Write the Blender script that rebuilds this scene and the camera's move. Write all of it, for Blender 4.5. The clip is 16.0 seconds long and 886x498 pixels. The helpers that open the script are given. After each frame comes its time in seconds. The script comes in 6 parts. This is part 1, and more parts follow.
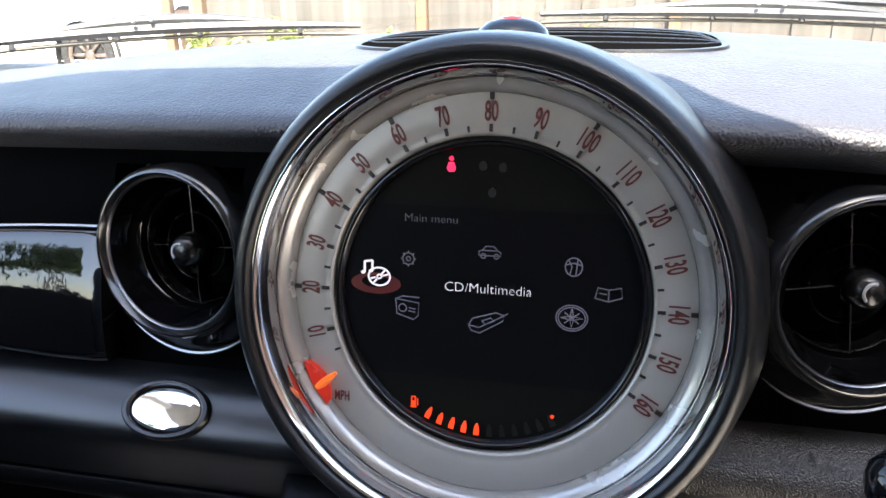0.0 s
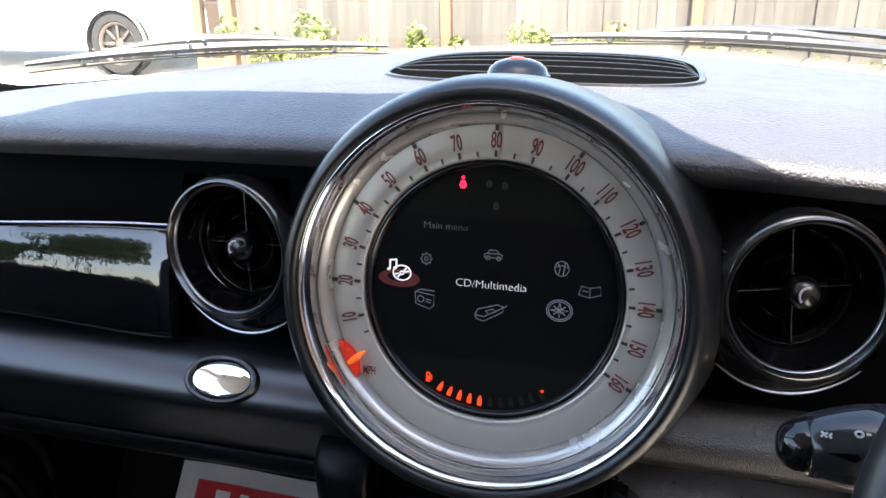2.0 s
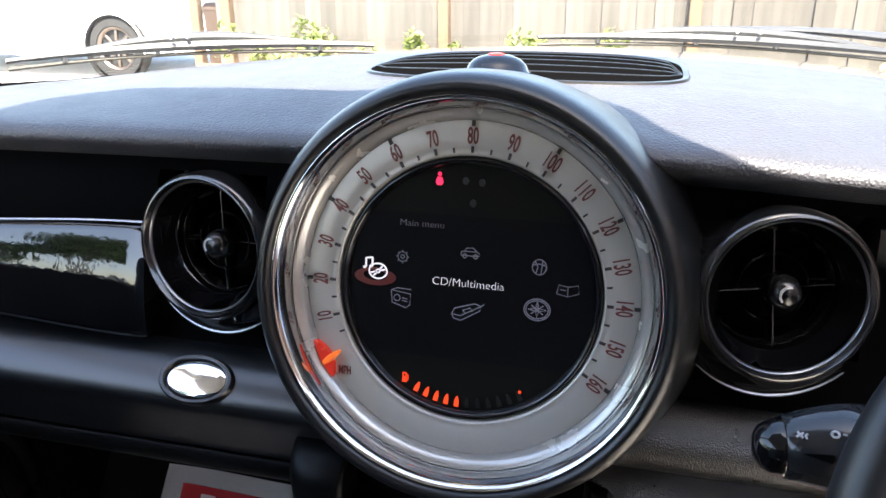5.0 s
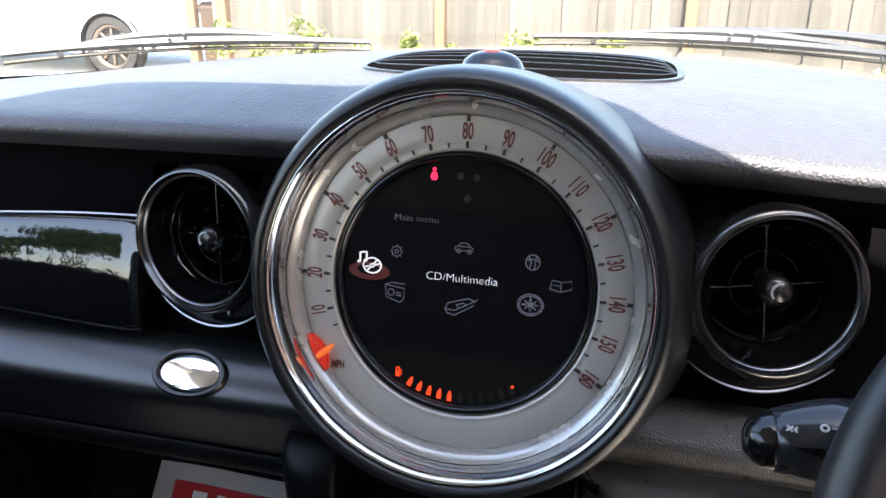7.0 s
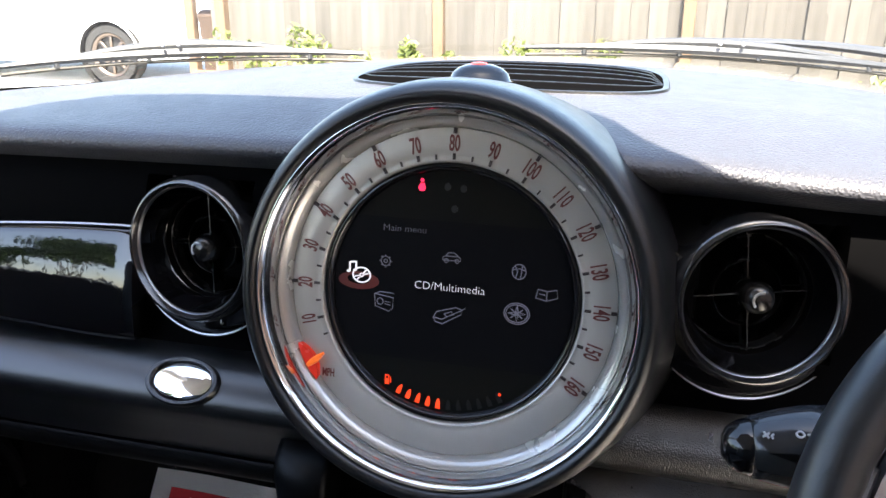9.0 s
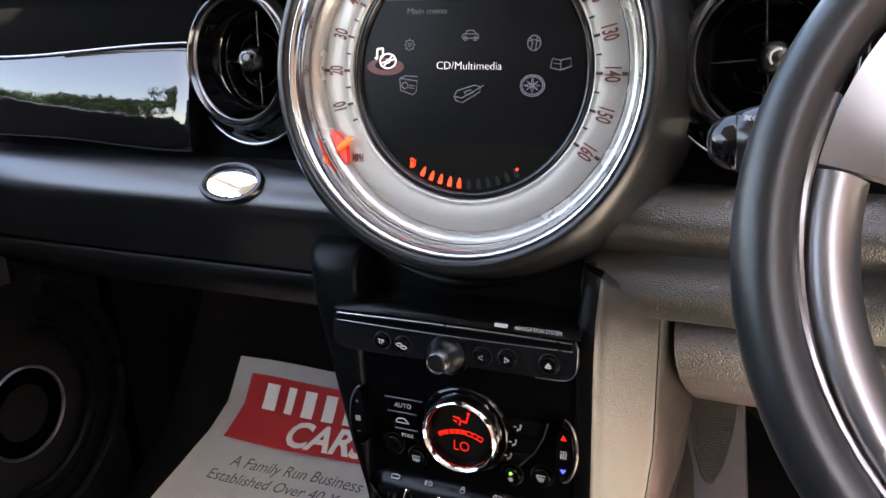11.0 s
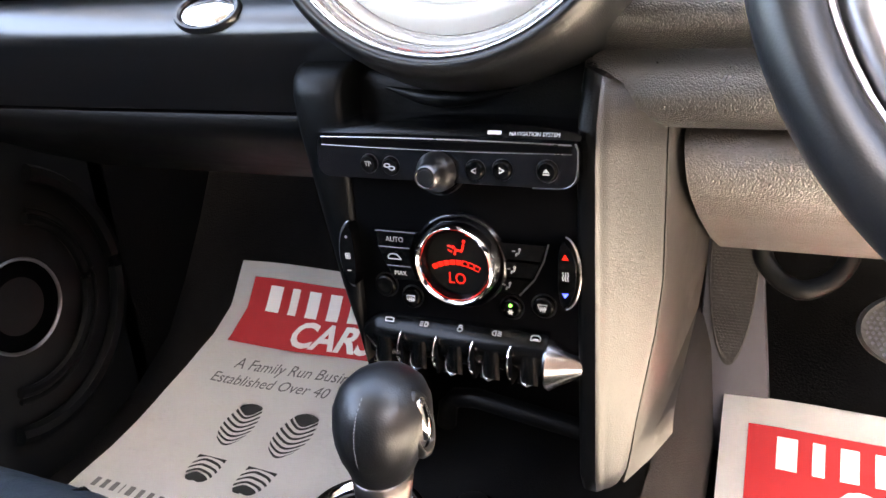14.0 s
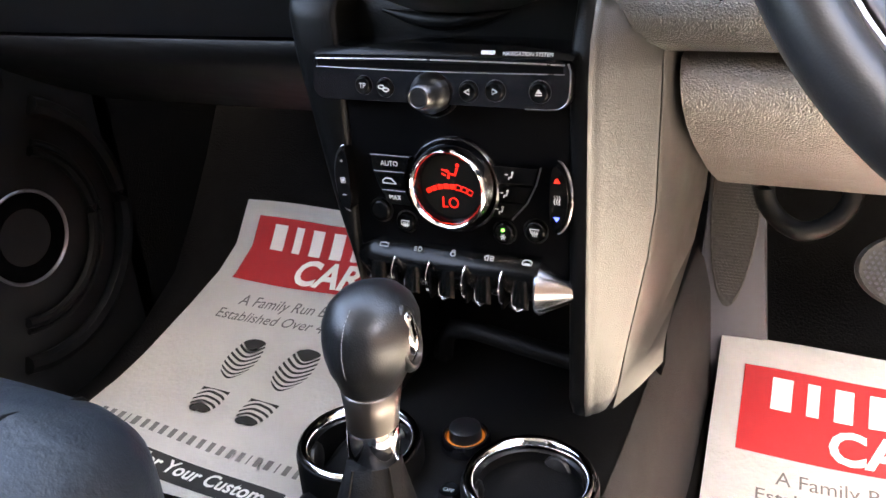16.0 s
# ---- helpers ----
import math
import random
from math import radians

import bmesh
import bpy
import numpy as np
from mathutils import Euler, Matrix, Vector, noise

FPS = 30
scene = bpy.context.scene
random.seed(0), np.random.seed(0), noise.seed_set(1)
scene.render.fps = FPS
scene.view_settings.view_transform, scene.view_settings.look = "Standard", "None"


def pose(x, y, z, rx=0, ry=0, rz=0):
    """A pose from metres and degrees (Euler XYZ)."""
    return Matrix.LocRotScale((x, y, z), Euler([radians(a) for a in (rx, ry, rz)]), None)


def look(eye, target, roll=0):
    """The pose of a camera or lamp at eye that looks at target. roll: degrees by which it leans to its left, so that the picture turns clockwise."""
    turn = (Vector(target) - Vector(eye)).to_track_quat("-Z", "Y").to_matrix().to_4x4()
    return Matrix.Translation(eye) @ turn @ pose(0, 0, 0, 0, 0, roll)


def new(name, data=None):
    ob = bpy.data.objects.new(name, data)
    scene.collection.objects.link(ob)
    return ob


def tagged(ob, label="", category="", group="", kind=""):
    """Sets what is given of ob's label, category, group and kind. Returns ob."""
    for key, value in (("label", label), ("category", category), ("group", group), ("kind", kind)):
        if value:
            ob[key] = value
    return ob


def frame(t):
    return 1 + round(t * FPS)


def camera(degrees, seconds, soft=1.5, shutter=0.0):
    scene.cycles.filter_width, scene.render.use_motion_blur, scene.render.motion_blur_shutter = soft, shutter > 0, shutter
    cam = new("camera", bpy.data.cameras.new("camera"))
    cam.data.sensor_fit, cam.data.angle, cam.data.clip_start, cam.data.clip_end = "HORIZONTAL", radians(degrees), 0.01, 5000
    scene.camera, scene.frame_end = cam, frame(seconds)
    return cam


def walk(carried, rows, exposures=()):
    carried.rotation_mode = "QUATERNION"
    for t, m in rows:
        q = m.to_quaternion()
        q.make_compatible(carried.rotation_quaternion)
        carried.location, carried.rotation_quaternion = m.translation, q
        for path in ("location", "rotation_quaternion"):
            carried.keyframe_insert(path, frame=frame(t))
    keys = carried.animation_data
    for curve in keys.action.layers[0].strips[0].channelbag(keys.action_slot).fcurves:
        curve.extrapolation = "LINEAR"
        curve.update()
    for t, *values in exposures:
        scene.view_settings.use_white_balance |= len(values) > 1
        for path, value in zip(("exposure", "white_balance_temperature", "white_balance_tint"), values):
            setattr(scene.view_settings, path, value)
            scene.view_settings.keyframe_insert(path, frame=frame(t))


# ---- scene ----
cam = camera(57.3, 16.0)
PATH = [
    (0, (0.07426, -0.01506, 0.88367), (-0.36810, 1.80392, 0.17967), -1.363),
    (0.5, (0.08111, -0.05217, 0.90728), (-0.34647, 1.77004, 0.20249), 0.487),
    (1, (0.09538, -0.08056, 0.92372), (-0.36467, 1.71704, 0.17740), -1.580),
    (1.5, (0.10387, -0.09298, 0.93021), (-0.37920, 1.70178, 0.19164), -2.054),
    (2, (0.10024, -0.09965, 0.92495), (-0.38721, 1.69993, 0.20113), -0.699),
    (2.5, (0.10050, -0.09517, 0.92337), (-0.39805, 1.70507, 0.20883), -0.869),
    (3, (0.10156, -0.09176, 0.91835), (-0.39530, 1.70734, 0.19977), -0.863),
    (3.5, (0.10555, -0.08530, 0.91618), (-0.38544, 1.71602, 0.19912), -1.002),
    (6, (0.11403, -0.09264, 0.91591), (-0.36851, 1.71568, 0.21084), -0.075),
    (6.5, (0.11341, -0.09270, 0.91311), (-0.36412, 1.71629, 0.20633), -0.084),
    (7, (0.11429, -0.09312, 0.91259), (-0.35910, 1.71769, 0.20771), 0.177),
    (7.5, (0.11580, -0.09410, 0.91287), (-0.35443, 1.71847, 0.21041), 0.145),
    (8, (0.11869, -0.09561, 0.91552), (-0.35644, 1.71707, 0.21665), 0.429),
    (8.5, (0.12374, -0.09690, 0.91810), (-0.35235, 1.71815, 0.22604), 0.241),
    (9, (0.12399, -0.09870, 0.91759), (-0.35024, 1.71804, 0.22868), 0.079),
    (9.5, (0.13908, -0.11944, 0.92951), (-0.44785, 1.65957, 0.22904), -1.705),
    (9.7, (0.16420, -0.13577, 0.92528), (-0.54149, 1.57519, 0.16724), -2.289),
    (11.8, (0.20878, -0.15124, 0.69596), (-0.53817, 1.60013, 0.08380), -2.074),
    (12, (0.20576, -0.15175, 0.69130), (-0.53107, 1.60400, 0.07939), -1.472),
    (12.5, (0.20802, -0.14550, 0.67632), (-0.53562, 1.59657, 0.03429), -2.055),
    (13, (0.21290, -0.14381, 0.66207), (-0.57378, 1.55196, -0.04890), -3.302),
    (13.5, (0.21743, -0.14462, 0.65538), (-0.57682, 1.53809, -0.07786), -4.149),
    (14, (0.21859, -0.14170, 0.65566), (-0.56065, 1.54674, -0.08052), -4.327),
    (14.5, (0.21833, -0.14428, 0.65275), (-0.56101, 1.54776, -0.07502), -3.923),
    (15, (0.22444, -0.14349, 0.65035), (-0.55105, 1.55132, -0.07504), -4.010),
    (15.5, (0.23014, -0.14816, 0.63623), (-0.56220, 1.52014, -0.13122), -3.899),
    (16, (0.23603, -0.14848, 0.63311), (-0.56320, 1.48742, -0.19459), -3.929),
]
walk(cam, [(t, look(eye, target, roll)) for t, eye, target, roll in PATH],
     exposures=[(0.0, 2.98, 7000, 12), (9.6, 2.98, 7000, 12), (11.6, 4.22, 8200, 15), (16.0, 4.84, 7900, 13)])

# ---- world, sun, exposure ----
world = bpy.data.worlds.new("sky")
scene.world = world
world.use_nodes = True
wn = world.node_tree.nodes
wl = world.node_tree.links
sky = wn.new("ShaderNodeTexSky")
sky.sky_type = "NISHITA"
sky.sun_disc = False
SUN_EL, SUN_AZ = radians(55), radians(17)   # azimuth: from straight behind the car towards its right
sky.sun_elevation = SUN_EL
sky.sun_rotation = math.pi - SUN_AZ
sky.air_density, sky.dust_density = 1.0, 1.6
wl.new(sky.outputs[0], wn["Background"].inputs[0])
wn["Background"].inputs[1].default_value = 0.17
sun = new("sun", bpy.data.lights.new("sun", "SUN"))
sun.data.energy, sun.data.angle, sun.data.color = 4.3, radians(0.6), (1.0, 0.94, 0.85)
TO_SUN = Vector((math.sin(SUN_AZ) * math.cos(SUN_EL), -math.cos(SUN_AZ) * math.cos(SUN_EL), math.sin(SUN_EL)))
sun.matrix_world = look(tuple(TO_SUN * 20), (0, 0, 0))


# ---- materials ----
def mat(name, col, rough=0.5, metal=0.0, var=0.12, var_scale=8.0, grain=0.0, grain_scale=500.0, fine=0.0, fine_scale=900.0,
        coat=0.0, emit=0.0, rough_var=0.08, spec=0.5, stretch=None, deep=0.35, cell="SMOOTH_F1"):
    """A surface with broad colour mottling, roughness wear, pebbled grain (voronoi) and fine noise relief."""
    m = bpy.data.materials.new(name)
    m.use_nodes = True
    n, l = m.node_tree.nodes, m.node_tree.links
    b = n["Principled BSDF"]
    b.inputs["Metallic"].default_value = metal
    b.inputs["Specular IOR Level"].default_value = spec
    b.inputs["Coat Weight"].default_value = coat
    b.inputs["Coat Roughness"].default_value = 0.04
    tc = n.new("ShaderNodeTexCoord")
    src = tc.outputs["Object"]
    if stretch:
        mp = n.new("ShaderNodeMapping")
        mp.inputs["Scale"].default_value = stretch
        l.new(src, mp.inputs[0])
        src = mp.outputs[0]
    noi = n.new("ShaderNodeTexNoise")
    noi.inputs["Scale"].default_value, noi.inputs["Detail"].default_value = var_scale, 5
    l.new(src, noi.inputs["Vector"])
    mix = n.new("ShaderNodeMix")
    mix.data_type = "RGBA"
    mix.inputs["A"].default_value = (*[c * (1 - var) for c in col], 1)
    mix.inputs["B"].default_value = (*[min(1, c * (1 + var)) for c in col], 1)
    l.new(noi.outputs["Fac"], mix.inputs["Factor"])
    l.new(mix.outputs["Result"], b.inputs["Base Color"])
    rr = n.new("ShaderNodeMapRange")
    rr.inputs["To Min"].default_value, rr.inputs["To Max"].default_value = max(0.01, rough - rough_var), min(1, rough + rough_var)
    rn = n.new("ShaderNodeTexNoise")
    rn.inputs["Scale"].default_value, rn.inputs["Detail"].default_value = var_scale * 6, 4
    l.new(src, rn.inputs["Vector"])
    l.new(rn.outputs["Fac"], rr.inputs["Value"])
    l.new(rr.outputs[0], b.inputs["Roughness"])
    last = None
    if grain:
        v = n.new("ShaderNodeTexVoronoi")
        v.feature = cell
        v.inputs["Scale"].default_value = grain_scale
        l.new(src, v.inputs["Vector"])
        bp = n.new("ShaderNodeBump")
        bp.invert = True
        bp.inputs["Strength"].default_value, bp.inputs["Distance"].default_value = grain, deep / grain_scale
        l.new(v.outputs["Distance"], bp.inputs["Height"])
        last = bp
    if fine:
        f = n.new("ShaderNodeTexNoise")
        f.inputs["Scale"].default_value, f.inputs["Detail"].default_value = fine_scale, 3
        l.new(src, f.inputs["Vector"])
        bp = n.new("ShaderNodeBump")
        bp.inputs["Strength"].default_value, bp.inputs["Distance"].default_value = fine, 0.5 / fine_scale
        l.new(f.outputs["Fac"], bp.inputs["Height"])
        if last:
            l.new(last.outputs[0], bp.inputs["Normal"])
        last = bp
    if last:
        l.new(last.outputs[0], b.inputs["Normal"])
    if emit:
        b.inputs["Emission Color"].default_value = (*col, 1)
        b.inputs["Emission Strength"].default_value = emit
    return m


def random_tone(m, spread):
    """Lets alike pieces differ in tone by Object Info's Random."""
    n, l = m.node_tree.nodes, m.node_tree.links
    b = n["Principled BSDF"]
    was = b.inputs["Base Color"].links[0].from_socket
    oi, mr, mx = n.new("ShaderNodeObjectInfo"), n.new("ShaderNodeMapRange"), n.new("ShaderNodeHueSaturation")
    mr.inputs["To Min"].default_value, mr.inputs["To Max"].default_value = 1 - spread, 1 + spread
    l.new(oi.outputs["Random"], mr.inputs["Value"])
    l.new(mr.outputs[0], mx.inputs["Value"])
    l.new(was, mx.inputs["Color"])
    l.new(mx.outputs[0], b.inputs["Base Color"])
    return m


M = dict(
    pad=mat("soft_dash_vinyl", (0.055, 0.057, 0.066), 0.45, grain=1.0, grain_scale=600, fine=0.2, fine_scale=1800, var=0.15, spec=0.4, deep=0.5),
    pod=mat("pod_plastic", (0.007, 0.0073, 0.0080), 0.32, grain=0.3, grain_scale=900, var=0.15, spec=0.5),
    soft=mat("matt_black_plastic", (0.0032, 0.0033, 0.0035), 0.46, grain=0.35, grain_scale=800, var=0.2, spec=0.14),
    lining=mat("black_door_lining", (0.0085, 0.0090, 0.0088), 0.5, grain=0.35, grain_scale=800, var=0.2, spec=0.25),
    stackblk=mat("satin_black_cheek", (0.0024, 0.0026, 0.0028), 0.42, grain=0.3, grain_scale=800, var=0.2, spec=0.12),
    band=mat("satin_black_band", (0.0060, 0.0066, 0.0078), 0.32, grain=0.08, grain_scale=800, var=0.1, rough_var=0.02, spec=0.65),
    # paler copy of bandgrain: bounce from below is put into the colour
    litgrain=mat("lit_coarse_grained_plastic", (0.085, 0.075, 0.067), 0.34, grain=1.0, grain_scale=700, fine=0.0, var=0.08, deep=0.48, spec=1.0, cell="F1"),
    sidegrain=mat("fine_grained_console_plastic", (0.0135, 0.0122, 0.0110), 0.32, grain=1.0, grain_scale=1150, fine=0.0, var=0.08, var_scale=4.0, rough_var=0.03, deep=0.24, spec=1.0, cell="F1"),
    smoothside=mat("smooth_console_plastic", (0.032, 0.0285, 0.0258), 0.42, spec=0.5, fine=0.15, fine_scale=900, var=0.15),
    piano=mat("piano_black", (0.003, 0.003, 0.0035), 0.05, var=0.1, coat=0.0, spec=0.7, rough_var=0.015, fine=0.03, fine_scale=60),
    vane=mat("satin_vane_plastic", (0.006, 0.006, 0.0066), 0.26, var=0.1, spec=0.6),
    stalk=mat("satin_grey_plastic", (0.017, 0.0178, 0.020), 0.14, var=0.12),
    switch=mat("switch_black", (0.002, 0.002, 0.002), 0.25, spec=0.14, rough_var=0.05),
    gloss=mat("gloss_black_plastic", (0.005, 0.005, 0.006), 0.12, var=0.1, rough_var=0.04),
    faceblk=mat("switch_panel_black", (0.0018, 0.0018, 0.002), 0.45, spec=0.03, var=0.2, fine=0.1, fine_scale=1200),
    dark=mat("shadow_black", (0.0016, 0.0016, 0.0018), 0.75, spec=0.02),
    # near-black matte that paints shade into ducts, recesses and gaps
    void=mat("recess_shade_black", (0.0030, 0.0030, 0.0032), 1.0, spec=0.0, rough_var=0.0),
    darkmetal=mat("dark_satin_metal", (0.085, 0.085, 0.088), 0.30, metal=1.0, var=0.15, fine=0.08),
    # chrome copy darkened to paint in the dark cabin it would mirror
    bezel=mat("dimmed_bezel_chrome", (0.58, 0.58, 0.59), 0.09, metal=1.0, var=0.03, rough_var=0.02),
    chrome=mat("chrome", (0.82, 0.82, 0.83), 0.06, metal=1.0, var=0.03, rough_var=0.03),
    satin=mat("satin_silver", (0.30, 0.29, 0.30), 0.40, metal=1.0, var=0.05, fine=0.05),
    trim=mat("dull_bright_edge", (0.26, 0.26, 0.27), 0.3, metal=1.0, var=0.05),
    dial=mat("dial_silver", (0.42, 0.408, 0.376), 0.36, metal=0.35, var=0.04, fine=0.06, fine_scale=2000),
    dialrim=mat("dial_rim_silver", (0.40, 0.388, 0.366), 0.25, metal=0.6, var=0.04),
    numeral=mat("oxblood_print", (0.115, 0.022, 0.018), 0.5, var=0.1),
    tick=mat("black_print", (0.02, 0.012, 0.012), 0.5, var=0.1),
    screen=mat("display_glass", (0.0080, 0.0080, 0.0070), 0.12, spec=0.14, var=0.1, rough_var=0.02),
    lcd=mat("display_off_panel", (0.0050, 0.0050, 0.0057), 0.25, spec=0.08, var=0.1, rough_var=0.03),
    needle=mat("needle_red", (0.62, 0.035, 0.02), 0.25, var=0.06, emit=0.03),
    needle2=mat("needle_orange", (0.85, 0.16, 0.02), 0.3, var=0.05, emit=0.05),
    led=mat("lamp_orange_red", (0.95, 0.05, 0.012), 0.4, emit=0.17),
    ledred=mat("lamp_red", (1.0, 0.02, 0.08), 0.4, emit=0.24),
    ledgreen=mat("lamp_green", (0.12, 1.0, 0.1), 0.4, emit=0.18),
    ledblue=mat("lamp_blue", (0.05, 0.09, 1.0), 0.4, emit=0.18),
    lcdred=mat("climate_display_red", (0.9, 0.018, 0.01), 0.4, emit=0.05),
    scr_white=mat("screen_white", (0.70, 0.70, 0.76), 0.4, emit=0.10),
    scr_grey=mat("screen_grey", (0.115, 0.115, 0.150), 0.4, emit=0.038),
    scr_dim=mat("screen_dim_grey", (0.100, 0.100, 0.125), 0.4, emit=0.030),
    scr_glow=mat("screen_red_glow", (0.07, 0.008, 0.006), 0.4, emit=0.03),
    dimbar=mat("unlit_segment", (0.006, 0.0066, 0.0066), 0.4),
    print_white=mat("white_print", (0.42, 0.42, 0.42), 0.5, var=0.05),
    leather=mat("black_leather", (0.0085, 0.0092, 0.0105), 0.34, spec=0.5, grain=0.3, grain_scale=900, fine=0.02, fine_scale=160, var=0.2),
    rimleather=mat("polished_rim_leather", (0.012, 0.0127, 0.0142), 0.36, spec=0.5, grain=0.2, grain_scale=1100, var=0.2),
    seat=mat("seat_leather", (0.016, 0.020, 0.0245), 0.40, spec=0.35, grain=0.3, grain_scale=700, fine=0.15, fine_scale=60, var=0.2),
    stitch=mat("grey_thread", (0.14, 0.145, 0.15), 0.8, var=0.2),
    paper=mat("white_kraft_paper", (0.82, 0.80, 0.76), 0.8, var=0.05, fine=0.35, fine_scale=140, var_scale=14),
    redprint=mat("red_ink", (0.45, 0.014, 0.018), 0.7, var=0.06),
    blackprint=mat("black_ink", (0.018, 0.018, 0.018), 0.7, var=0.15),
    greyprint=mat("faded_ink", (0.20, 0.19, 0.18), 0.75, var=0.1),
    carpet=mat("black_carpet", (0.006, 0.0057, 0.0054), 1.0, spec=0.05, var=0.4, fine=1.0, fine_scale=420, var_scale=30),
    alu=mat("grey_pedal_plastic", (0.060, 0.060, 0.072), 0.5, metal=0.0, var=0.10, fine=0.12, fine_scale=500, stretch=(8, 1, 1)),
    rubber=mat("rubber", (0.036, 0.033, 0.031), 0.55, grain=0.8, grain_scale=300, var=0.2),
    ventring=mat("satin_gloss_black", (0.009, 0.009, 0.010), 0.18, spec=1.0, rough_var=0.05),
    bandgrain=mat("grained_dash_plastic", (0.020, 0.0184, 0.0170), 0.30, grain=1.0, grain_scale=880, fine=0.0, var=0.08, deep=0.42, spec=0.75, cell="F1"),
    # unseen roof kept paler than the cabin walls to bounce light down
    roofcloth=mat("bounce_roof_cloth", (0.20, 0.20, 0.195), 0.95, fine=0.4, fine_scale=900),
    headliner=mat("charcoal_cabin_wall", (0.045, 0.045, 0.046), 0.95, fine=0.4, fine_scale=900),
    pillar=mat("pale_pillar_trim", (0.66, 0.64, 0.58), 0.8, fine=0.4, fine_scale=700),
    # cream, paler than the bonnet, so the unseen sill bounces sun
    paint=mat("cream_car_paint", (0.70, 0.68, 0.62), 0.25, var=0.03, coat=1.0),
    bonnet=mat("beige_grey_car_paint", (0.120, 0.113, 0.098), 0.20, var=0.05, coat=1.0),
    white=mat("white_car_paint", (0.78, 0.78, 0.78), 0.25, var=0.02, coat=1.0),
    cargrey=mat("dark_glass", (0.02, 0.023, 0.025), 0.06),
    tyre=mat("tyre_rubber", (0.02, 0.02, 0.02), 0.85, var=0.25, var_scale=20),
    alloy=mat("alloy_wheel", (0.16, 0.13, 0.11), 0.45, metal=0.9),
    fence=random_tone(mat("weathered_fence_wood", (0.104, 0.095, 0.083), 0.85, var=0.30, var_scale=3.0, fine=0.7, fine_scale=60, stretch=(6, 6, 0.6)), 0.22),
    fencepost=mat("sawn_timber_post", (0.15, 0.10, 0.062), 0.85, var=0.25, fine=0.5, fine_scale=50, stretch=(5, 5, 0.7)),
    # black plastic lifted to grey to stand in for glare on the wipers
    wiper=mat("greyed_wiper_plastic", (0.055, 0.058, 0.062), 0.45, var=0.2, var_scale=30),
    bladetan=mat("pale_tan_rubber", (0.075, 0.070, 0.060), 0.7, var=0.25, var_scale=30),
    flank=mat("brown_grey_flank_carpet", (0.030, 0.0275, 0.0255), 0.85, spec=0.2, var=0.3, var_scale=20, fine=0.8, fine_scale=500),
    conemetal=mat("satin_cone_metal", (0.22, 0.22, 0.23), 0.24, metal=1.0, var=0.1, fine=0.05),
    neck=mat("satin_bronze_metal", (0.17, 0.155, 0.145), 0.36, metal=1.0, var=0.1, fine=0.05),
    brick=random_tone(mat("brown_brick", (0.20, 0.12, 0.08), 0.9, var=0.3, var_scale=12, fine=0.6, fine_scale=120), 0.25),
    leaf=mat("sunlit_leaf", (0.155, 0.190, 0.055), 0.55, var=0.35, var_scale=5),
    leafdark=mat("tree_leaf", (0.06, 0.11, 0.025), 0.55, var=0.5, var_scale=0.8),
    binbrown=mat("brown_bin_plastic", (0.055, 0.034, 0.022), 0.6, var=0.2),
    boot=mat("soft_boot_leather", (0.006, 0.0064, 0.007), 0.65, spec=0.12, grain=0.5, grain_scale=900, fine=0.2, fine_scale=200, var=0.2),
    bark=mat("bark", (0.12, 0.085, 0.06), 0.9, var=0.4, fine=0.8, fine_scale=40),
    ground=mat("pale_concrete_yard", (0.50, 0.485, 0.46), 0.9, var=0.18, var_scale=1.2, fine=0.5, fine_scale=90),
)
def windscreen_glass():
    m = bpy.data.materials.new("windscreen_glass")
    m.use_nodes = True
    n, l = m.node_tree.nodes, m.node_tree.links
    tr, gl, mx, fr = n.new("ShaderNodeBsdfTransparent"), n.new("ShaderNodeBsdfGlossy"), n.new("ShaderNodeMixShader"), n.new("ShaderNodeLayerWeight")
    tr.inputs[0].default_value = (0.93, 0.96, 0.94, 1)
    gl.inputs["Roughness"].default_value = 0.02
    pw, ma = n.new("ShaderNodeMath"), n.new("ShaderNodeMath")
    pw.operation, ma.operation = "POWER", "MULTIPLY_ADD"
    pw.inputs[1].default_value, ma.inputs[1].default_value, ma.inputs[2].default_value = 5.0, 0.9, 0.085
    fr.inputs["Blend"].default_value = 0.5
    l.new(fr.outputs["Facing"], pw.inputs[0])
    l.new(pw.outputs[0], ma.inputs[0])
    l.new(ma.outputs[0], mx.inputs[0])
    l.new(tr.outputs[0], mx.inputs[1])
    l.new(gl.outputs[0], mx.inputs[2])
    l.new(mx.outputs[0], n["Material Output"].inputs[0])
    return m


M["glass"] = windscreen_glass()

# ---- building helpers ----
BASE = {}


def thing(name, at, label, category, group="", kind=""):
    ob = new(name)
    ob.empty_display_size = 0.05
    ob.location = at
    BASE[ob.name] = Vector(at)
    return tagged(ob, label, category, group, kind)


def link_mesh(name, bm, material, base, smooth=40):
    me = bpy.data.meshes.new(name)
    bm.transform(Matrix.Translation(-base))
    bmesh.ops.recalc_face_normals(bm, faces=bm.faces)
    bm.to_mesh(me)
    bm.free()
    for p in me.polygons:
        p.use_smooth = smooth > 0
    if smooth:
        me.set_sharp_from_angle(angle=radians(smooth))
    for m in material if isinstance(material, (list, tuple)) else [material]:
        me.materials.append(m)
    return new(name, me)


def part(name, bm, material, parent, label="", smooth=40):
    base = BASE[parent.name]
    ob = link_mesh(name, bm, material, base, smooth)
    ob.parent = parent
    BASE[ob.name] = base
    if label:
        tagged(ob, label)
    return ob


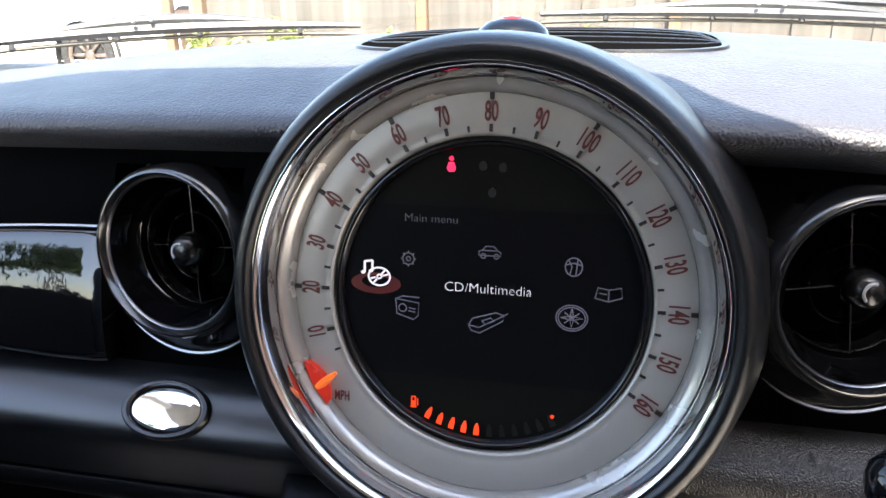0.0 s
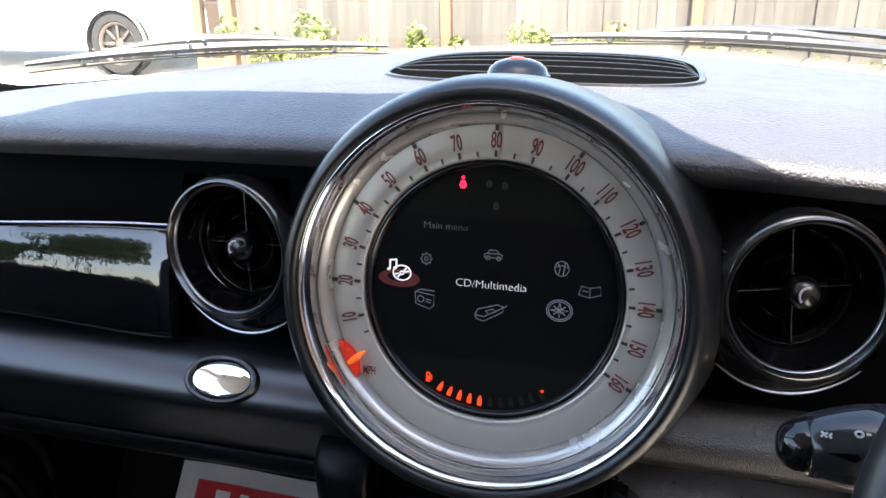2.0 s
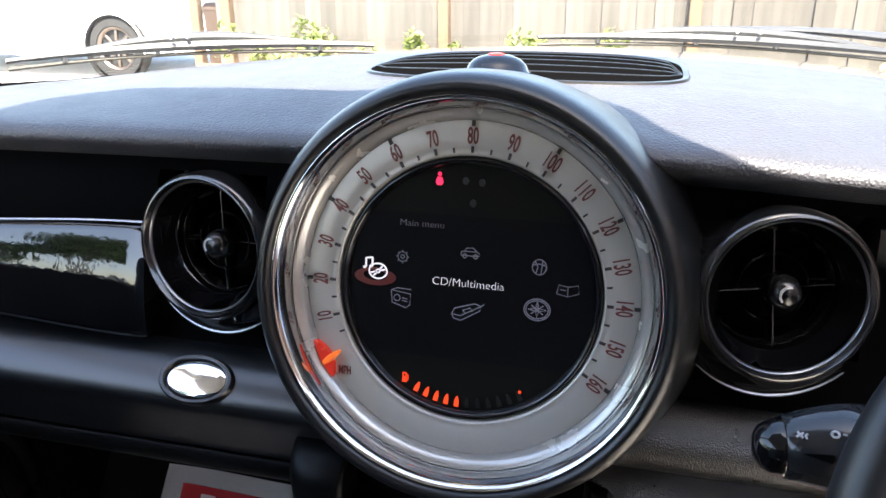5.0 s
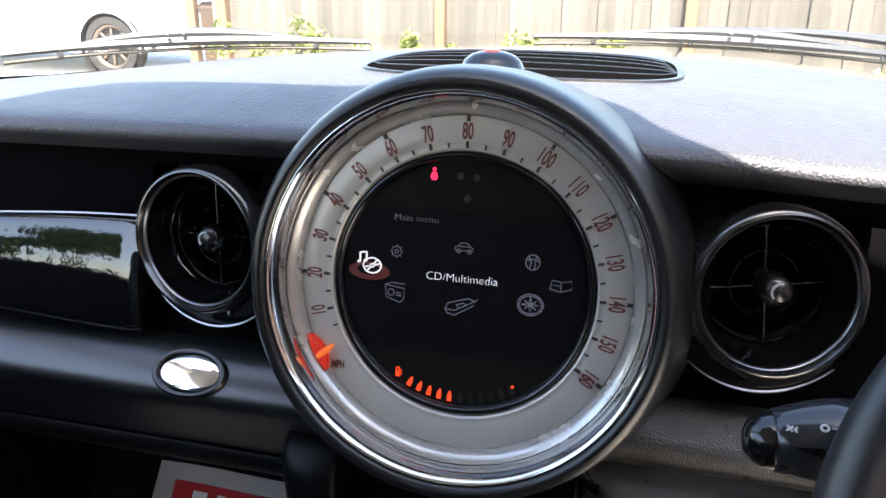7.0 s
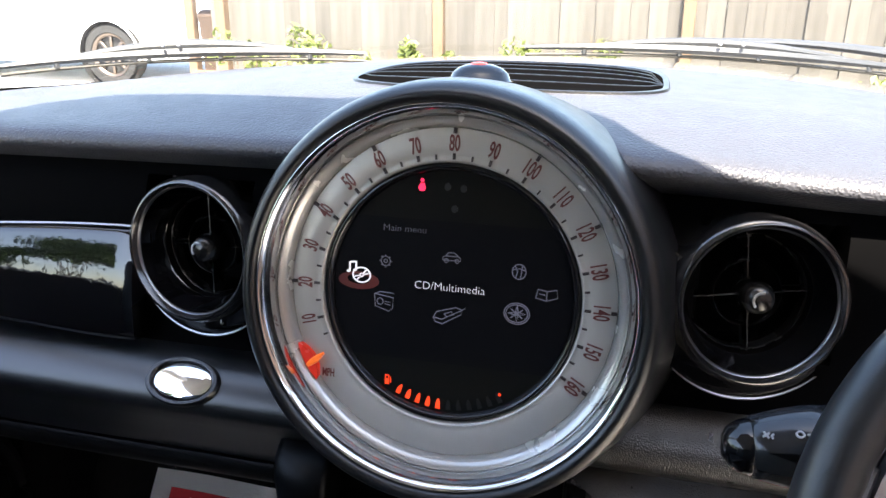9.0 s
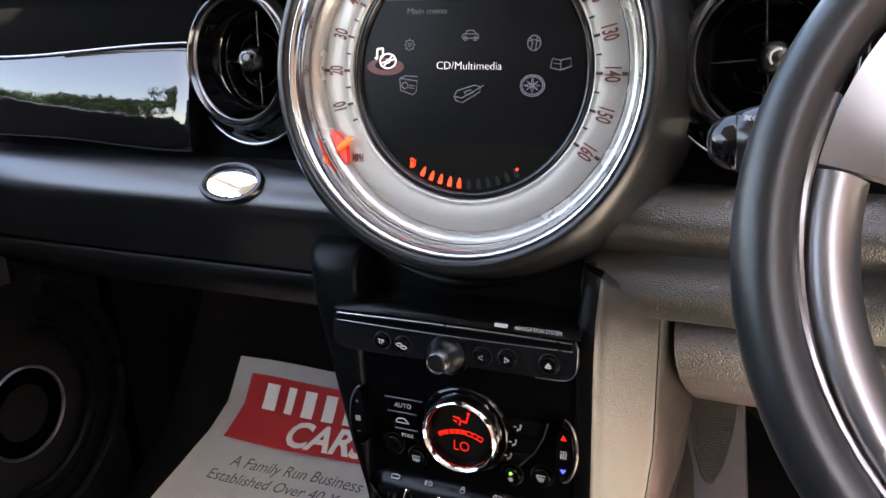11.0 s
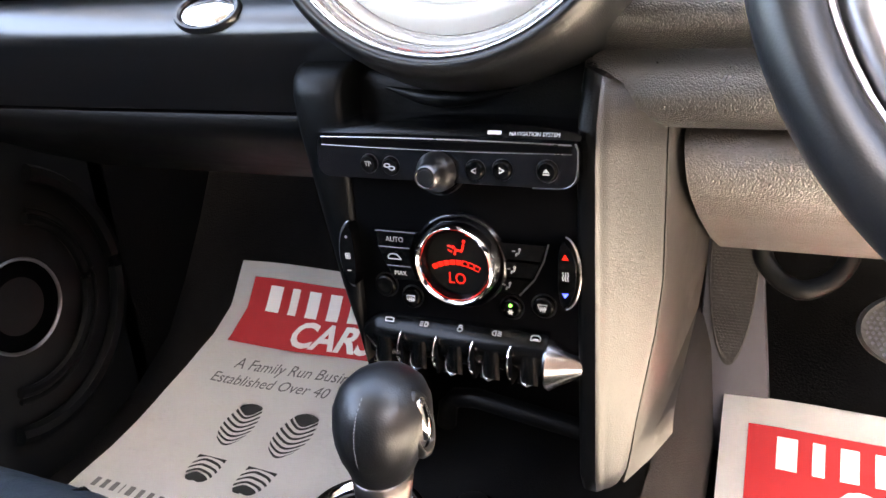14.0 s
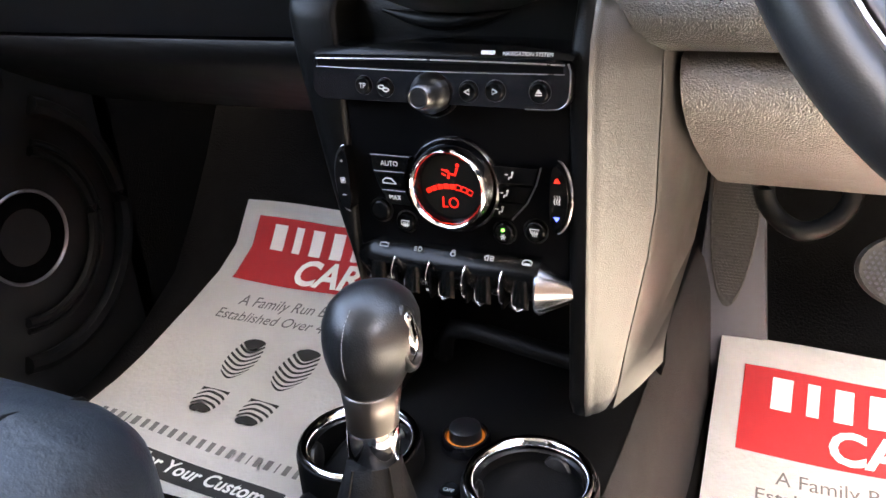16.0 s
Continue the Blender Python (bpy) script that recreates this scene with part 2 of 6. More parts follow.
def solid(name, bm, material, label, category, group="", kind="", at=(0, 0, 0), smooth=40):
    ob = link_mesh(name, bm, material, Vector(at), smooth)
    ob.location = at
    BASE[ob.name] = Vector(at)
    return tagged(ob, label, category, group, kind)


def box(bm, c, s, m=None, bev=0.0, seg=2):
    r = bmesh.ops.create_cube(bm, size=1)
    v = r["verts"]
    bmesh.ops.scale(bm, vec=s, verts=v)
    if bev:
        e = list({e for x in v for e in x.link_edges})
        g = bmesh.ops.bevel(bm, geom=e, offset=bev, segments=seg, affect="EDGES", profile=0.5)
        v = list({x for f in g["faces"] for x in f.verts} | {x for x in v if x.is_valid})
    bmesh.ops.translate(bm, vec=c, verts=v)
    if m is not None:
        bmesh.ops.transform(bm, matrix=m, verts=v)
    return v


def lathe(bm, prof, m=None, seg=64, close=False, a0=0.0, a1=360.0):
    """Revolves (r, w) pairs about the local z axis."""
    full = abs(a1 - a0 - 360) < 1e-6
    n = seg if full else seg + 1
    rings = []
    for r, w in prof:
        if r < 1e-6 and full:
            rings.append([bm.verts.new((0, 0, w))])
        else:
            rings.append([bm.verts.new((r * math.cos(radians(a0 + (a1 - a0) * i / seg)), r * math.sin(radians(a0 + (a1 - a0) * i / seg)), w)) for i in range(n)])
    pairs = list(zip(rings, rings[1:])) + ([(rings[-1], rings[0])] if close else [])
    for a, b in pairs:
        for i in range(seg):
            j = (i + 1) % n
            q = [a[i % len(a)], a[j % len(a)], b[j % len(b)], b[i % len(b)]]
            u = []
            for x in q:
                if x not in u:
                    u.append(x)
            if len(u) > 2:
                bm.faces.new(u)
    vs = [v for r in rings for v in r]
    if m is not None:
        bmesh.ops.transform(bm, matrix=m, verts=vs)
    return vs


def loft(bm, rings, closed=True, caps=True):
    vr = [[bm.verts.new(p) for p in r] for r in rings]
    n = len(vr[0])
    for a, b in zip(vr, vr[1:]):
        for i in range(n if closed else n - 1):
            j = (i + 1) % n
            bm.faces.new((a[i], a[j], b[j], b[i]))
    if caps and closed:
        bm.faces.new(vr[0])
        bm.faces.new(vr[-1])
    return [v for r in vr for v in r]


def tube(bm, pts, r, seg=8, closed=False, flat=1.0):
    """A pipe of radius r (number or one each) along points."""
    pts = [Vector(p) for p in pts]
    n = len(pts)
    rings = []
    up = Vector((0, 0, 1))
    for i, p in enumerate(pts):
        a = pts[(i - 1) % n] if closed or i else p
        b = pts[(i + 1) % n] if closed or i < n - 1 else p
        d = (b - a).normalized()
        s = d.cross(up)
        if s.length < 1e-4:
            s = d.cross(Vector((0, 1, 0)))
        s.normalize()
        t = s.cross(d)
        rr = r[i] if isinstance(r, (list, tuple)) else r
        rings.append([p + s * math.cos(2 * math.pi * k / seg) * rr + t * math.sin(2 * math.pi * k / seg) * rr * flat for k in range(seg)])
    if closed:
        rings.append(rings[0])
    return loft(bm, rings, True, not closed)


def plate(bm, outline, w0, w1, m=None):
    """Extrudes a flat (x, y) outline from w0 to w1 along local z."""
    return loft(bm, [[Vector((x, y, w)) for x, y in outline] for w in (w0, w1)]) if m is None else \
        loft(bm, [[m @ Vector((x, y, w)) for x, y in outline] for w in (w0, w1)])


def ellipse(cx, cy, a, b, n=32, a0=0, a1=360):
    return [(cx + a * math.cos(radians(a0 + (a1 - a0) * i / n)), cy + b * math.sin(radians(a0 + (a1 - a0) * i / n))) for i in range(n if a1 - a0 == 360 else n + 1)]


def rounded(x0, y0, x1, y1, r, n=4):
    out = []
    for cx, cy, s in ((x1 - r, y1 - r, 0), (x0 + r, y1 - r, 90), (x0 + r, y0 + r, 180), (x1 - r, y0 + r, 270)):
        out += [(cx + r * math.cos(radians(s + 90 * i / n)), cy + r * math.sin(radians(s + 90 * i / n))) for i in range(n + 1)]
    return out


def smooth(a, b, x):
    t = min(1, max(0, (x - a) / (b - a)))
    return t * t * (3 - 2 * t)


def words(text, size, m, squash=1.0, deep=0.0002, bold=0.0, align="CENTER"):
    """Letters of the built-in font as a bmesh, centred, lying in the local xy plane of m."""
    cu = bpy.data.curves.new("letters", "FONT")
    cu.body, cu.size, cu.align_x, cu.align_y = text, size, align, "CENTER"
    cu.extrude, cu.offset, cu.resolution_u = deep, bold, 3
    ob = bpy.data.objects.new("letters", cu)
    scene.collection.objects.link(ob)
    bpy.context.view_layer.update()
    me = bpy.data.meshes.new_from_object(ob.evaluated_get(bpy.context.evaluated_depsgraph_get()))
    bm = bmesh.new()
    bm.from_mesh(me)
    bpy.data.objects.remove(ob)
    bpy.data.curves.remove(cu)
    bpy.data.meshes.remove(me)
    bmesh.ops.remove_doubles(bm, verts=bm.verts[:], dist=1e-6)
    bm.transform(m @ Matrix.Diagonal((squash, 1, 1, 1)))
    return bm


def facing(at, pitch=0.0, yaw=0.0):
    """A frame whose x is to the right, y up and z towards the rear of the car, leaned back by pitch, turned by yaw to its right."""
    return pose(*at, 90 - pitch, 0, yaw)

# ---- the yard, the car's shell ----
GROUND = -0.38


def ground():
    bm = bmesh.new()
    xs = [-400, -60, -20, -8, -4, -2, -1, 0, 1, 2, 4, 8, 20, 60, 400]
    g = [[bm.verts.new((x, y + 3, GROUND)) for y in xs] for x in xs]
    for i in range(len(xs) - 1):
        for j in range(len(xs) - 1):
            bm.faces.new((g[i][j], g[i + 1][j], g[i + 1][j + 1], g[i][j + 1]))
    solid("ground", bm, M["ground"], "pale sunlit concrete yard around the car", "ground", kind="structure", smooth=0)


ground()


# unseen wall added to cut sky light and darken the console's reflections
def yard_wall():
    bm = bmesh.new()
    box(bm, (3.05, -2.0, GROUND + 1.50), (0.22, 15.0, 3.00), bev=0.01)
    box(bm, (3.05, -2.0, GROUND + 3.03), (0.28, 15.0, 0.06), bev=0.008)
    solid("wall_yard", bm, M["brick"], "unseen brown brick wall added to block sky beside the open door", "wall", kind="structure")


yard_wall()


def wind_y(x):
    return 0.84 - 0.63 * x * x - 1.23 * x ** 4


def wind_z(x):
    return 0.80 - 0.075 * x * x


# roof edge fitted point by point to the shadow wanted on the dash
def head_y(x):
    return float(np.interp(x, (-0.37, -0.335, -0.30, -0.246, -0.15, -0.05, 0.10, 0.165, 0.186, 0.209, 0.232, 0.255, 0.30, 0.38),
                           (0.115, 0.145, 0.212, 0.239, 0.233, 0.224, 0.228, 0.214, 0.189, 0.163, 0.139, 0.127, 0.121, 0.10)))


ROOF = 1.22


def shell():
    # floor pan with the toe board rising in front of the footwells
    bm = bmesh.new()
    prof_l = [(-1.2, 0.0), (0.36, 0.026), (0.50, 0.036), (0.60, 0.066), (0.686, 0.114), (0.745, 0.184), (0.80, 0.26), (0.90, 0.42), (0.90, 0.70)]
    prof_r = [(-1.2, 0.0), (0.36, 0.002), (0.52, 0.004), (0.60, 0.010), (0.64, 0.020), (0.70, 0.034), (0.80, 0.050), (0.88, 0.16), (0.90, 0.70)]
    loft(bm, [[(x, y, z) for y, z in prof] + [(x, y + 0.02, z - 0.03) for y, z in reversed(prof)] for x, prof in ((-0.68, prof_l), (-0.05, prof_l), (0.05, prof_r), (0.70, prof_r))])
    solid("floor", bm, M["carpet"], "black carpeted car floor and toe board", "floor", kind="structure")
    # unseen roof, its curved front edge shaped to cast the dash shadow
    bm = bmesh.new()
    xs = [i * 0.02 for i in range(-30, 31)]
    rings = []
    for x in xs:
        z = ROOF - 0.12 * x * x
        h = head_y(x)
        rings.append([(x, h, z), (x, h - 0.03, z + 0.03), (x, -0.5, z + 0.05), (x, -1.25, z + 0.0), (x, -1.25, z - 0.04), (x, -0.5, z + 0.01), (x, h - 0.03, z - 0.01)])
    loft(bm, rings)
    solid("roof", bm, M["roofcloth"], "unseen grey lined car roof, front edge shaped for the dash shadow", "roof", kind="structure")
    # rear wall, sill and side walls, all unseen; the walls block window light
    bm = bmesh.new()
    box(bm, (0, -1.28, 0.55), (1.36, 0.05, 1.35))
    solid("wall_rear", bm, M["headliner"], "plain grey wall added to close the cabin's rear", "wall", kind="structure")
    # unseen sill, widened and kept cream as a reflector for the console
    bm = bmesh.new()
    box(bm, (0.645, -0.25, -0.07), (0.19, 2.0, 0.24), bev=0.02)
    solid("sill", bm, M["paint"], "unseen door sill, cream to bounce sun under the driver's side", "sill", kind="structure")
    bm = bmesh.new()
    box(bm, (0.62, 0.68, 0.31), (0.03, 0.46, 0.72), bev=0.01)
    box(bm, (-0.655, 0.80, 0.31), (0.05, 0.40, 0.72), bev=0.01)
    solid("kick_panel", bm, M["carpet"], "black side panel in front of the driver's footwell", "panel", kind="structure")
    bm = bmesh.new()
    box(bm, (0.63, -0.93, 0.30), (0.08, 0.62, 1.00), bev=0.02)
    box(bm, (0.63, -0.93, 1.00), (0.08, 0.62, 0.40), bev=0.02)
    box(bm, (-0.63, -0.90, 0.36), (0.08, 0.78, 0.72), bev=0.02)
    solid("wall_side", bm, M["headliner"], "grey side walls added behind the doors to block light", "wall", kind="structure")
    for s in (-1, 1):
        bm = bmesh.new()
        pts = [(0.612, 0.50, 0.745), (0.622, 0.475, 0.82), (0.618, 0.40, 0.92), (0.595, 0.27, 1.04), (0.565, 0.06, 1.17)]
        tube(bm, [(s * a, b, c) for a, b, c in pts], 0.036, 10)
        solid("pillar", bm, M["pillar"], "pale trimmed windscreen pillar", "pillar", kind="structure", smooth=80)
        bm = bmesh.new()
        seal = [(0.575, 0.26, 1.04), (0.588, 0.40, 0.93), (0.580, 0.465, 0.872), (0.570, 0.490, 0.848), (0.565, 0.508, 0.826), (0.560, 0.535, 0.802), (0.552, 0.565, 0.787), (0.530, 0.592, 0.779), (0.490, 0.628, 0.780), (0.450, 0.662, 0.783), (0.40, 0.70, 0.785)]
        tube(bm, [(s * a, b, c) for a, b, c in seal], [0.005, 0.006, 0.0065, 0.007, 0.0075, 0.008, 0.008, 0.007, 0.005, 0.003, 0.001], 8)
        solid("trim", bm, M["dark"], "black rubber windscreen seal beside the pillar", "seal", kind="structure")
    # windscreen
    bm = bmesh.new()
    rings = []
    for k in range(9):
        f = k / 8
        row = []
        for i in range(-14, 15):
            x = i * 0.04 * (1 - 0.10 * f)
            row.append((x, wind_y(x) * (1 - f) + head_y(x) * f + 0.035 * math.sin(f * math.pi) + 0.012, (wind_z(x) - 0.008) * (1 - f) + (ROOF - 0.12 * x * x) * f + 0.012))
        rings.append(row)
    loft(bm, rings, closed=False)
    g = solid("windscreen", bm, M["glass"], "clear curved car windscreen", "windscreen", kind="structure", smooth=80)
    g.visible_shadow = False


shell()


def bonnet():
    t = thing("bonnet", (0, 1.3, 0.6), "glossy beige-grey car bonnet and scuttle in the sun", "bonnet")
    bm = bmesh.new()
    rings = []
    for i in range(-10, 11):
        x = i * 0.064
        y0 = wind_y(x * 0.85) + 0.10
        row = []
        for k in range(9):
            f = k / 8
            y = y0 + (1.75 - y0) * f
            row.append((x, y, 0.775 - 0.10 * x * x - 0.14 * f ** 2 - 0.02 * f + 0.012 * math.sin(f * 3.1)))
        rings.append(row + [(x, p[1], p[2] - 0.02) for p in reversed(row)])
    loft(bm, rings)
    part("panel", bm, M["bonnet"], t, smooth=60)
    bm = bmesh.new()
    rings = []
    for i in range(-14, 15):
        x = i * 0.042
        y0 = wind_y(x) + 0.016
        rings.append([(x, y0, wind_z(x) - 0.03), (x, y0 + 0.05, wind_z(x) - 0.035), (x, y0 + 0.09, wind_z(x) - 0.045), (x, y0 + 0.09, wind_z(x) - 0.07), (x, y0, wind_z(x) - 0.06)])
    loft(bm, rings)
    part("scuttle", bm, M["bonnet"], t, "pale scuttle strip below the windscreen")


bonnet()


def wiper(ends, mids, name_label, swept=False):
    t = thing("wiper", ends[0], name_label, "wiper", group="wipers on the windscreen")
    a, b = Vector(ends[0]), Vector(ends[1])
    c = Vector(mids)
    pts = []
    for i in range(21):
        f = i / 20
        pts.append(a * (1 - f) ** 2 + (c * 2 - (a + b) / 2) * 2 * f * (1 - f) + b * f * f)
    bm = bmesh.new()
    tube(bm, [p + Vector((0, 0.004, -0.0085)) for p in pts], 0.0022, 6)
    part("blade", bm, M["bladetan"], t, "pale tan rubber blade")
    bm = bmesh.new()
    tube(bm, [p + Vector((0, 0.002, 0.0)) for p in pts], [0.0026 + 0.0030 * math.sin(min(1, max(0, i / 20)) * math.pi) for i in range(21)], 6)
    part("spine", bm, M["wiper"], t)
    for i in (3, 8, 12, 17):
        bm = bmesh.new()
        tube(bm, [pts[i] + Vector((0, 0.002, -0.0075)), pts[i] + Vector((0, 0.002, 0.002))], 0.0030, 6)
        part("claw", bm, M["wiper"], t)
    bm = bmesh.new()
    n = [pts[i] + Vector((0, 0.004, 0.006 * math.sin((i - 4) / 12 * math.pi) + 0.003)) for i in range(4, 17)]
    tube(bm, n, [0.002 + 0.0035 * math.sin(i / 12 * math.pi) for i in range(13)], 8)
    arm = part("bridge", bm, M["wiper"], t)
    if swept:
        bm = bmesh.new()
        n = [pts[i] + Vector((0, 0.012 + 0.002 * (i - 8), 0.0085 + 0.004 * math.sin((i - 8) / 12 * math.pi))) for i in range(8, 21)]
        tube(bm, n, [0.004 + 0.0006 * i for i in range(13)], 8, flat=0.55)
        part("arm", bm, M["wiper"], t, "wide grey wiper arm", smooth=60)
    bm = bmesh.new()
    lathe(bm, [(0.0, 0.0012), (0.0020, 0.0009), (0.0025, -0.0012), (0.0, -0.002)], facing(tuple(pts[10] + Vector((0, -0.008, 0.010))), 20), 12)
    part("bolt", bm, M["chrome"], arm)
    bm = bmesh.new()
    lathe(bm, [(0.0, 0.0012), (0.0020, 0.0009), (0.0025, -0.0012), (0.0, -0.002)], facing(tuple(pts[11] + Vector((0.003, -0.008, 0.010))), 20), 12)
    part("bolt", bm, M["chrome"], arm)


wiper(((-0.206, 0.800, 0.807), (-0.530, 0.600, 0.806)), (-0.385, 0.715, 0.812), "grey and black windscreen wiper resting on the glass")
wiper(((-0.030, 0.870, 0.812), (0.400, 0.800, 0.806)), (0.190, 0.905, 0.810), "grey and black windscreen wiper with two chrome bolts", True)


# ---- dashboard ----
def dash():
    t = thing("dashboard", (0, 0.45, 0.56), "black car dashboard with grained soft top and gloss black fascia", "dashboard")
    xs = sorted(set([round(-0.60 + 0.03 * i, 4) for i in range(41)] + [round(-0.18 + 0.01 * i, 4) for i in range(37)] + [0.085, -0.085]))

    def push(x, a, b):
        return 0.09 * (1 - smooth(a, b, abs(x)))

    def pad_ring(x):
        yl = 0.408 + 0.5 * push(x, 0.075, 0.10) + 0.10 * max(0, abs(x) - 0.42) ** 1.5
        zl = 0.776 - 0.03 * x * x + 0.004 * smooth(-0.2, 0.2, x) - 0.005 * smooth(0.12, 0.26, x) + 0.012 * (1 - smooth(0.07, 0.12, abs(x)))
        yf, zf = wind_y(x), wind_z(x)
        crown = max(0.816 - 0.13 * x * x, zl + 0.021)
        yc = min(0.56, yf - 0.06)
        c = [(yl + 0.034, zl - 0.012), (yl + 0.016, zl - 0.003), (yl + 0.005, zl + 0.004), (yl, zl + 0.0085), (yl + 0.0012, zl + 0.0130), (yl + 0.007, zl + 0.0175), (yl + 0.025, zl + 0.020)]
        for f in (0.12, 0.25, 0.4, 0.55, 0.7, 0.85, 1.0):
            c.append((yl + 0.025 + (yc - yl - 0.025) * f, zl + 0.020 + (crown - zl - 0.020) * math.sin(f * math.pi / 2)))
        for f in (0.1, 0.2, 0.3, 0.4, 0.5, 0.6, 0.7, 0.8, 0.9, 1.0):
            c.append((yc + (yf - yc) * f, crown + (zf - crown) * f * f))
        c += [(yf, zf - 0.03), (0.47 + push(x, .075, .1) * .5, zl - 0.04)]
        return [(x, y, z) for y, z in c]
    bm = bmesh.new()
    loft(bm, [pad_ring(x) for x in xs])
    part("top_pad", bm, M["pad"], t, "grained soft vinyl dash top", smooth=70)

    # fascia behind the vents
    def strip(name, prof, mat_, x0, x1, label="", pa=0.08, pb=0.11, out=None, step=0.02):
        bm = bmesh.new()
        n = max(2, int((x1 - x0) / step))
        rings = []
        for i in range(n + 1):
            x = x0 + (x1 - x0) * i / n
            d = push(x, pa, pb)
            o = out(x) if out else 0
            rings.append([(x, y + d + o, z) for y, z in prof])
        loft(bm, rings)
        return part(name, bm, mat_, t, label, smooth=50)
    side = lambda x: 0.10 * max(0, abs(x) - 0.42) ** 1.5
    fas = [(0.440, 0.766), (0.433, 0.756), (0.4275, 0.747), (0.425, 0.725), (0.424, 0.700), (0.424, 0.668), (0.424, 0.662), (0.424, 0.640), (0.418, 0.622), (0.42, 0.610), (0.56, 0.61), (0.56, 0.766)]
    bm = bmesh.new()
    rings = []
    for i in range(119):
        x = -0.59 + 0.01 * i
        hole = 0.07 * (1 - smooth(0.038, 0.042, abs(abs(x) - 0.203)))
        rings.append([(x, y + push(x, 0.08, 0.11) + side(x) + (hole if 0.665 < z < 0.75 and y < 0.5 else 0), z) for y, z in fas])
    loft(bm, rings)
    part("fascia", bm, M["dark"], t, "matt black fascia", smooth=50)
    # rounded lower bands to each side of the instrument
    band = [(0.424, 0.6205), (0.414, 0.6200), (0.402, 0.6180), (0.391, 0.6135), (0.382, 0.6065), (0.376, 0.5990), (0.3735, 0.5930), (0.3735, 0.5885), (0.3765, 0.5820), (0.384, 0.570), (0.394, 0.556), (0.402, 0.542), (0.409, 0.531), (0.414, 0.523), (0.50, 0.523), (0.50, 0.62)]
    strip("lower_band", band, M["band"], -0.60, -0.065, "matt black rounded band", 0.055, 0.08, side)
    bandr = [(0.424, 0.622), (0.404, 0.619), (0.389, 0.612), (0.382, 0.603), (0.381, 0.594), (0.386, 0.585), (0.396, 0.578), (0.401, 0.573), (0.396, 0.567), (0.388, 0.559), (0.383, 0.549), (0.385, 0.538), (0.393, 0.528), (0.405, 0.521), (0.420, 0.519), (0.55, 0.519), (0.55, 0.62)]
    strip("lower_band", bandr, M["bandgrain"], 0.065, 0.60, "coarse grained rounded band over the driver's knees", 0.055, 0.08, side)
    # glovebox lid and the panel under it
    strip("glovebox_lid", [(0.412, 0.516), (0.414, 0.520), (0.44, 0.521), (0.64, 0.52), (0.64, 0.40), (0.58, 0.412), (0.50, 0.448), (0.45, 0.475), (0.424, 0.494), (0.415, 0.504)], M["soft"], -0.565, -0.118, "matt black glovebox lid", 0.0, 0.001)
    # knee bolster on the driver's side, its inner end swept back
    kn2 = [(0.436, 0.515), (0.424, 0.512), (0.416, 0.504), (0.413, 0.492), (0.415, 0.480), (0.424, 0.466), (0.448, 0.444), (0.500, 0.408), (0.552, 0.380), (0.580, 0.369), (0.592, 0.368), (0.60, 0.376), (0.60, 0.515)]
    bm = bmesh.new()
    loft(bm, [[(x + 0.13 * max(0, 0.512 - z) * smooth(0.30, 0.148, x), y, z) for y, z in kn2] for x in [0.147 + 0.0153 * i for i in range(30)]])
    part("knee_bolster", bm, M["litgrain"], t, "coarse grained lower knee bolster, tinted paler as if lit from below", smooth=50)

    # long gloss insert with a bright upper edge
    def insert(z_of, name, mat_, x0, x1, y, th, label):
        bm = bmesh.new()
        rings = []
        for i in range(31):
            x = x0 + (x1 - x0) * i / 30
            a = z_of(x)
            o = side(x)
            o += 0.004 * smooth(-0.270, -0.246, x)
            row = [(x, y + o, a)]
            foot = 0.630 + 0.006 * smooth(-0.28, -0.42, x)
            for k in range(17):      # one smooth bulge, leaning back further towards its top
                z = a - 0.001 - (a - foot) * k / 16
                h = z - 0.677
                row.append((x, th + o + h * math.tan(radians(15.4 + 150 * h)), z))
            rings.append(row + [(x, row[-1][1] + 0.002, foot - 0.003), (x, row[-1][1] + 0.010, foot - 0.005), (x, y + o, foot - 0.005)])
        loft(bm, rings)
        return part(name, bm, mat_, t, label, smooth=60)

    def ins(x):
        f = smooth(-0.50, -0.25, x)
        return 0.7025 + 0.013 * f
    tilt_ins = insert(ins, "decor_insert", M["piano"], -0.505, -0.2590, 0.424, 0.405, "piano black decor insert mirroring sky and trees")
    bm = bmesh.new()
    tube(bm, [(-0.51 + 0.250 * i / 16, 0.4185 + side(-0.51 + 0.250 * i / 16), ins(-0.51 + 0.250 * i / 16) + 0.0015) for i in range(17)], 0.0012, 6)
    part("bright_edge", bm, M["satin"], tilt_ins, "thin silver strip")
    bm = bmesh.new()
    tube(bm, [(-0.572, 0.43, z) for z in (0.46, 0.60, 0.70, 0.755)], 0.014, 8)
    part("end_cap", bm, M["soft"], t, "black rubber edge at the dash end")

    # oval opener in the lower band
    om = facing((-0.2080, 0.3815, 0.6085), 46)
    bm = bmesh.new()
    vs = lathe(bm, [(0.030, 0.0), (0.0320, 0.0028), (0.0352, 0.0028), (0.0375, -0.001), (0.0375, -0.006), (0.03, -0.006)], None, 40, close=True)
    bmesh.ops.transform(bm, matrix=om @ Matrix.Diagonal((0.84, 0.52, 0.6, 1)), verts=vs)
    part("oval_bezel", bm, M["band"], t)
    bm = bmesh.new()
    vs = lathe(bm, [(0.0, 0.0022), (0.010, 0.0020), (0.020, 0.0014), (0.027, 0.0006), (0.0305, -0.0006), (0.031, -0.003)], None, 40)
    bmesh.ops.transform(bm, matrix=om @ Matrix.Diagonal((0.80, 0.455, 0.8, 1)), verts=vs)
    part("oval_button", bm, M["chrome"], t, "chrome oval opener button")

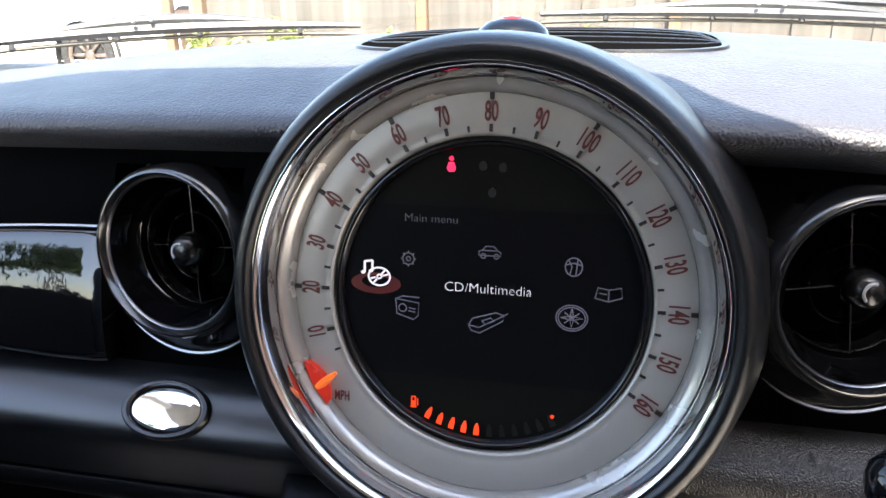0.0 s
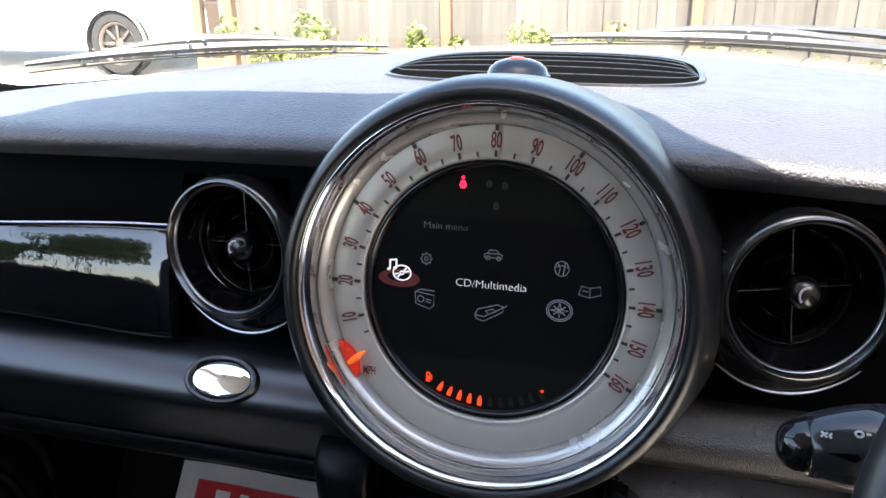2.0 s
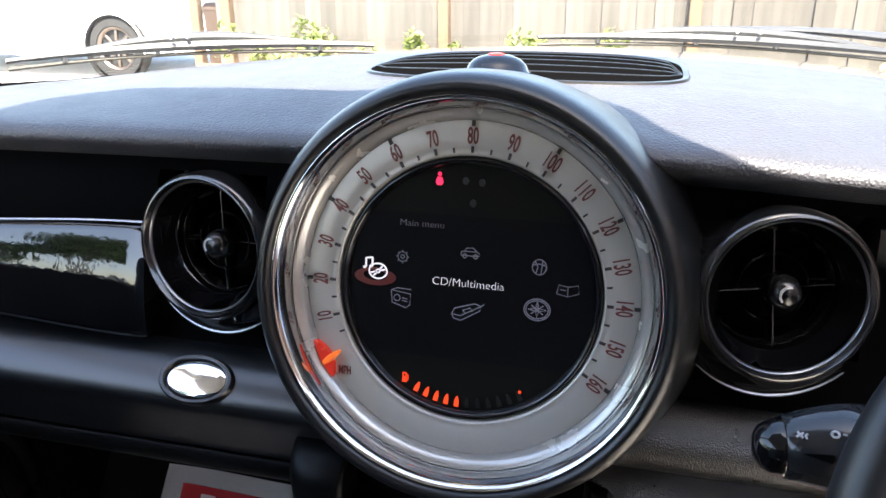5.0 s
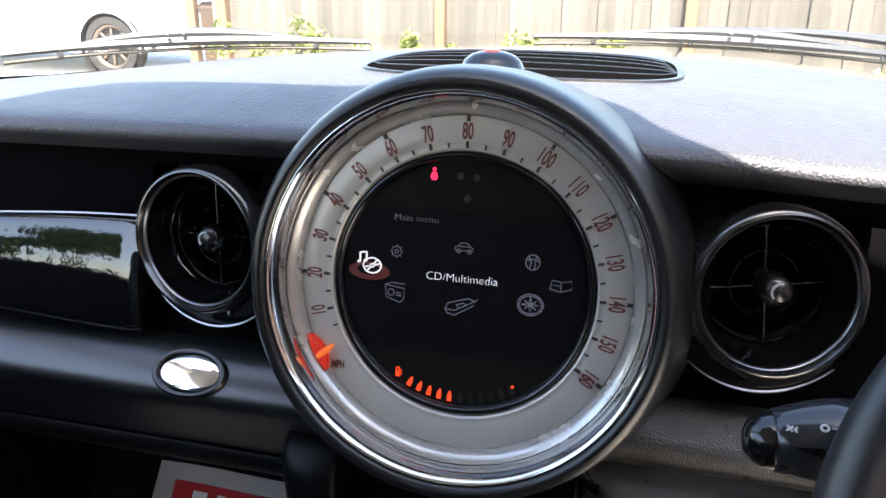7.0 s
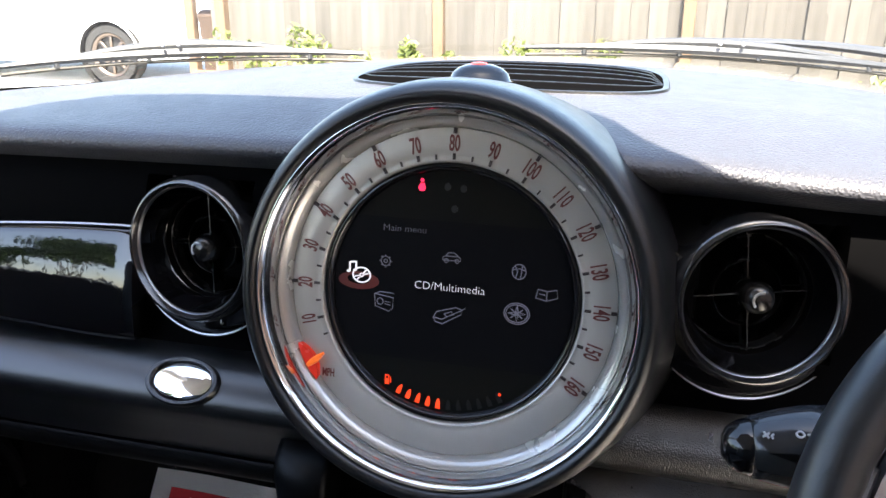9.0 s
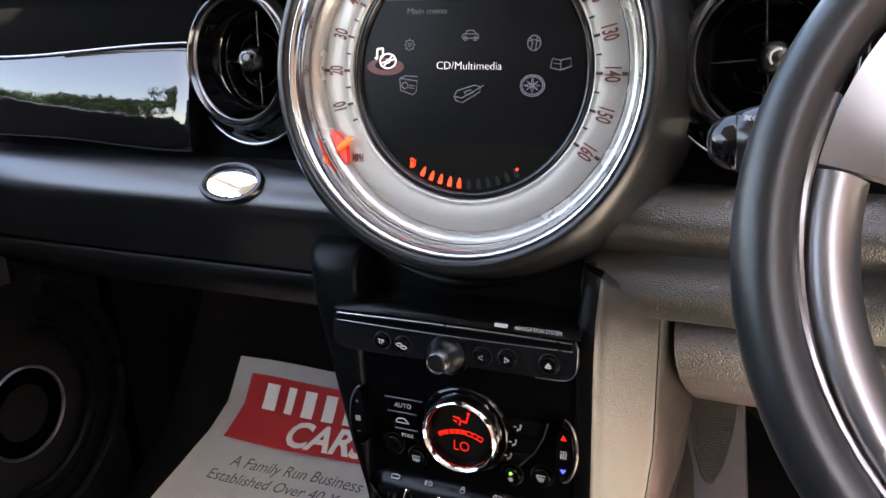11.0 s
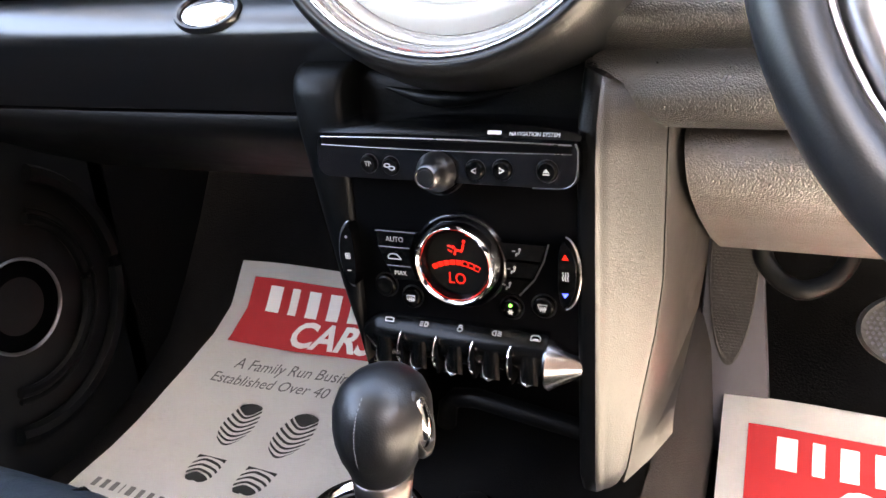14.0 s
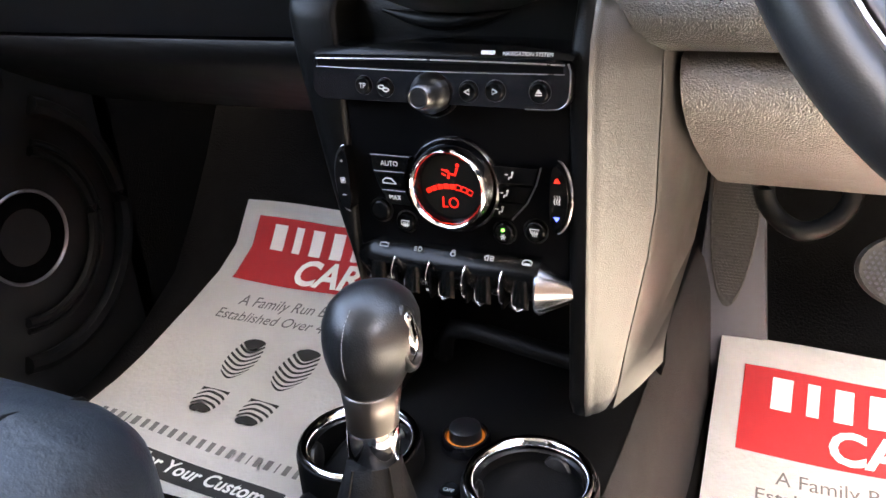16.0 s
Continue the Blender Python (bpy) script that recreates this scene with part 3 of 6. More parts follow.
    # crescent demister grille
    def pad_z(x, y):
        yl = 0.408 + 0.5 * push(x, 0.075, 0.10) + 0.025
        zl = 0.796 - 0.03 * x * x + 0.004 * smooth(-0.2, 0.2, x) + 0.012 * (1 - smooth(0.07, 0.12, abs(x)))
        yf, zf, cr = wind_y(x), wind_z(x), 0.816 - 0.13 * x * x
        if y < 0.56:
            return zl + (cr - zl) * math.sin(min(1, max(0, (y - yl) / (0.56 - yl))) * math.pi / 2)
        f = (y - 0.56) / (yf - 0.56)
        return cr + (zf - cr) * f * f
    GH, GF, GN, GC = 0.130, 0.172, 0.060, 0.594
    def blunt(c):
        return math.copysign(abs(c) ** 0.66, c)
    outline = [(GH * blunt(math.cos(radians(a))), GC + GF * blunt(math.sin(radians(a)))) for a in range(0, 181, 6)]
    outline += [(-GH * blunt(math.cos(radians(a))), GC - GN * blunt(math.sin(radians(a)))) for a in range(6, 180, 6)]
    # no opening is cut: a black sheet on the pad paints its shade
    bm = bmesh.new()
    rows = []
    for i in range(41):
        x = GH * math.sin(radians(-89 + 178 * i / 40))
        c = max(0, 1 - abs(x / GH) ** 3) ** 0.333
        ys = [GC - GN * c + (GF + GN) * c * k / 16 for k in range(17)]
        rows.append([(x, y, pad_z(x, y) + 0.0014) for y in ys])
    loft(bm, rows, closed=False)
    part("grille_well", bm, M["void"], t, "flat black sheet drawn as the shaded demister slot")
    bm = bmesh.new()
    n = len(outline)
    rows = []
    for x, y in outline:
        o = []
        for s, hgt in ((0.99, 0.0010), (1.004, 0.0020), (1.030, 0.0018), (1.045, -0.0012)):
            px, py = x * s, GC + (y - GC) * s
            o.append((px, py, pad_z(px, py) + hgt))
        rows.append(o)
    vr = [[bm.verts.new(p) for p in r] for r in rows]
    for i in range(n):
        a, b = vr[i], vr[(i + 1) % n]
        for k in range(3):
            bm.faces.new((a[k], a[k + 1], b[k + 1], b[k]))
    part("grille_frame", bm, M["pod"], t, "smooth moulded lip round the demister")
    for k in range(5):
        f = (k + 0.9) / 5.6
        half = GH - 0.001
        pts = []
        for i in range(25):
            x = -half + 2 * half * i / 24
            y = GC + (-GN + (GF + GN) * f) * max(0, 1 - abs(x / half) ** 3) ** 0.333
            pts.append((x, y, pad_z(x, y) + 0.0034))
        bm = bmesh.new()
        rings = []
        for x, y, z in pts:
            rings.append([(x, y - 0.0006, z - 0.0021), (x, y - 0.0005, z - 0.0014), (x, y + 0.0006, z - 0.0012), (x, y + 0.0008, z - 0.0021)])
        loft(bm, rings)
        part("slat", bm, M["pod"], t)


dash()


# ---- round centre instrument ----
GM = facing((0, 0.385, 0.70), 11)


def flat_part(name, outline, w0, w1, material, parent, m=GM, label=""):
    bm = bmesh.new()
    plate(bm, outline, w0, w1, m)
    return part(name, bm, material, parent, label)


def line_part(name, pts, r, w, material, parent, closed=False, m=GM):
    bm = bmesh.new()
    tube(bm, [m @ Vector((x, y, w)) for x, y in pts], r, 5, closed, flat=1.0)
    return part(name, bm, material, parent)


def instrument():
    t = thing("speedometer", (0, 0.42, 0.56), "big round centre speedometer with silver dial, chrome ring and menu screen", "speedometer")
    bm = bmesh.new()
    prof = [(0.1275, 0.008, 0), (0.1282, 0.0215, 0), (0.1298, 0.0245, 0), (0.1322, 0.0260, 0), (0.1352, 0.0255, 0), (0.1385, 0.0222, 0), (0.1412, 0.0165, 0), (0.1432, 0.0085, 0.05), (0.1446, -0.002, 0.15), (0.1460, -0.016, 0.35), (0.1475, -0.045, 0.8), (0.1470, -0.08, 1.0), (0.141, -0.12, 1.0), (0.12, -0.15, 1.0)]
    rings = []
    for r, w, f in prof:
        rings.append([GM @ Vector((r * (1 + 0.086 * f) * math.cos(a), r * (1 + 0.022 * f) * math.sin(a) - 0.0045 * f, w)) for a in [2 * math.pi * i / 96 for i in range(96)]])
    loft(bm, rings, True, False)
    part("housing", bm, M["pod"], t, "matt black instrument pod", smooth=60)
    bm = bmesh.new()
    lathe(bm, [(0.1205, -0.0085), (0.1206, 0.0046), (0.1207, 0.0070), (0.1210, 0.0096), (0.1215, 0.0120), (0.1222, 0.0144), (0.1231, 0.0168), (0.1241, 0.0190), (0.1251, 0.0207), (0.1261, 0.0220), (0.1271, 0.0228), (0.1279, 0.0230), (0.1284, 0.0226), (0.1284, 0.010)], GM, 128)
    part("chrome_ring", bm, M["bezel"], t, "polished chrome bezel ring", smooth=60)
    bm = bmesh.new()
    lathe(bm, [(0.1122, -0.0052), (0.1130, -0.0036), (0.1136, -0.0012), (0.1146, 0.0012), (0.1160, 0.0031), (0.1176, 0.0046), (0.1190, 0.0058), (0.1201, 0.0062), (0.1208, 0.0055), (0.1216, 0.0010), (0.1216, -0.004)], GM, 128)
    part("dial_rim", bm, M["dialrim"], t, "pale raised outer ring of the dial", smooth=60)
    bm = bmesh.new()
    lathe(bm, [(0.0895, -0.0075), (0.0905, -0.0035), (0.0918, -0.0030), (0.0930, -0.0036), (0.0950, -0.0030), (0.1040, -0.0022), (0.1125, -0.0036), (0.1126, -0.006)], GM, 128)
    part("dial", bm, M["dial"], t, "brushed silver dial face", smooth=60)
    bm = bmesh.new()
    lathe(bm, [(0.0835, -0.0110), (0.0850, -0.0050), (0.0868, -0.0036), (0.0885, -0.0042), (0.0897, -0.0075)], GM, 128)
    part("inner_lip", bm, M["gloss"], t, "gloss black inner ring", smooth=60)
    bm = bmesh.new()
    lathe(bm, [(0.0, -0.0092), (0.0845, -0.0092), (0.0845, -0.014), (0.0, -0.014)], GM, 96)
    scr = part("display", bm, M["screen"], t, "dark round display glass with menu icons")

    def arc_area(v0, v1, r=0.0838):
        out = []
        a0, a1 = math.asin(v0 / r), math.asin(v1 / r)
        for i in range(13):
            a = a0 + (a1 - a0) * i / 12
            out.append((r * math.cos(a), r * math.sin(a)))
        return out + [(-x, y) for x, y in reversed(out)]
    flat_part("lcd_panel", arc_area(-0.0490, 0.0498), -0.0092, -0.0088, M["lcd"], scr)

    # scale
    def at(r, deg):
        return r * math.sin(radians(deg)), r * math.cos(radians(deg))

    def tick(r0, r1, deg, wd):
        d = Vector(at(1, deg))
        p = Vector((d.y, -d.x)) * wd / 2
        a, b = d * r0, d * r1
        return [tuple(a - p), tuple(a + p), tuple(b + p), tuple(b - p)]
    for k in range(0, 165, 5):
        deg = (k - 80) * 1.5
        if k < 5:
            continue
        long = k % 10 == 0
        flat_part("tick", tick(0.0918, 0.0960 if long else 0.0952, deg, 0.0018 if long else 0.0012), -0.0030, -0.0017, M["tick"], t)
        if k % 20 == 0:
            flat_part("tick", tick(0.1088, 0.1125, deg, 0.0022), -0.0032, -0.0013, M["tick"], t)
        if long:
            x, y = at(0.1022, deg)
            m = GM @ Matrix.Translation((x, y, -0.0020)) @ Matrix.Rotation(radians(-deg), 4, "Z")
            part("numeral", words(str(k), 0.0150, m, 0.50, 0.0002, 0.00028), M["numeral"], t, smooth=0)
    m = GM @ Matrix.Translation((-0.0835, -0.0640, -0.0018))
    part("unit_mark", words("MPH", 0.0085, m @ Matrix.Rotation(radians(0), 4, "Z"), 0.55, 0.0002, 0.00012), M["numeral"], t, smooth=0)

    # needle: red petal on the rim with an orange pointer across it
    bm = bmesh.new()
    pet = []
    for i in range(15):
        f = i / 14
        a = -112.5 - 14.5 * f
        pet.append(at(0.1140 + 0.0012 * math.sin(f * math.pi), a))
    inner = []
    for i in range(15):
        f = 1 - i / 14
        a = -112.5 - 14.5 * f
        inner.append(at(0.1140 - 0.0072 * math.sin(f * math.pi) ** 0.8, a))
    loft(bm, [[GM @ Vector((x * s, y * s, w)) for x, y in pet + inner[1:-1]] for s, w in ((1, -0.004), (1, 0.0022), (0.994, 0.0034))])
    nd = part("needle_base", bm, M["needle"], t, "translucent red needle base")
    bm = bmesh.new()
    a, b = Vector((*at(0.1128, -121.0), 0.0052)), Vector((*at(0.0975, -119.5), 0.0045))
    pts = [GM @ a.lerp(b, i / 8) for i in range(9)]
    tube(bm, pts, [0.0011 + 0.0014 * math.sin(min(1, i / 8 * 1.05 + 0.05) * math.pi) ** 0.7 for i in range(9)], 8)
    part("pointer", bm, M["needle2"], nd, "orange pointer")

    W = -0.0086
    # fuel gauge row
    for i in range(11):
        deg = -155.5 - 5.35 * i
        d = Vector(at(1, deg))
        p = Vector((d.y, -d.x))
        c = d * 0.0785
        o = [c + d * 0.0036 + p * 0.0016, c + d * 0.0036 - p * 0.0016, c - d * 0.0004 - p * 0.0015, c - d * 0.0036 - p * 0.0005, c - d * 0.0036 + p * 0.0005, c - d * 0.0004 + p * 0.0015]
        flat_part("fuel_segment", [tuple(q) for q in o], W - 0.0003, W, M["led"] if i < 5 else M["dimbar"], scr, label="lit orange fuel segment" if i < 5 else "")
    flat_part("fuel_lamp", ellipse(0.0388, -0.0661, 0.0011, 0.0011, 12), W - 0.0003, W, M["led"], scr)
    bm = bmesh.new()
    x, y = -0.0412, -0.0657
    for o in (rounded(x - 0.0026, y - 0.0034, x + 0.0010, y - 0.0028, 0.0002, 1), rounded(x - 0.0022, y - 0.0026, x + 0.0006, y + 0.0005, 0.0002, 1), rounded(x - 0.0022, y + 0.0028, x + 0.0006, y + 0.0034, 0.0002, 1),
              rounded(x - 0.0022, y + 0.0005, x - 0.0016, y + 0.003, 0.0002, 1), rounded(x, y + 0.0005, x + 0.0006, y + 0.003, 0.0002, 1), rounded(x + 0.0014, y - 0.0022, x + 0.002, y + 0.0022, 0.0002, 1)):
        plate(bm, o, W - 0.0003, W, GM)
    part("fuel_symbol", bm, M["led"], scr, smooth=0)
    # seat belt warning lamp: a plain rounded shape
    bm = bmesh.new()
    plate(bm, ellipse(-0.0226, 0.0765, 0.0013, 0.0013, 12), W - 0.0003, W, GM)
    plate(bm, [(-0.0252, 0.0712), (-0.0240, 0.0745), (-0.0212, 0.0745), (-0.0200, 0.0712), (-0.0212, 0.0692), (-0.0240, 0.0692)], W - 0.0003, W, GM)
    part("warning_lamp", bm, M["ledred"], scr, smooth=0)
    for x, y in ((-0.005, 0.073), (0.006, 0.0725), (0.0005, 0.0585)):
        flat_part("unlit_lamp", ellipse(x, y, 0.0022, 0.0026, 12), W - 0.0004, W - 0.0001, M["dimbar"], scr)

    # menu
    def T(x, y, s=1.0):
        return GM @ Matrix.Translation((x, y, W)) @ Matrix.Scale(s, 4)
    part("menu_text", words("CD/Multimedia", 0.0078, T(-0.0003, 0.0044), 1.03, 0.0001, -0.00016), M["scr_white"], scr, smooth=0)
    part("menu_title", words("Main menu", 0.0064, T(-0.0335, 0.0424), 1.10, 0.0001, -0.00010), M["scr_dim"], scr, smooth=0)
    flat_part("menu_glow", ellipse(-0.0655, 0.0035, 0.0150, 0.0062, 32), W - 0.0003, W - 0.00012, M["scr_glow"], scr)
    flat_part("menu_glow", ellipse(-0.0655, 0.0045, 0.0085, 0.0036, 32), W - 0.0003, W - 0.00006, M["lcd"], scr)
    c = (-0.0655, 0.0085)
    bm = bmesh.new()
    tube(bm, [GM @ Vector((x, y, W)) for x, y in ellipse(c[0] + 0.002, c[1] - 0.001, 0.0064, 0.0052, 28)], 0.0006, 5, True)
    tube(bm, [GM @ Vector((x, y, W)) for x, y in ellipse(c[0] + 0.002, c[1] - 0.001, 0.0013, 0.0011, 14)], 0.0005, 5, True)
    for a in (20, 55, 200, 235):
        tube(bm, [GM @ Vector((c[0] + 0.002 + r * math.cos(radians(a)), c[1] - 0.001 + 0.8 * r * math.sin(radians(a)), W)) for r in (0.0022, 0.0055)], 0.0006, 5)
    for p, q in (((-0.0068, 0.0010), (-0.0068, 0.0075)), ((-0.0022, 0.0020), (-0.0022, 0.0082)), ((-0.0068, 0.0075), (-0.0022, 0.0082))):
        tube(bm, [GM @ Vector((c[0] + p[0], c[1] + p[1], W)), GM @ Vector((c[0] + q[0], c[1] + q[1], W))], 0.0007, 5)
    for dx, dy in ((-0.0078, 0.0010), (-0.0032, 0.0020)):
        plate(bm, ellipse(c[0] + dx, c[1] + dy, 0.0013, 0.0010, 12), W - 0.0003, W, GM)
    part("menu_icon", bm, M["scr_white"], scr, "lit white disc and note icon", smooth=0)

    def icon(lines, ovals, material, r=0.00038):
        bm = bmesh.new()
        for l in lines:
            tube(bm, [GM @ Vector((x, y, W)) for x, y in l], r, 5)
        for o in ovals:
            tube(bm, [GM @ Vector((x, y, W)) for x, y in ellipse(*o, 24)], r, 5, True)
        part("menu_icon", bm, material, scr, smooth=0)
    x, y = -0.0463, 0.0190   # cog
    icon([[(x + r * math.cos(radians(a)), y + r * math.sin(radians(a))) for r in (0.0032, 0.0045)] for a in range(0, 360, 45)], [(x, y, 0.0033, 0.0033), (x, y, 0.0012, 0.0012)], M["scr_dim"])
    x, y = 0.0003, 0.0255    # car
    icon([[(x - 0.006, y - 0.002), (x - 0.006, y + 0.0003), (x - 0.004, y + 0.001), (x - 0.0025, y + 0.0032), (x + 0.002, y + 0.0034), (x + 0.0045, y + 0.001), (x + 0.0062, y), (x + 0.0062, y - 0.002), (x - 0.006, y - 0.002)], [(x - 0.004, y + 0.0009), (x + 0.0045, y + 0.001)]],
         [(x - 0.0036, y - 0.0022, 0.0013, 0.0013), (x + 0.0038, y - 0.0022, 0.0013, 0.0013)], M["scr_dim"])
    x, y = 0.0467, 0.0202    # globe
    icon([[(x - 0.0045, y + 0.001), (x, y + 0.0022), (x + 0.0045, y + 0.001)], [(x - 0.003, y + 0.004), (x - 0.001, y), (x - 0.002, y - 0.004)], [(x + 0.002, y + 0.004), (x + 0.0012, y - 0.0045)]], [(x, y, 0.0046, 0.0050)], M["scr_grey"])
    x, y = 0.0661, 0.0058    # open book
    icon([[(x - 0.0072, y - 0.002), (x - 0.006, y + 0.004), (x, y + 0.003), (x + 0.0065, y + 0.0045), (x + 0.0072, y - 0.001), (x, y - 0.0035), (x - 0.0072, y - 0.002)], [(x, y + 0.003), (x, y - 0.0035)], [(x - 0.005, y + 0.001), (x - 0.001, y + 0.0005)]], [], M["scr_dim"])
    x, y = 0.0469, -0.0083   # compass
    icon([[(x, y + 0.0052), (x + 0.0012, y), (x, y - 0.0052), (x - 0.0012, y), (x, y + 0.0052)], [(x - 0.006, y), (x, y + 0.0012), (x + 0.006, y), (x, y - 0.0012), (x - 0.006, y)], [(x - 0.004, y - 0.003), (x + 0.004, y + 0.003)], [(x - 0.004, y + 0.003), (x + 0.004, y - 0.003)]],
         [(x, y, 0.0086, 0.0072), (x, y, 0.0074, 0.0060)], M["scr_grey"])
    x, y = 0.0, -0.0148      # telephone
    icon([[(x - 0.0105, y - 0.002), (x - 0.0085, y + 0.002), (x + 0.005, y + 0.0062), (x + 0.0095, y + 0.0048), (x + 0.0088, y + 0.0015), (x - 0.004, y - 0.0062), (x - 0.009, y - 0.005), (x - 0.0105, y - 0.002)], [(x - 0.0105, y - 0.002), (x - 0.0045, y - 0.003), (x + 0.0095, y + 0.0048)], [(x + 0.0095, y + 0.0048), (x + 0.0115, y + 0.0062)],
          [(x - 0.003, y + 0.001), (x + 0.002, y + 0.0030), (x + 0.004, y + 0.0012), (x - 0.001, y - 0.001), (x - 0.003, y + 0.001)]], [], M["scr_grey"])
    x, y = -0.0463, -0.0095  # radio set
    icon([[(x - 0.0072, y + 0.0048), (x - 0.0064, y - 0.0038), (x + 0.0035, y - 0.0068), (x + 0.0062, y - 0.0045), (x + 0.0066, y + 0.0030), (x - 0.0072, y + 0.0048)], [(x - 0.0072, y + 0.0048), (x - 0.003, y + 0.0066), (x + 0.0068, y + 0.0062)], [(x + 0.0005, y), (x + 0.0045, y - 0.0006)], [(x + 0.0005, y - 0.0018), (x + 0.0045, y - 0.0024)]],
         [(x - 0.003, y - 0.0003, 0.0022, 0.0022)], M["scr_grey"])

    # small dome lamp on the crown of the pod
    bm = bmesh.new()
    lathe(bm, [(0.0, 0.0170), (0.007, 0.0158), (0.0125, 0.0122), (0.0162, 0.0065), (0.0176, 0.0), (0.0186, -0.001), (0.0186, -0.006)], pose(-0.001, 0.487, 0.8300, -6) @ Matrix.Diagonal((1.28, 1.20, 0.70, 1)), 40)
    dome = part("dome", bm, M["gloss"], t, "small glossy dome lamp", smooth=60)
    bm = bmesh.new()
    vs = lathe(bm, [(0.0, 0.0010), (0.004, 0.0006), (0.0056, -0.001)], None, 20)
    bmesh.ops.transform(bm, matrix=pose(-0.001, 0.483, 0.8417, 4) @ Matrix.Diagonal((1.3, 1.0, 1, 1)), verts=vs)
    part("lens", bm, M["needle"], dome, "red lens")


instrument()


# ---- round air vents ----
def vent(cx, cz, yaw):
    t = thing("air_vent", (cx, 0.41, 0.65), "round gloss black air vent with a centre knob", "air vent", group="air vents in the fascia")
    m = facing((cx, 0.414, cz), 8, yaw)
    bm = bmesh.new()
    lathe(bm, [(0.047, -0.004), (0.0495, 0.006), (0.0520, 0.0100), (0.0545, 0.0095), (0.0565, 0.004), (0.0575, -0.006), (0.058, -0.02)], m, 72)
    part("outer_ring", bm, M["ventring"], t, "gloss black ring", smooth=60)
    bm = bmesh.new()
    lathe(bm, [(0.0482, 0.0040), (0.0487, 0.0058), (0.0494, 0.0064), (0.0499, 0.0058)], m, 96)
    part("chrome_line", bm, M["trim"], t, "thin bright line", smooth=60)
    bm = bmesh.new()
    lathe(bm, [(0.0484, 0.0045), (0.0474, 0.0005), (0.0450, -0.007), (0.0425, -0.014), (0.0410, -0.016)], m, 72)
    part("bowl", bm, M["piano"], t, "deep glossy bowl", smooth=50)
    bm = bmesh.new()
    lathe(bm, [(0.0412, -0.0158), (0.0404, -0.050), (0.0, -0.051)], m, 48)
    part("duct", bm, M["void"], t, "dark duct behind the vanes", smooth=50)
    for r in (0.0225, 0.0390):
        bm = bmesh.new()
        lathe(bm, [(r - 0.0006, -0.032), (r - 0.0005, -0.0210), (r, -0.0205), (r + 0.0005, -0.0210), (r + 0.0006, -0.032)], m, 56, close=True)
        part("guide_ring", bm, M["vane"], t, smooth=50)
    for a in range(4):
        bm = bmesh.new()
        rings = []
        for r in (0.008, 0.020, 0.028, 0.0402):
            q = 0.0008 if r > 0.012 else 0.0014
            rot = Matrix.Rotation(radians(90 * a + 4), 4, "Z")
            rings.append([m @ rot @ Vector((r, s * q, w)) for s, w in ((-1, -0.034), (1, -0.034), (0.5, -0.0200), (-0.5, -0.0200))])
        loft(bm, rings)
        part("vane", bm, M["vane"], t)
    bm = bmesh.new()
    k = m @ Matrix.Translation((0.003, 0, -0.012))
    lathe(bm, [(0.0, 0.012), (0.006, 0.0112), (0.0095, 0.008), (0.0112, 0.002), (0.0110, -0.008), (0.0085, -0.018), (0.0, -0.020)], k, 32)
    hub = part("knob", bm, M["vane"], t, "domed turning knob", smooth=60)
    bm = bmesh.new()
    tube(bm, [k @ Vector((0.0055 * math.cos(radians(a)), 0.0055 * math.sin(radians(a)), 0.0117)) for a in range(75, 230, 15)], 0.0009, 6)
    part("mark", bm, M["print_white"], hub, "white curved mark")
    # scooped collar below the ring
    bm = bmesh.new()
    lathe(bm, [(0.0570, -0.004), (0.0630, -0.0072), (0.0690, -0.0085), (0.0705, -0.0105), (0.0700, -0.03)], m, 48, a0=150, a1=345)
    part("scoop", bm, M["piano"], t, "gloss black scooped collar under the ring", smooth=60)
    bm = bmesh.new()
    tube(bm, [m @ Vector((0.0697 * math.cos(radians(a)), 0.0697 * math.sin(radians(a)), -0.0085)) for a in range(225, 320, 5)], [0.0003 + 0.0010 * math.sin((a - 225) / 95 * math.pi) for a in range(225, 320, 5)], 6)
    part("collar_edge", bm, M["trim"], t, "bright lower collar edge")


vent(-0.2055, 0.7042, -8)
vent(0.199, 0.7068, 12)


# ---- centre stack ----
FY = 0.354      # front face of the stack


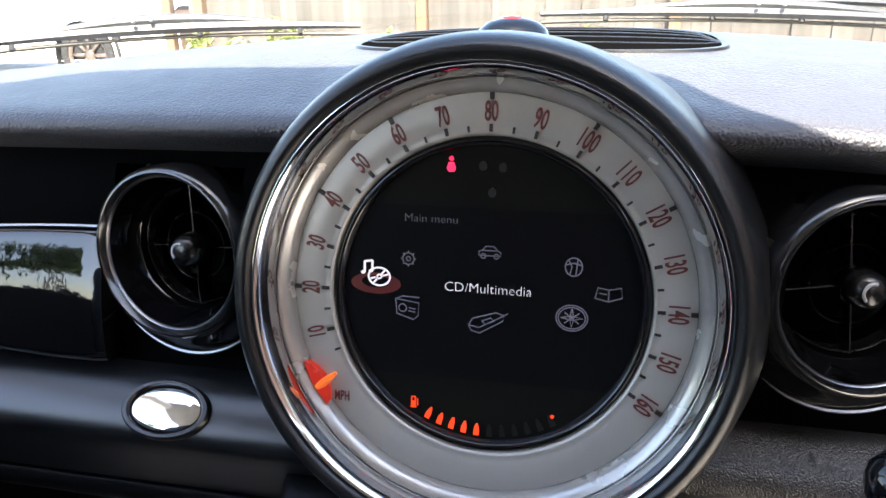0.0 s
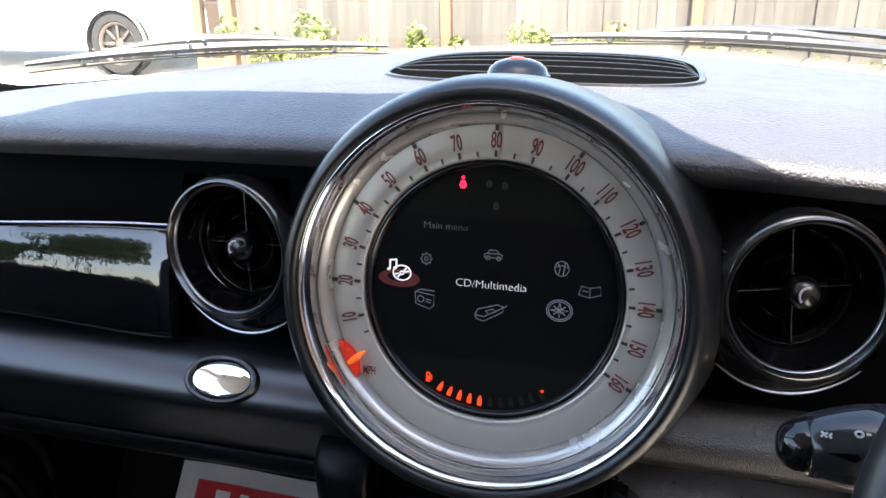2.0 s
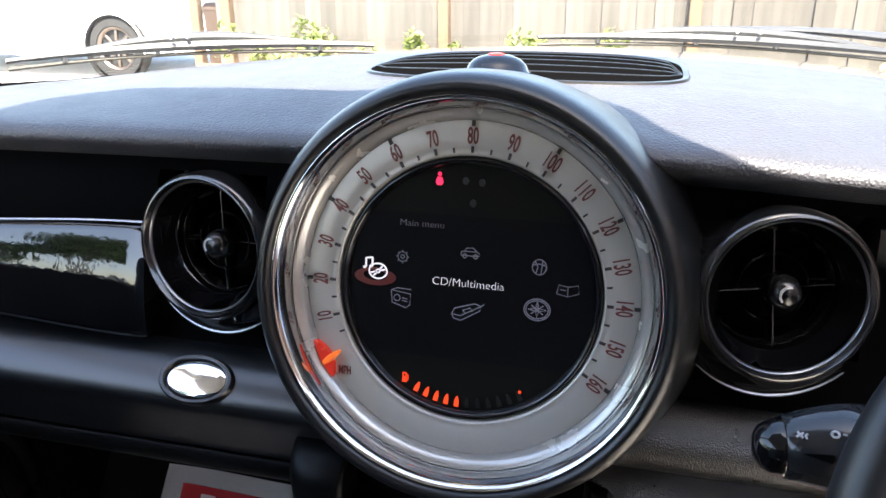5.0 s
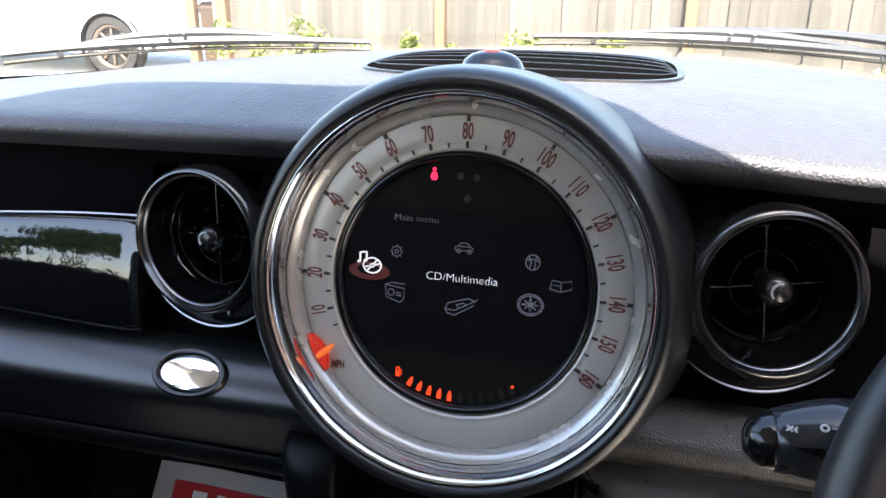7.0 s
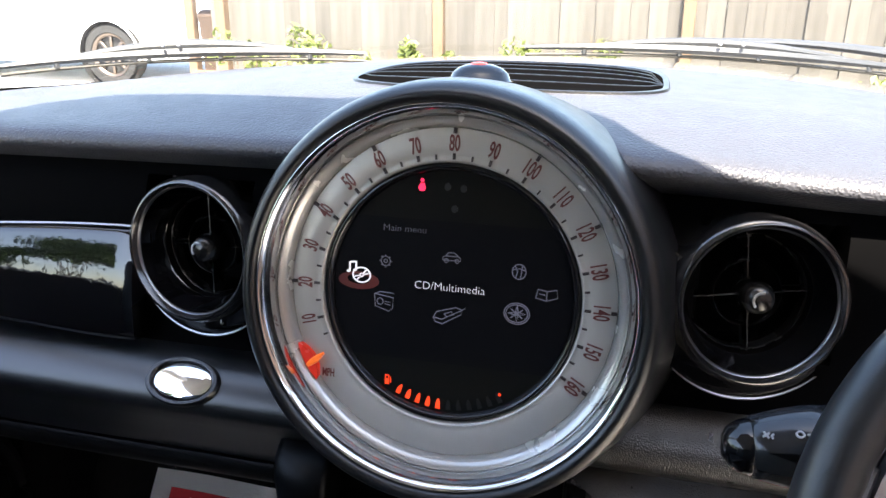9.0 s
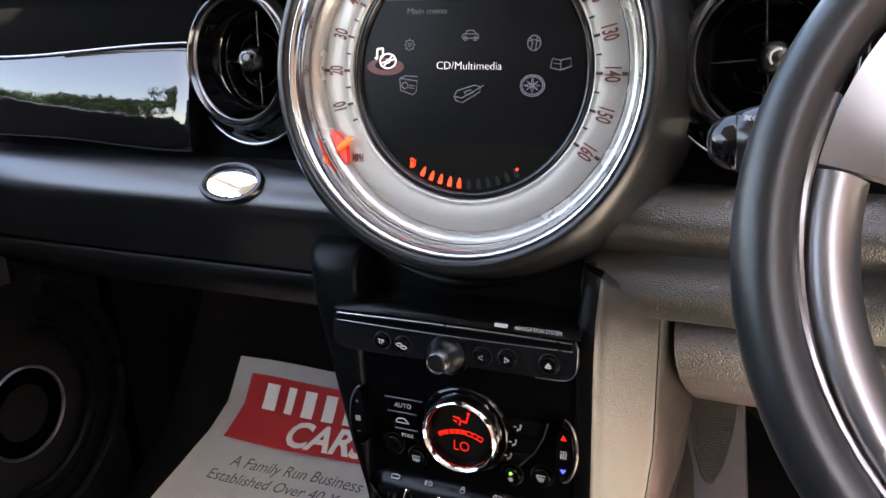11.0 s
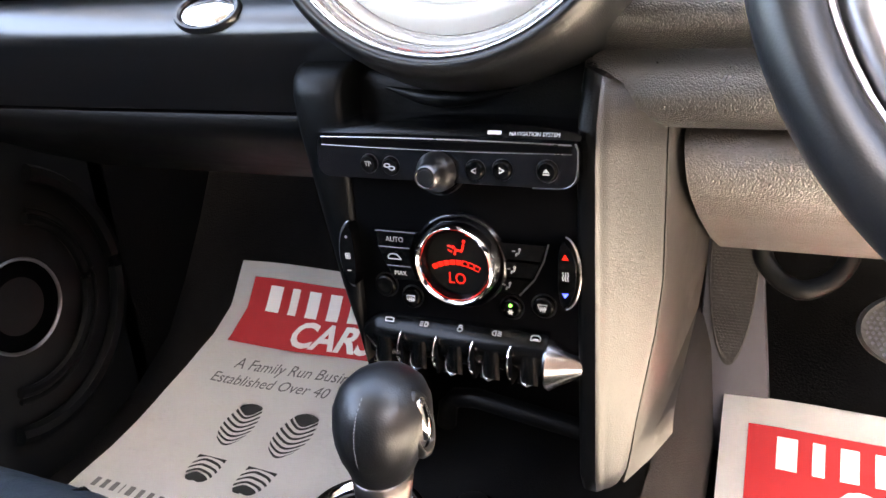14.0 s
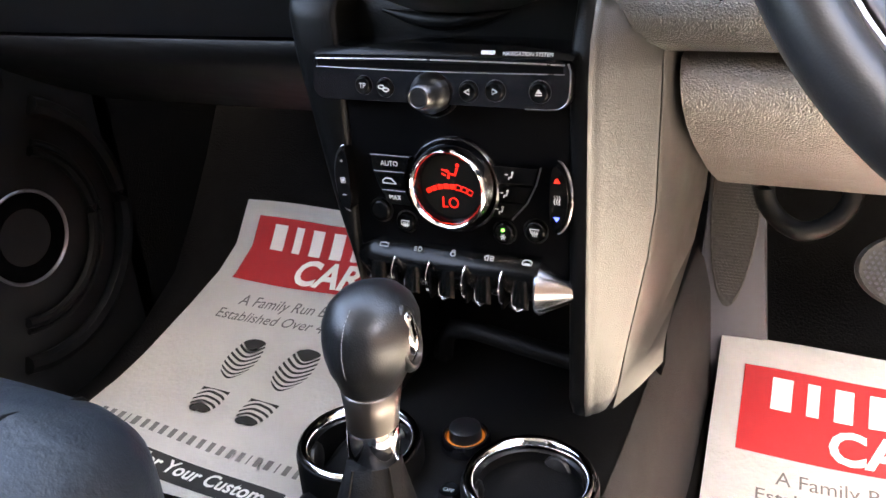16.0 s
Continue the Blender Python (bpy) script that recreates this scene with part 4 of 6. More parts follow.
def stack():
    t = thing("centre_console", (0, 0.45, 0.0), "black plastic car centre console and tunnel, grained sides", "centre console")

    def body_ring(z, back=0.0, rise=0.0):
        l = float(np.interp(z, (0.335, 0.351, 0.394, 0.459, 0.52, 0.582), (-0.0860, -0.0890, -0.1030, -0.1165, -0.1275, -0.1320)))
        n = -0.0835      # inner edge of the cheek
        d = n - l
        pts = [(n + 0.0006, FY + 0.032), (n, FY + 0.006), (n - 0.0008, FY + 0.0032), (n - 0.10 * d, FY + 0.0014), (n - 0.4 * d, FY), (n - 0.66 * d, FY + 0.0010), (n - 0.84 * d, FY + 0.0045), (n - 0.96 * d, FY + 0.0105), (l, FY + 0.018), (l - 0.005, 0.41), (l - 0.012, 0.46), (l - 0.018, 0.60),
               (0.13, 0.60), (0.128, 0.42), (0.100, FY + 0.034), (0.092, FY + 0.032)]
        return [(x, min(0.60, y + back), z + rise) for x, y in pts]
    bm = bmesh.new()
    loft(bm, [body_ring(z) for z in (0.335, 0.36, 0.40, 0.44, 0.48, 0.52, 0.548)] + [body_ring(0.555, 0.002), body_ring(0.561, 0.006), body_ring(0.566, 0.013), body_ring(0.569, 0.024), body_ring(0.570, 0.05)])
    part("stack_body", bm, M["stackblk"], t, "satin black stack with a rounded cheek", smooth=60)
    bm = bmesh.new()
    box(bm, (0.0050, FY + 0.018, 0.4350), (0.178, 0.026, 0.188), bev=0.003)
    part("face_panel", bm, M["faceblk"], t, "smooth black control face")
    # shallow curved lip in the recess above the radio
    bm = bmesh.new()
    tube(bm, [(-0.060 + 0.100 * i / 16, FY + 0.031 - 0.004 * math.sin(i / 16 * math.pi), 0.5500 - 0.007 * math.sin(i / 16 * math.pi)) for i in range(17)], [0.001 + 0.005 * math.sin(i / 16 * math.pi) for i in range(17)], 10)
    part("recess_lip", bm, M["stackblk"], t, "soft curved lip above the radio", smooth=80)
    # slanted side panel on the driver's side, tapering to a rounded foot
    bm = bmesh.new()
    rings, edges = [], []

    def top(x, z):
        z = max(z, float(np.interp(x, (0.086, 0.089, 0.094, 0.101, 0.108, 0.114, 0.122), (0.259, 0.252, 0.2488, 0.2475, 0.2480, 0.2515, 0.264))))
        return min(z, float(np.interp(x, (0.080, 0.094, 0.109, 0.127, 0.142), (0.5680, 0.5645, 0.5560, 0.5415, 0.5270))))
    for z in (0.240, 0.243, 0.250, 0.264, 0.295, 0.335, 0.37, 0.41, 0.46, 0.51, 0.535, 0.552, 0.562, 0.567, 0.570):
        f = smooth(0.42, 0.25, z)
        foot = 0.010 * smooth(0.262, 0.240, z) ** 2
        lean = 0.024 * smooth(0.500, 0.574, z) ** 2
        w = 1 - 0.52 * f - 0.12 * smooth(0.275, 0.240, z)      # share of the full slant that is left
        ex, ey = 0.1385 - 0.0335 * (1 - w), 0.402 - 0.050 * (1 - w)
        fl = foot + lean
        edge = [(0.086, FY + 0.034, z), (0.0875 + foot * 0.4, FY + 0.010 + fl, z), (0.0885 + foot * 0.4, FY + 0.003 + fl, z), (0.0900 + foot * 0.3, FY + 0.0008 + fl, z), (0.0930 + foot * 0.2, FY - 0.0006 + fl, z),
                (0.0990, FY - 0.0010 + fl, z), (0.1012, FY - 0.0007 + fl, z), (0.1012, FY + 0.012 + fl, z)]
        edges.append([(x, y, top(x, zz)) for x, y, zz in edge])
        ring = [(0.1013, FY + 0.012 + fl, z), (0.1013, FY - 0.0006 + fl, z), (0.1024, FY - 0.0001 + fl, z), (0.1042, FY + 0.0014 + fl, z), (0.1056, FY + 0.0040 + fl, z)]
        for q in (0.12, 0.35, 0.7, 1.0):
            ring.append((0.1056 + (ex - 0.1056) * q, FY + 0.0040 + (ey - FY - 0.0040) * q + fl * (1 - 0.5 * q) - 0.0010 * math.sin(q * math.pi), z))
        ring += [(ex - 0.003, ey + 0.006 + lean * 0.5, z), (0.098, 0.41, z)]
        rings.append([(x, y, top(x, zz)) for x, y, zz in ring])
    loft(bm, rings)
    part("side_panel", bm, M["sidegrain"], t, "grained slanted side panel lit from the open door", smooth=60)
    bm = bmesh.new()
    loft(bm, edges)
    part("stack_edge", bm, M["stackblk"], t, "satin black rounded edge of the stack", smooth=60)
    bm = bmesh.new()
    rings = []
    for z in (0.250, 0.262, 0.275, 0.30, 0.335, 0.37, 0.41, 0.46, 0.51, 0.535):
        f = smooth(0.42, 0.25, z)
        w = 1 - 0.52 * f - 0.12 * smooth(0.275, 0.240, z)
        sx, sy = 0.1385 - 0.0335 * (1 - w), 0.402 - 0.050 * (1 - w)
        rx, ry = 0.156 - 0.008 * f, 0.555 - 0.140 * smooth(0.37, 0.262, z)
        u = 0.024 * smooth(0.34, 0.262, z)
        rings.append([(sx - 0.008, sy + 0.010, z), (sx + 0.0006, sy + 0.0020, z), (sx + 0.003, sy + 0.005, z + u * 0.05), (sx + (rx - sx) * 0.5 + 0.002, sy + (ry - sy) * 0.5, z + u * 0.5), (rx, ry, z + u), (rx - 0.004, ry + 0.006, z + u), (0.12, max(ry, 0.45), z + u)])
    loft(bm, rings)
    part("rear_side_panel", bm, M["smoothside"], t, "smooth side panel behind the seam", smooth=50)
    # tray walls coloured near-black so the recess reads as shaded
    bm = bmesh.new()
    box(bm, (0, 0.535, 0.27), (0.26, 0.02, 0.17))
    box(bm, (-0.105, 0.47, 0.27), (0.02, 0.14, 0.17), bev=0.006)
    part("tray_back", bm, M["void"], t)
    bm = bmesh.new()
    tube(bm, [(0.085, 0.462, 0.226), (0.02, 0.466, 0.232), (-0.04, 0.470, 0.238), (-0.062, 0.472, 0.234), (-0.072, 0.474, 0.222), (-0.076, 0.474, 0.20)], 0.010, 10)
    part("tray_lip", bm, M["soft"], t, "rounded tray edge")
    # tunnel
    bm = bmesh.new()
    rings = []
    for y, w, z in ((-0.9, 0.12, 0.20), (-0.2, 0.12, 0.185), (0.10, 0.122, 0.18), (0.30, 0.126, 0.182), (0.42, 0.130, 0.19), (0.53, 0.132, 0.20), (0.86, 0.14, 0.24)):
        rings.append([(-w - 0.02, y, -0.01), (-w - 0.006, y, z - 0.05), (-w + 0.004, y, z - 0.014), (-w + 0.018, y, z), (w - 0.018, y, z), (w - 0.004, y, z - 0.014), (w + 0.006, y, z - 0.05), (w + 0.02, y, -0.01)])
    loft(bm, rings)
    part("tunnel", bm, M["soft"], t, "black tunnel between the footwells", smooth=50)
    bm = bmesh.new()
    rings = []
    for y, w, z in ((-0.5, 0.121, 0.19), (-0.1, 0.121, 0.183), (0.10, 0.122, 0.18), (0.30, 0.126, 0.182), (0.42, 0.130, 0.19), (0.53, 0.132, 0.20), (0.78, 0.138, 0.23)):
        rings.append([(w - 0.010, y, z - 0.004), (w - 0.0015, y, z - 0.012), (w + 0.009, y, z - 0.05), (w + 0.024, y, 0.0), (w + 0.016, y, 0.0), (w - 0.004, y, z - 0.05)])
    loft(bm, rings)
    part("tunnel_flank", bm, M["flank"], t, "grey plastic flank beside the driver's footwell", smooth=60)
    # small round button on the tunnel
    bm = bmesh.new()
    lathe(bm, [(0.0, 0.004), (0.0085, 0.0035), (0.0095, 0.0), (0.0095, -0.004)], pose(0.004, 0.308, 0.1855), 24)
    b = part("off_button", bm, M["gloss"], t)
    part("off_mark", words("OFF", 0.0055, pose(0.004, 0.306, 0.1898, 0, 0, 0)), M["print_white"], b, smooth=0)


stack()


def mark(name, shapes, m, parent, material, w=0.0004):
    """Small printed symbol from outlines and strokes, in a local frame."""
    bm = bmesh.new()
    for kind, *d in shapes:
        if kind == "p":
            plate(bm, d[0], 0, w, m)
        elif kind == "l":
            tube(bm, [m @ Vector((x, y, w / 2)) for x, y in d[0]], d[1] if len(d) > 1 else 0.00045, 5)
        elif kind == "o":
            tube(bm, [m @ Vector((x, y, w / 2)) for x, y in ellipse(*d[0], 20)], d[1] if len(d) > 1 else 0.00045, 5, True)
    return part(name, bm, material, parent, smooth=0)


def round_button(parent, x, z, r, y=None, name="button", h=0.004):
    y = FY + 0.004 if y is None else y
    m = facing((x, y, z), 4)
    bm = bmesh.new()
    lathe(bm, [(0.0, h * 0.85), (r * 0.55, h * 0.9), (r * 0.82, h), (r * 0.95, h * 0.7), (r, 0.0), (r, -0.003)], m, 28)
    b = part(name, bm, M["switch"], parent, smooth=60)
    bm = bmesh.new()
    lathe(bm, [(r * 1.02, 0.0), (r * 1.10, 0.0016), (r * 1.18, 0.0), (r * 1.1, -0.002)], m, 28, close=True)
    part("button_rim", bm, M["pod"], b, smooth=60)
    return b, m @ Matrix.Translation((0, 0, h * 0.93))


def radio():
    t = thing("car_radio", (0, FY, 0.494), "black car radio with disc slot, metal knob and round buttons", "radio")
    m = facing((-0.003, FY - 0.009, 0.510), 6)
    bm = bmesh.new()
    loft(bm, [[m @ Vector((x * s, y * s2, w)) for x, y in rounded(-0.0965, -0.0165, 0.0965, 0.0165, 0.010, 5)] for s, s2, w in ((1, 1, -0.008), (1, 1, 0.0), (0.992, 0.96, 0.0025))])
    body = part("front", bm, M["gloss"], t, "gloss black radio front")
    # solid black bar on the front stands in for the slot's shade
    bm = bmesh.new()
    box(bm, (0, 0.0095, 0.0022), (0.182, 0.0046, 0.0022), m)
    part("disc_slot", bm, M["dark"], body, "narrow black bar drawn as the shaded disc slot")
    # metal tubes draw the highlight on the slot's two lips
    bm = bmesh.new()
    tube(bm, [m @ Vector((-0.092 + 0.184 * i / 12, 0.0125 + 0.001 * math.sin(i / 12 * math.pi), 0.0028)) for i in range(13)], 0.0005, 6)
    tube(bm, [m @ Vector((-0.092 + 0.184 * i / 12, 0.0068 - 0.001 * math.sin(i / 12 * math.pi), 0.0028)) for i in range(13)], 0.0003, 6)
    part("slot_edge", bm, M["trim"], body, "thin metal line drawn as the highlight along the radio's edge")
    bm = bmesh.new()
    tube(bm, [m @ Vector(p) for p in ((0.0940, 0.0135, 0.002), (0.0955, 0.009, 0.002), (0.0956, 0.0, 0.002), (0.0952, -0.007, 0.002), (0.0940, -0.0105, 0.002), (0.0915, -0.0135, 0.002), (0.0880, -0.0152, 0.002), (0.082, -0.0158, 0.002), (0.066, -0.0160, 0.002))], 0.0006, 6)
    part("edge_trim", bm, M["trim"], body, "thin metal line drawn as the highlight along the radio's edge")
    # sloping shelf above the front with its lettering
    bm = bmesh.new()
    loft(bm, [[(x, FY + 0.030, 0.5285 + 0.0040 * e), (x, FY + 0.010, 0.5285 + 0.0050 * e), (x, FY - 0.003, 0.5280 + 0.0045 * e), (x, FY - 0.0085, 0.5268 + 0.0028 * e), (x, FY - 0.0110, 0.5258 + 0.0008 * e), (x, FY + 0.010, 0.522)] for x, e in [(-0.0965 + 0.191 * i / 24, max(0.03, (1 - abs(i / 12 - 1) ** 3.0)) ** 0.8) for i in range(25)]])
    part("shelf", bm, M["switch"], t, "low black top of the radio", smooth=60)
    tm = facing((0.0645, FY - 0.0098, 0.5290), 40)
    part("lettering", words("NAVIGATION SYSTEM", 0.0041, tm, 0.84, 0.0001, 0.0), M["print_white"], t, smooth=0)
    mark("maker_mark", [("p", rounded(-0.0048, -0.0014, 0.0048, 0.0014, 0.0004, 2))], facing((0.0375, FY - 0.0098, 0.5295), 40), t, M["print_white"], 0.0002)
    yb = FY - 0.011
    b, k = round_button(t, -0.0565, 0.5050, 0.0062, yb)
    part("caption", words("TP", 0.0052, k, 0.9, 0.0001), M["print_white"], b, smooth=0)
    b, k = round_button(t, -0.0395, 0.5040, 0.0062, yb)
    mark("symbol", [("o", (-0.0018, 0.0008, 0.0022, 0.0012)), ("o", (0.0018, -0.0010, 0.0022, 0.0012))], k, b, M["print_white"])
    b, k = round_button(t, 0.0235, 0.5040, 0.0066, yb)
    mark("symbol", [("l", [(-0.002, 0), (0.0012, 0.0018), (0.0012, -0.0018), (-0.002, 0)])], k, b, M["print_white"])
    b, k = round_button(t, 0.0425, 0.5050, 0.0066, yb)
    mark("symbol", [("l", [(0.002, 0), (-0.0012, 0.0018), (-0.0012, -0.0018), (0.002, 0)])], k, b, M["print_white"])
    b, k = round_button(t, 0.0730, 0.5055, 0.0068, yb)
    mark("symbol", [("p", [(-0.0022, -0.0005), (0.0022, -0.0005), (0, 0.0022)]), ("p", [(-0.0022, -0.0020), (0.0022, -0.0020), (0.0022, -0.0012), (-0.0022, -0.0012)])], k, b, M["print_white"])
    # volume knob
    km = facing((-0.0045, FY - 0.007, 0.5015), 4) @ Matrix.Diagonal((0.96, 0.96, 0.9, 1))
    bm = bmesh.new()
    lathe(bm, [(0.0155, -0.004), (0.0168, 0.003), (0.0180, 0.0035), (0.0185, 0.0), (0.0185, -0.004)], km, 40)
    part("knob_ring", bm, M["darkmetal"], t, smooth=60)
    bm = bmesh.new()
    lathe(bm, [(0.0148, 0.0), (0.0146, 0.010), (0.0125, 0.0135), (0.0098, 0.020), (0.0085, 0.027), (0.0072, 0.0282), (0.0065, 0.0272), (0.0, 0.0268)], km, 40)
    part("volume_knob", bm, M["darkmetal"], t, "dark brushed metal volume knob", smooth=50)
    bm = bmesh.new()
    lathe(bm, [(0.0, 0.0276), (0.0055, 0.0278), (0.0062, 0.0270)], km, 24)
    part("knob_cap", bm, M["pod"], t)


radio()


def climate():
    t = thing("climate_control", (0, FY, 0.39), "automatic climate control panel with chrome ringed red display", "climate control")
    rm = facing((0.0025, FY - 0.006, 0.4320), 3) @ Matrix.Diagonal((0.955, 0.955, 1, 1))
    bm = bmesh.new()
    lathe(bm, [(0.0262, -0.010), (0.0265, 0.003), (0.0275, 0.0065), (0.0295, 0.0085), (0.0315, 0.0065), (0.0328, 0.002), (0.0335, -0.010)], rm, 72)
    part("chrome_ring", bm, M["chrome"], t, "polished chrome turning ring", smooth=60)
    bm = bmesh.new()
    lathe(bm, [(0.0335, -0.008), (0.036, -0.0045), (0.0385, -0.0060), (0.039, -0.012)], rm, 72)
    part("ring_seat", bm, M["gloss"], t, smooth=60)
    bm = bmesh.new()
    lathe(bm, [(0.0, -0.003), (0.0265, -0.003), (0.0265, -0.008), (0.0, -0.008)], rm, 48)
    d = part("display", bm, M["screen"], t, "black display with red symbols")
    bm = bmesh.new()
    lathe(bm, [(0.0248, -0.0028), (0.0250, 0.0012), (0.0264, 0.0044), (0.0268, -0.003)], rm, 72)
    part("inner_lip", bm, M["switch"], t, smooth=60)
    dm = rm @ Matrix.Translation((0, 0, -0.0030))
    part("display_text", words("LO", 0.0125, dm @ Matrix.Translation((-0.0015, -0.0138, 0)), 0.90, 0.0001), M["lcdred"], d, smooth=0)
    # fan arc of blocks
    for i in range(8):
        a0, a1 = 121.5 - 7.6 * i, 115.4 - 7.6 * i
        o = [(0.040 * math.cos(radians(a)) - 0.001, 0.040 * math.sin(radians(a)) - 0.0385) for a in (a0, (a0 + a1) / 2, a1)]
        q = [(0.0362 * math.cos(radians(a)) - 0.001, 0.0362 * math.sin(radians(a)) - 0.0385) for a in (a1, (a0 + a1) / 2, a0)]
        if i < 5:
            mark("fan_block", [("p", o + q)], dm, d, M["lcdred"])
        else:
            mark("fan_block", [("l", o + q + o[:1], 0.0004)], dm, d, M["lcdred"])
    mark("airflow_symbol", [("p", ellipse(0.0050, 0.0165, 0.0014, 0.0015, 12)), ("l", [(0.0047, 0.0142), (0.0030, 0.0088), (-0.0020, 0.0095), (-0.0026, 0.0058)], 0.0010), ("l", [(-0.0080, 0.0125), (-0.0032, 0.0114)], 0.0006), ("l", [(-0.0080, 0.0093), (-0.0046, 0.0078)], 0.0006), ("p", [(-0.0040, 0.0130), (-0.0015, 0.0112), (-0.0045, 0.0098)])], dm, d, M["lcdred"])
    # left button block
    y = FY + 0.004

    def slab(name, outline, caption=None, cz=0.0, cx=0.0, size=0.0052):
        m = facing((0, y, 0), 0)
        bm = bmesh.new()
        c = (sum(p[0] for p in outline) / len(outline), sum(p[1] for p in outline) / len(outline))
        loft(bm, [[m @ Vector((c[0] + (px - c[0]) * s, c[1] + (pz - c[1]) * s, w)) for px, pz in outline] for s, w in ((1, -0.004), (1, 0.0035), (0.94, 0.005))])
        b = part(name, bm, M["switch"], t, smooth=30)
        if caption:
            part("caption", words(caption, size, facing((cx, y - 0.0052, cz)), 0.9, 0.0001), M["print_white"], b, smooth=0)
        return b, m
    R = 0.0372

    def bright_edge(a, b, parent):
        mark("bright_edge", [("l", [a, b], 0.00045)], facing((0, y - 0.0048, 0)), parent, M["darkmetal"])

    def edge(z, s):
        return 0.0005 + s * math.sqrt(max(0.0001, R * R - (z - 0.4295) ** 2))
    b, m = slab("auto_button", [(-0.0645, 0.4505), (-0.0635, 0.4375), (edge(0.4375, -1), 0.4375), (edge(0.4505, -1), 0.4505)], "AUTO", 0.4440, -0.0485, 0.0058)
    bright_edge((-0.0642, 0.4503), (edge(0.4503, -1) - 0.001, 0.4503), b)
    bright_edge((-0.0622, 0.4377), (edge(0.4377, -1) - 0.001, 0.4377), b)
    b, m = slab("recirculation_button", [(-0.0630, 0.4365), (-0.0590, 0.4240), (edge(0.4240, -1), 0.4240), (edge(0.4365, -1), 0.4365)])
    mark("symbol", [("l", [(-0.0550, 0.4285), (-0.0550, 0.4305), (-0.0525, 0.4325), (-0.0480, 0.4325), (-0.0455, 0.4300), (-0.0440, 0.4285), (-0.0550, 0.4285)])], facing((0, y - 0.0052, 0)), b, M["print_white"])
    b, m = slab("max_button", [(-0.0580, 0.4230), (-0.0520, 0.4115), (edge(0.4115, -1), 0.4115), (edge(0.4230, -1), 0.4230)], "MAX", 0.4172, -0.0460, 0.0052)
    bright_edge((-0.0570, 0.4228), (edge(0.4228, -1) - 0.001, 0.4228), b)
    sides = [[(edge(0.4495, 1), 0.4495), (edge(0.4365, 1), 0.4365), (0.0640, 0.4365), (0.0680, 0.4495)],
             [(edge(0.4355, 1), 0.4355), (edge(0.4230, 1), 0.4230), (0.0575, 0.4230), (0.0635, 0.4355)],
             [(edge(0.4220, 1), 0.4220), (edge(0.4100, 1), 0.4100), (0.0460, 0.4100), (0.0570, 0.4220)]]
    for o, (sx, sz) in zip(sides, ((0.0470, 0.4430), (0.0430, 0.4292), (0.0390, 0.4165))):
        b, m = slab("airflow_button", o)
        mark("symbol", [("p", ellipse(sx + 0.0016, sz + 0.0022, 0.0009, 0.0009, 10)), ("l", [(sx + 0.0014, sz + 0.0010), (sx + 0.0008, sz - 0.0014), (sx - 0.0010, sz - 0.0012), (sx - 0.0012, sz - 0.0030)], 0.0005), ("l", [(sx - 0.0040, sz + 0.0005), (sx - 0.0018, sz + 0.0005)], 0.0004)], facing((0, y - 0.0052, 0)), b, M["print_white"])
    b = mark("wedge_edge", [("l", [(0.0690, 0.4500), (0.0655, 0.4370), (0.0585, 0.4225), (0.0470, 0.4092)], 0.0006)], facing((0, y - 0.004, 0)), t, M["satin"])
    round_button(t, -0.0615, 0.4040, 0.0085)
    b, k = round_button(t, -0.0400, 0.3965, 0.0078)
    mark("symbol", [("l", [(-0.0032, 0.0018), (0.0032, 0.0018), (0.0032, -0.0016), (-0.0032, -0.0016), (-0.0032, 0.0018)])] + [("l", [(x, 0.0004), (x + 0.0004, -0.0012), (x, -0.0030)]) for x in (-0.0016, 0, 0.0016)], k, b, M["print_white"])
    b, k = round_button(t, 0.0395, 0.3970, 0.0080)
    mark("symbol", [("l", [(0.0022 * math.cos(radians(a)), -0.0022 + 0.0022 * math.sin(radians(a))), (-0.0022 * math.cos(radians(a)), -0.0022 - 0.0022 * math.sin(radians(a)))]) for a in (0, 60, 120)], k, b, M["print_white"])
    mark("lamp", [("p", ellipse(0, 0.0028, 0.0013, 0.0013, 12))], k, b, M["ledgreen"], 0.0006)
    b, k = round_button(t, 0.0635, 0.4010, 0.0080)
    mark("symbol", [("l", [(-0.0034, 0.0022), (0.0034, 0.0022), (0.0022, -0.0012), (-0.0022, -0.0012), (-0.0034, 0.0022)])] + [("l", [(x, 0.0008), (x + 0.0004, -0.0012), (x, -0.0030)]) for x in (-0.0014, 0, 0.0014)], k, b, M["print_white"])
    # tall rocker at either end
    for cx, s, nm in ((-0.0855, -1, "fan_rocker"), (0.0825, 1, "seat_heat_rocker")):
        m = facing((cx, FY + (0.002 if s > 0 else 0.0), 0.4300), 2)
        o = []
        for i in range(17):
            a = radians(-90 + 180 * i / 16)
            o.append((s * (0.0095 * math.cos(a) - 0.002), 0.0250 * math.sin(a)))
        for i in range(1, 16):
            a = radians(90 - 180 * i / 16)
            o.append((s * (-0.0030 + 0.0015 * math.cos(a) - 0.0045 * math.cos(a)), 0.0240 * math.sin(a)))
        bm = bmesh.new()
        loft(bm, [[m @ Vector((x * q, yv * q, w)) for x, yv in o] for q, w in ((1, -0.003), (1, 0.005), (0.93, 0.0085))])
        b = part(nm, bm, M["switch"], t, smooth=50)
        bm = bmesh.new()
        tube(bm, [m @ Vector((s * (0.0108 * math.cos(radians(a)) - 0.002), 0.0266 * math.sin(radians(a)), 0.004)) for a in range(-85, 90, 10)], [0.0004 + 0.0009 * math.cos(radians(a)) for a in range(-85, 90, 10)], 6)
        part("rocker_edge", bm, M["satin"], b, "bright rocker edge")
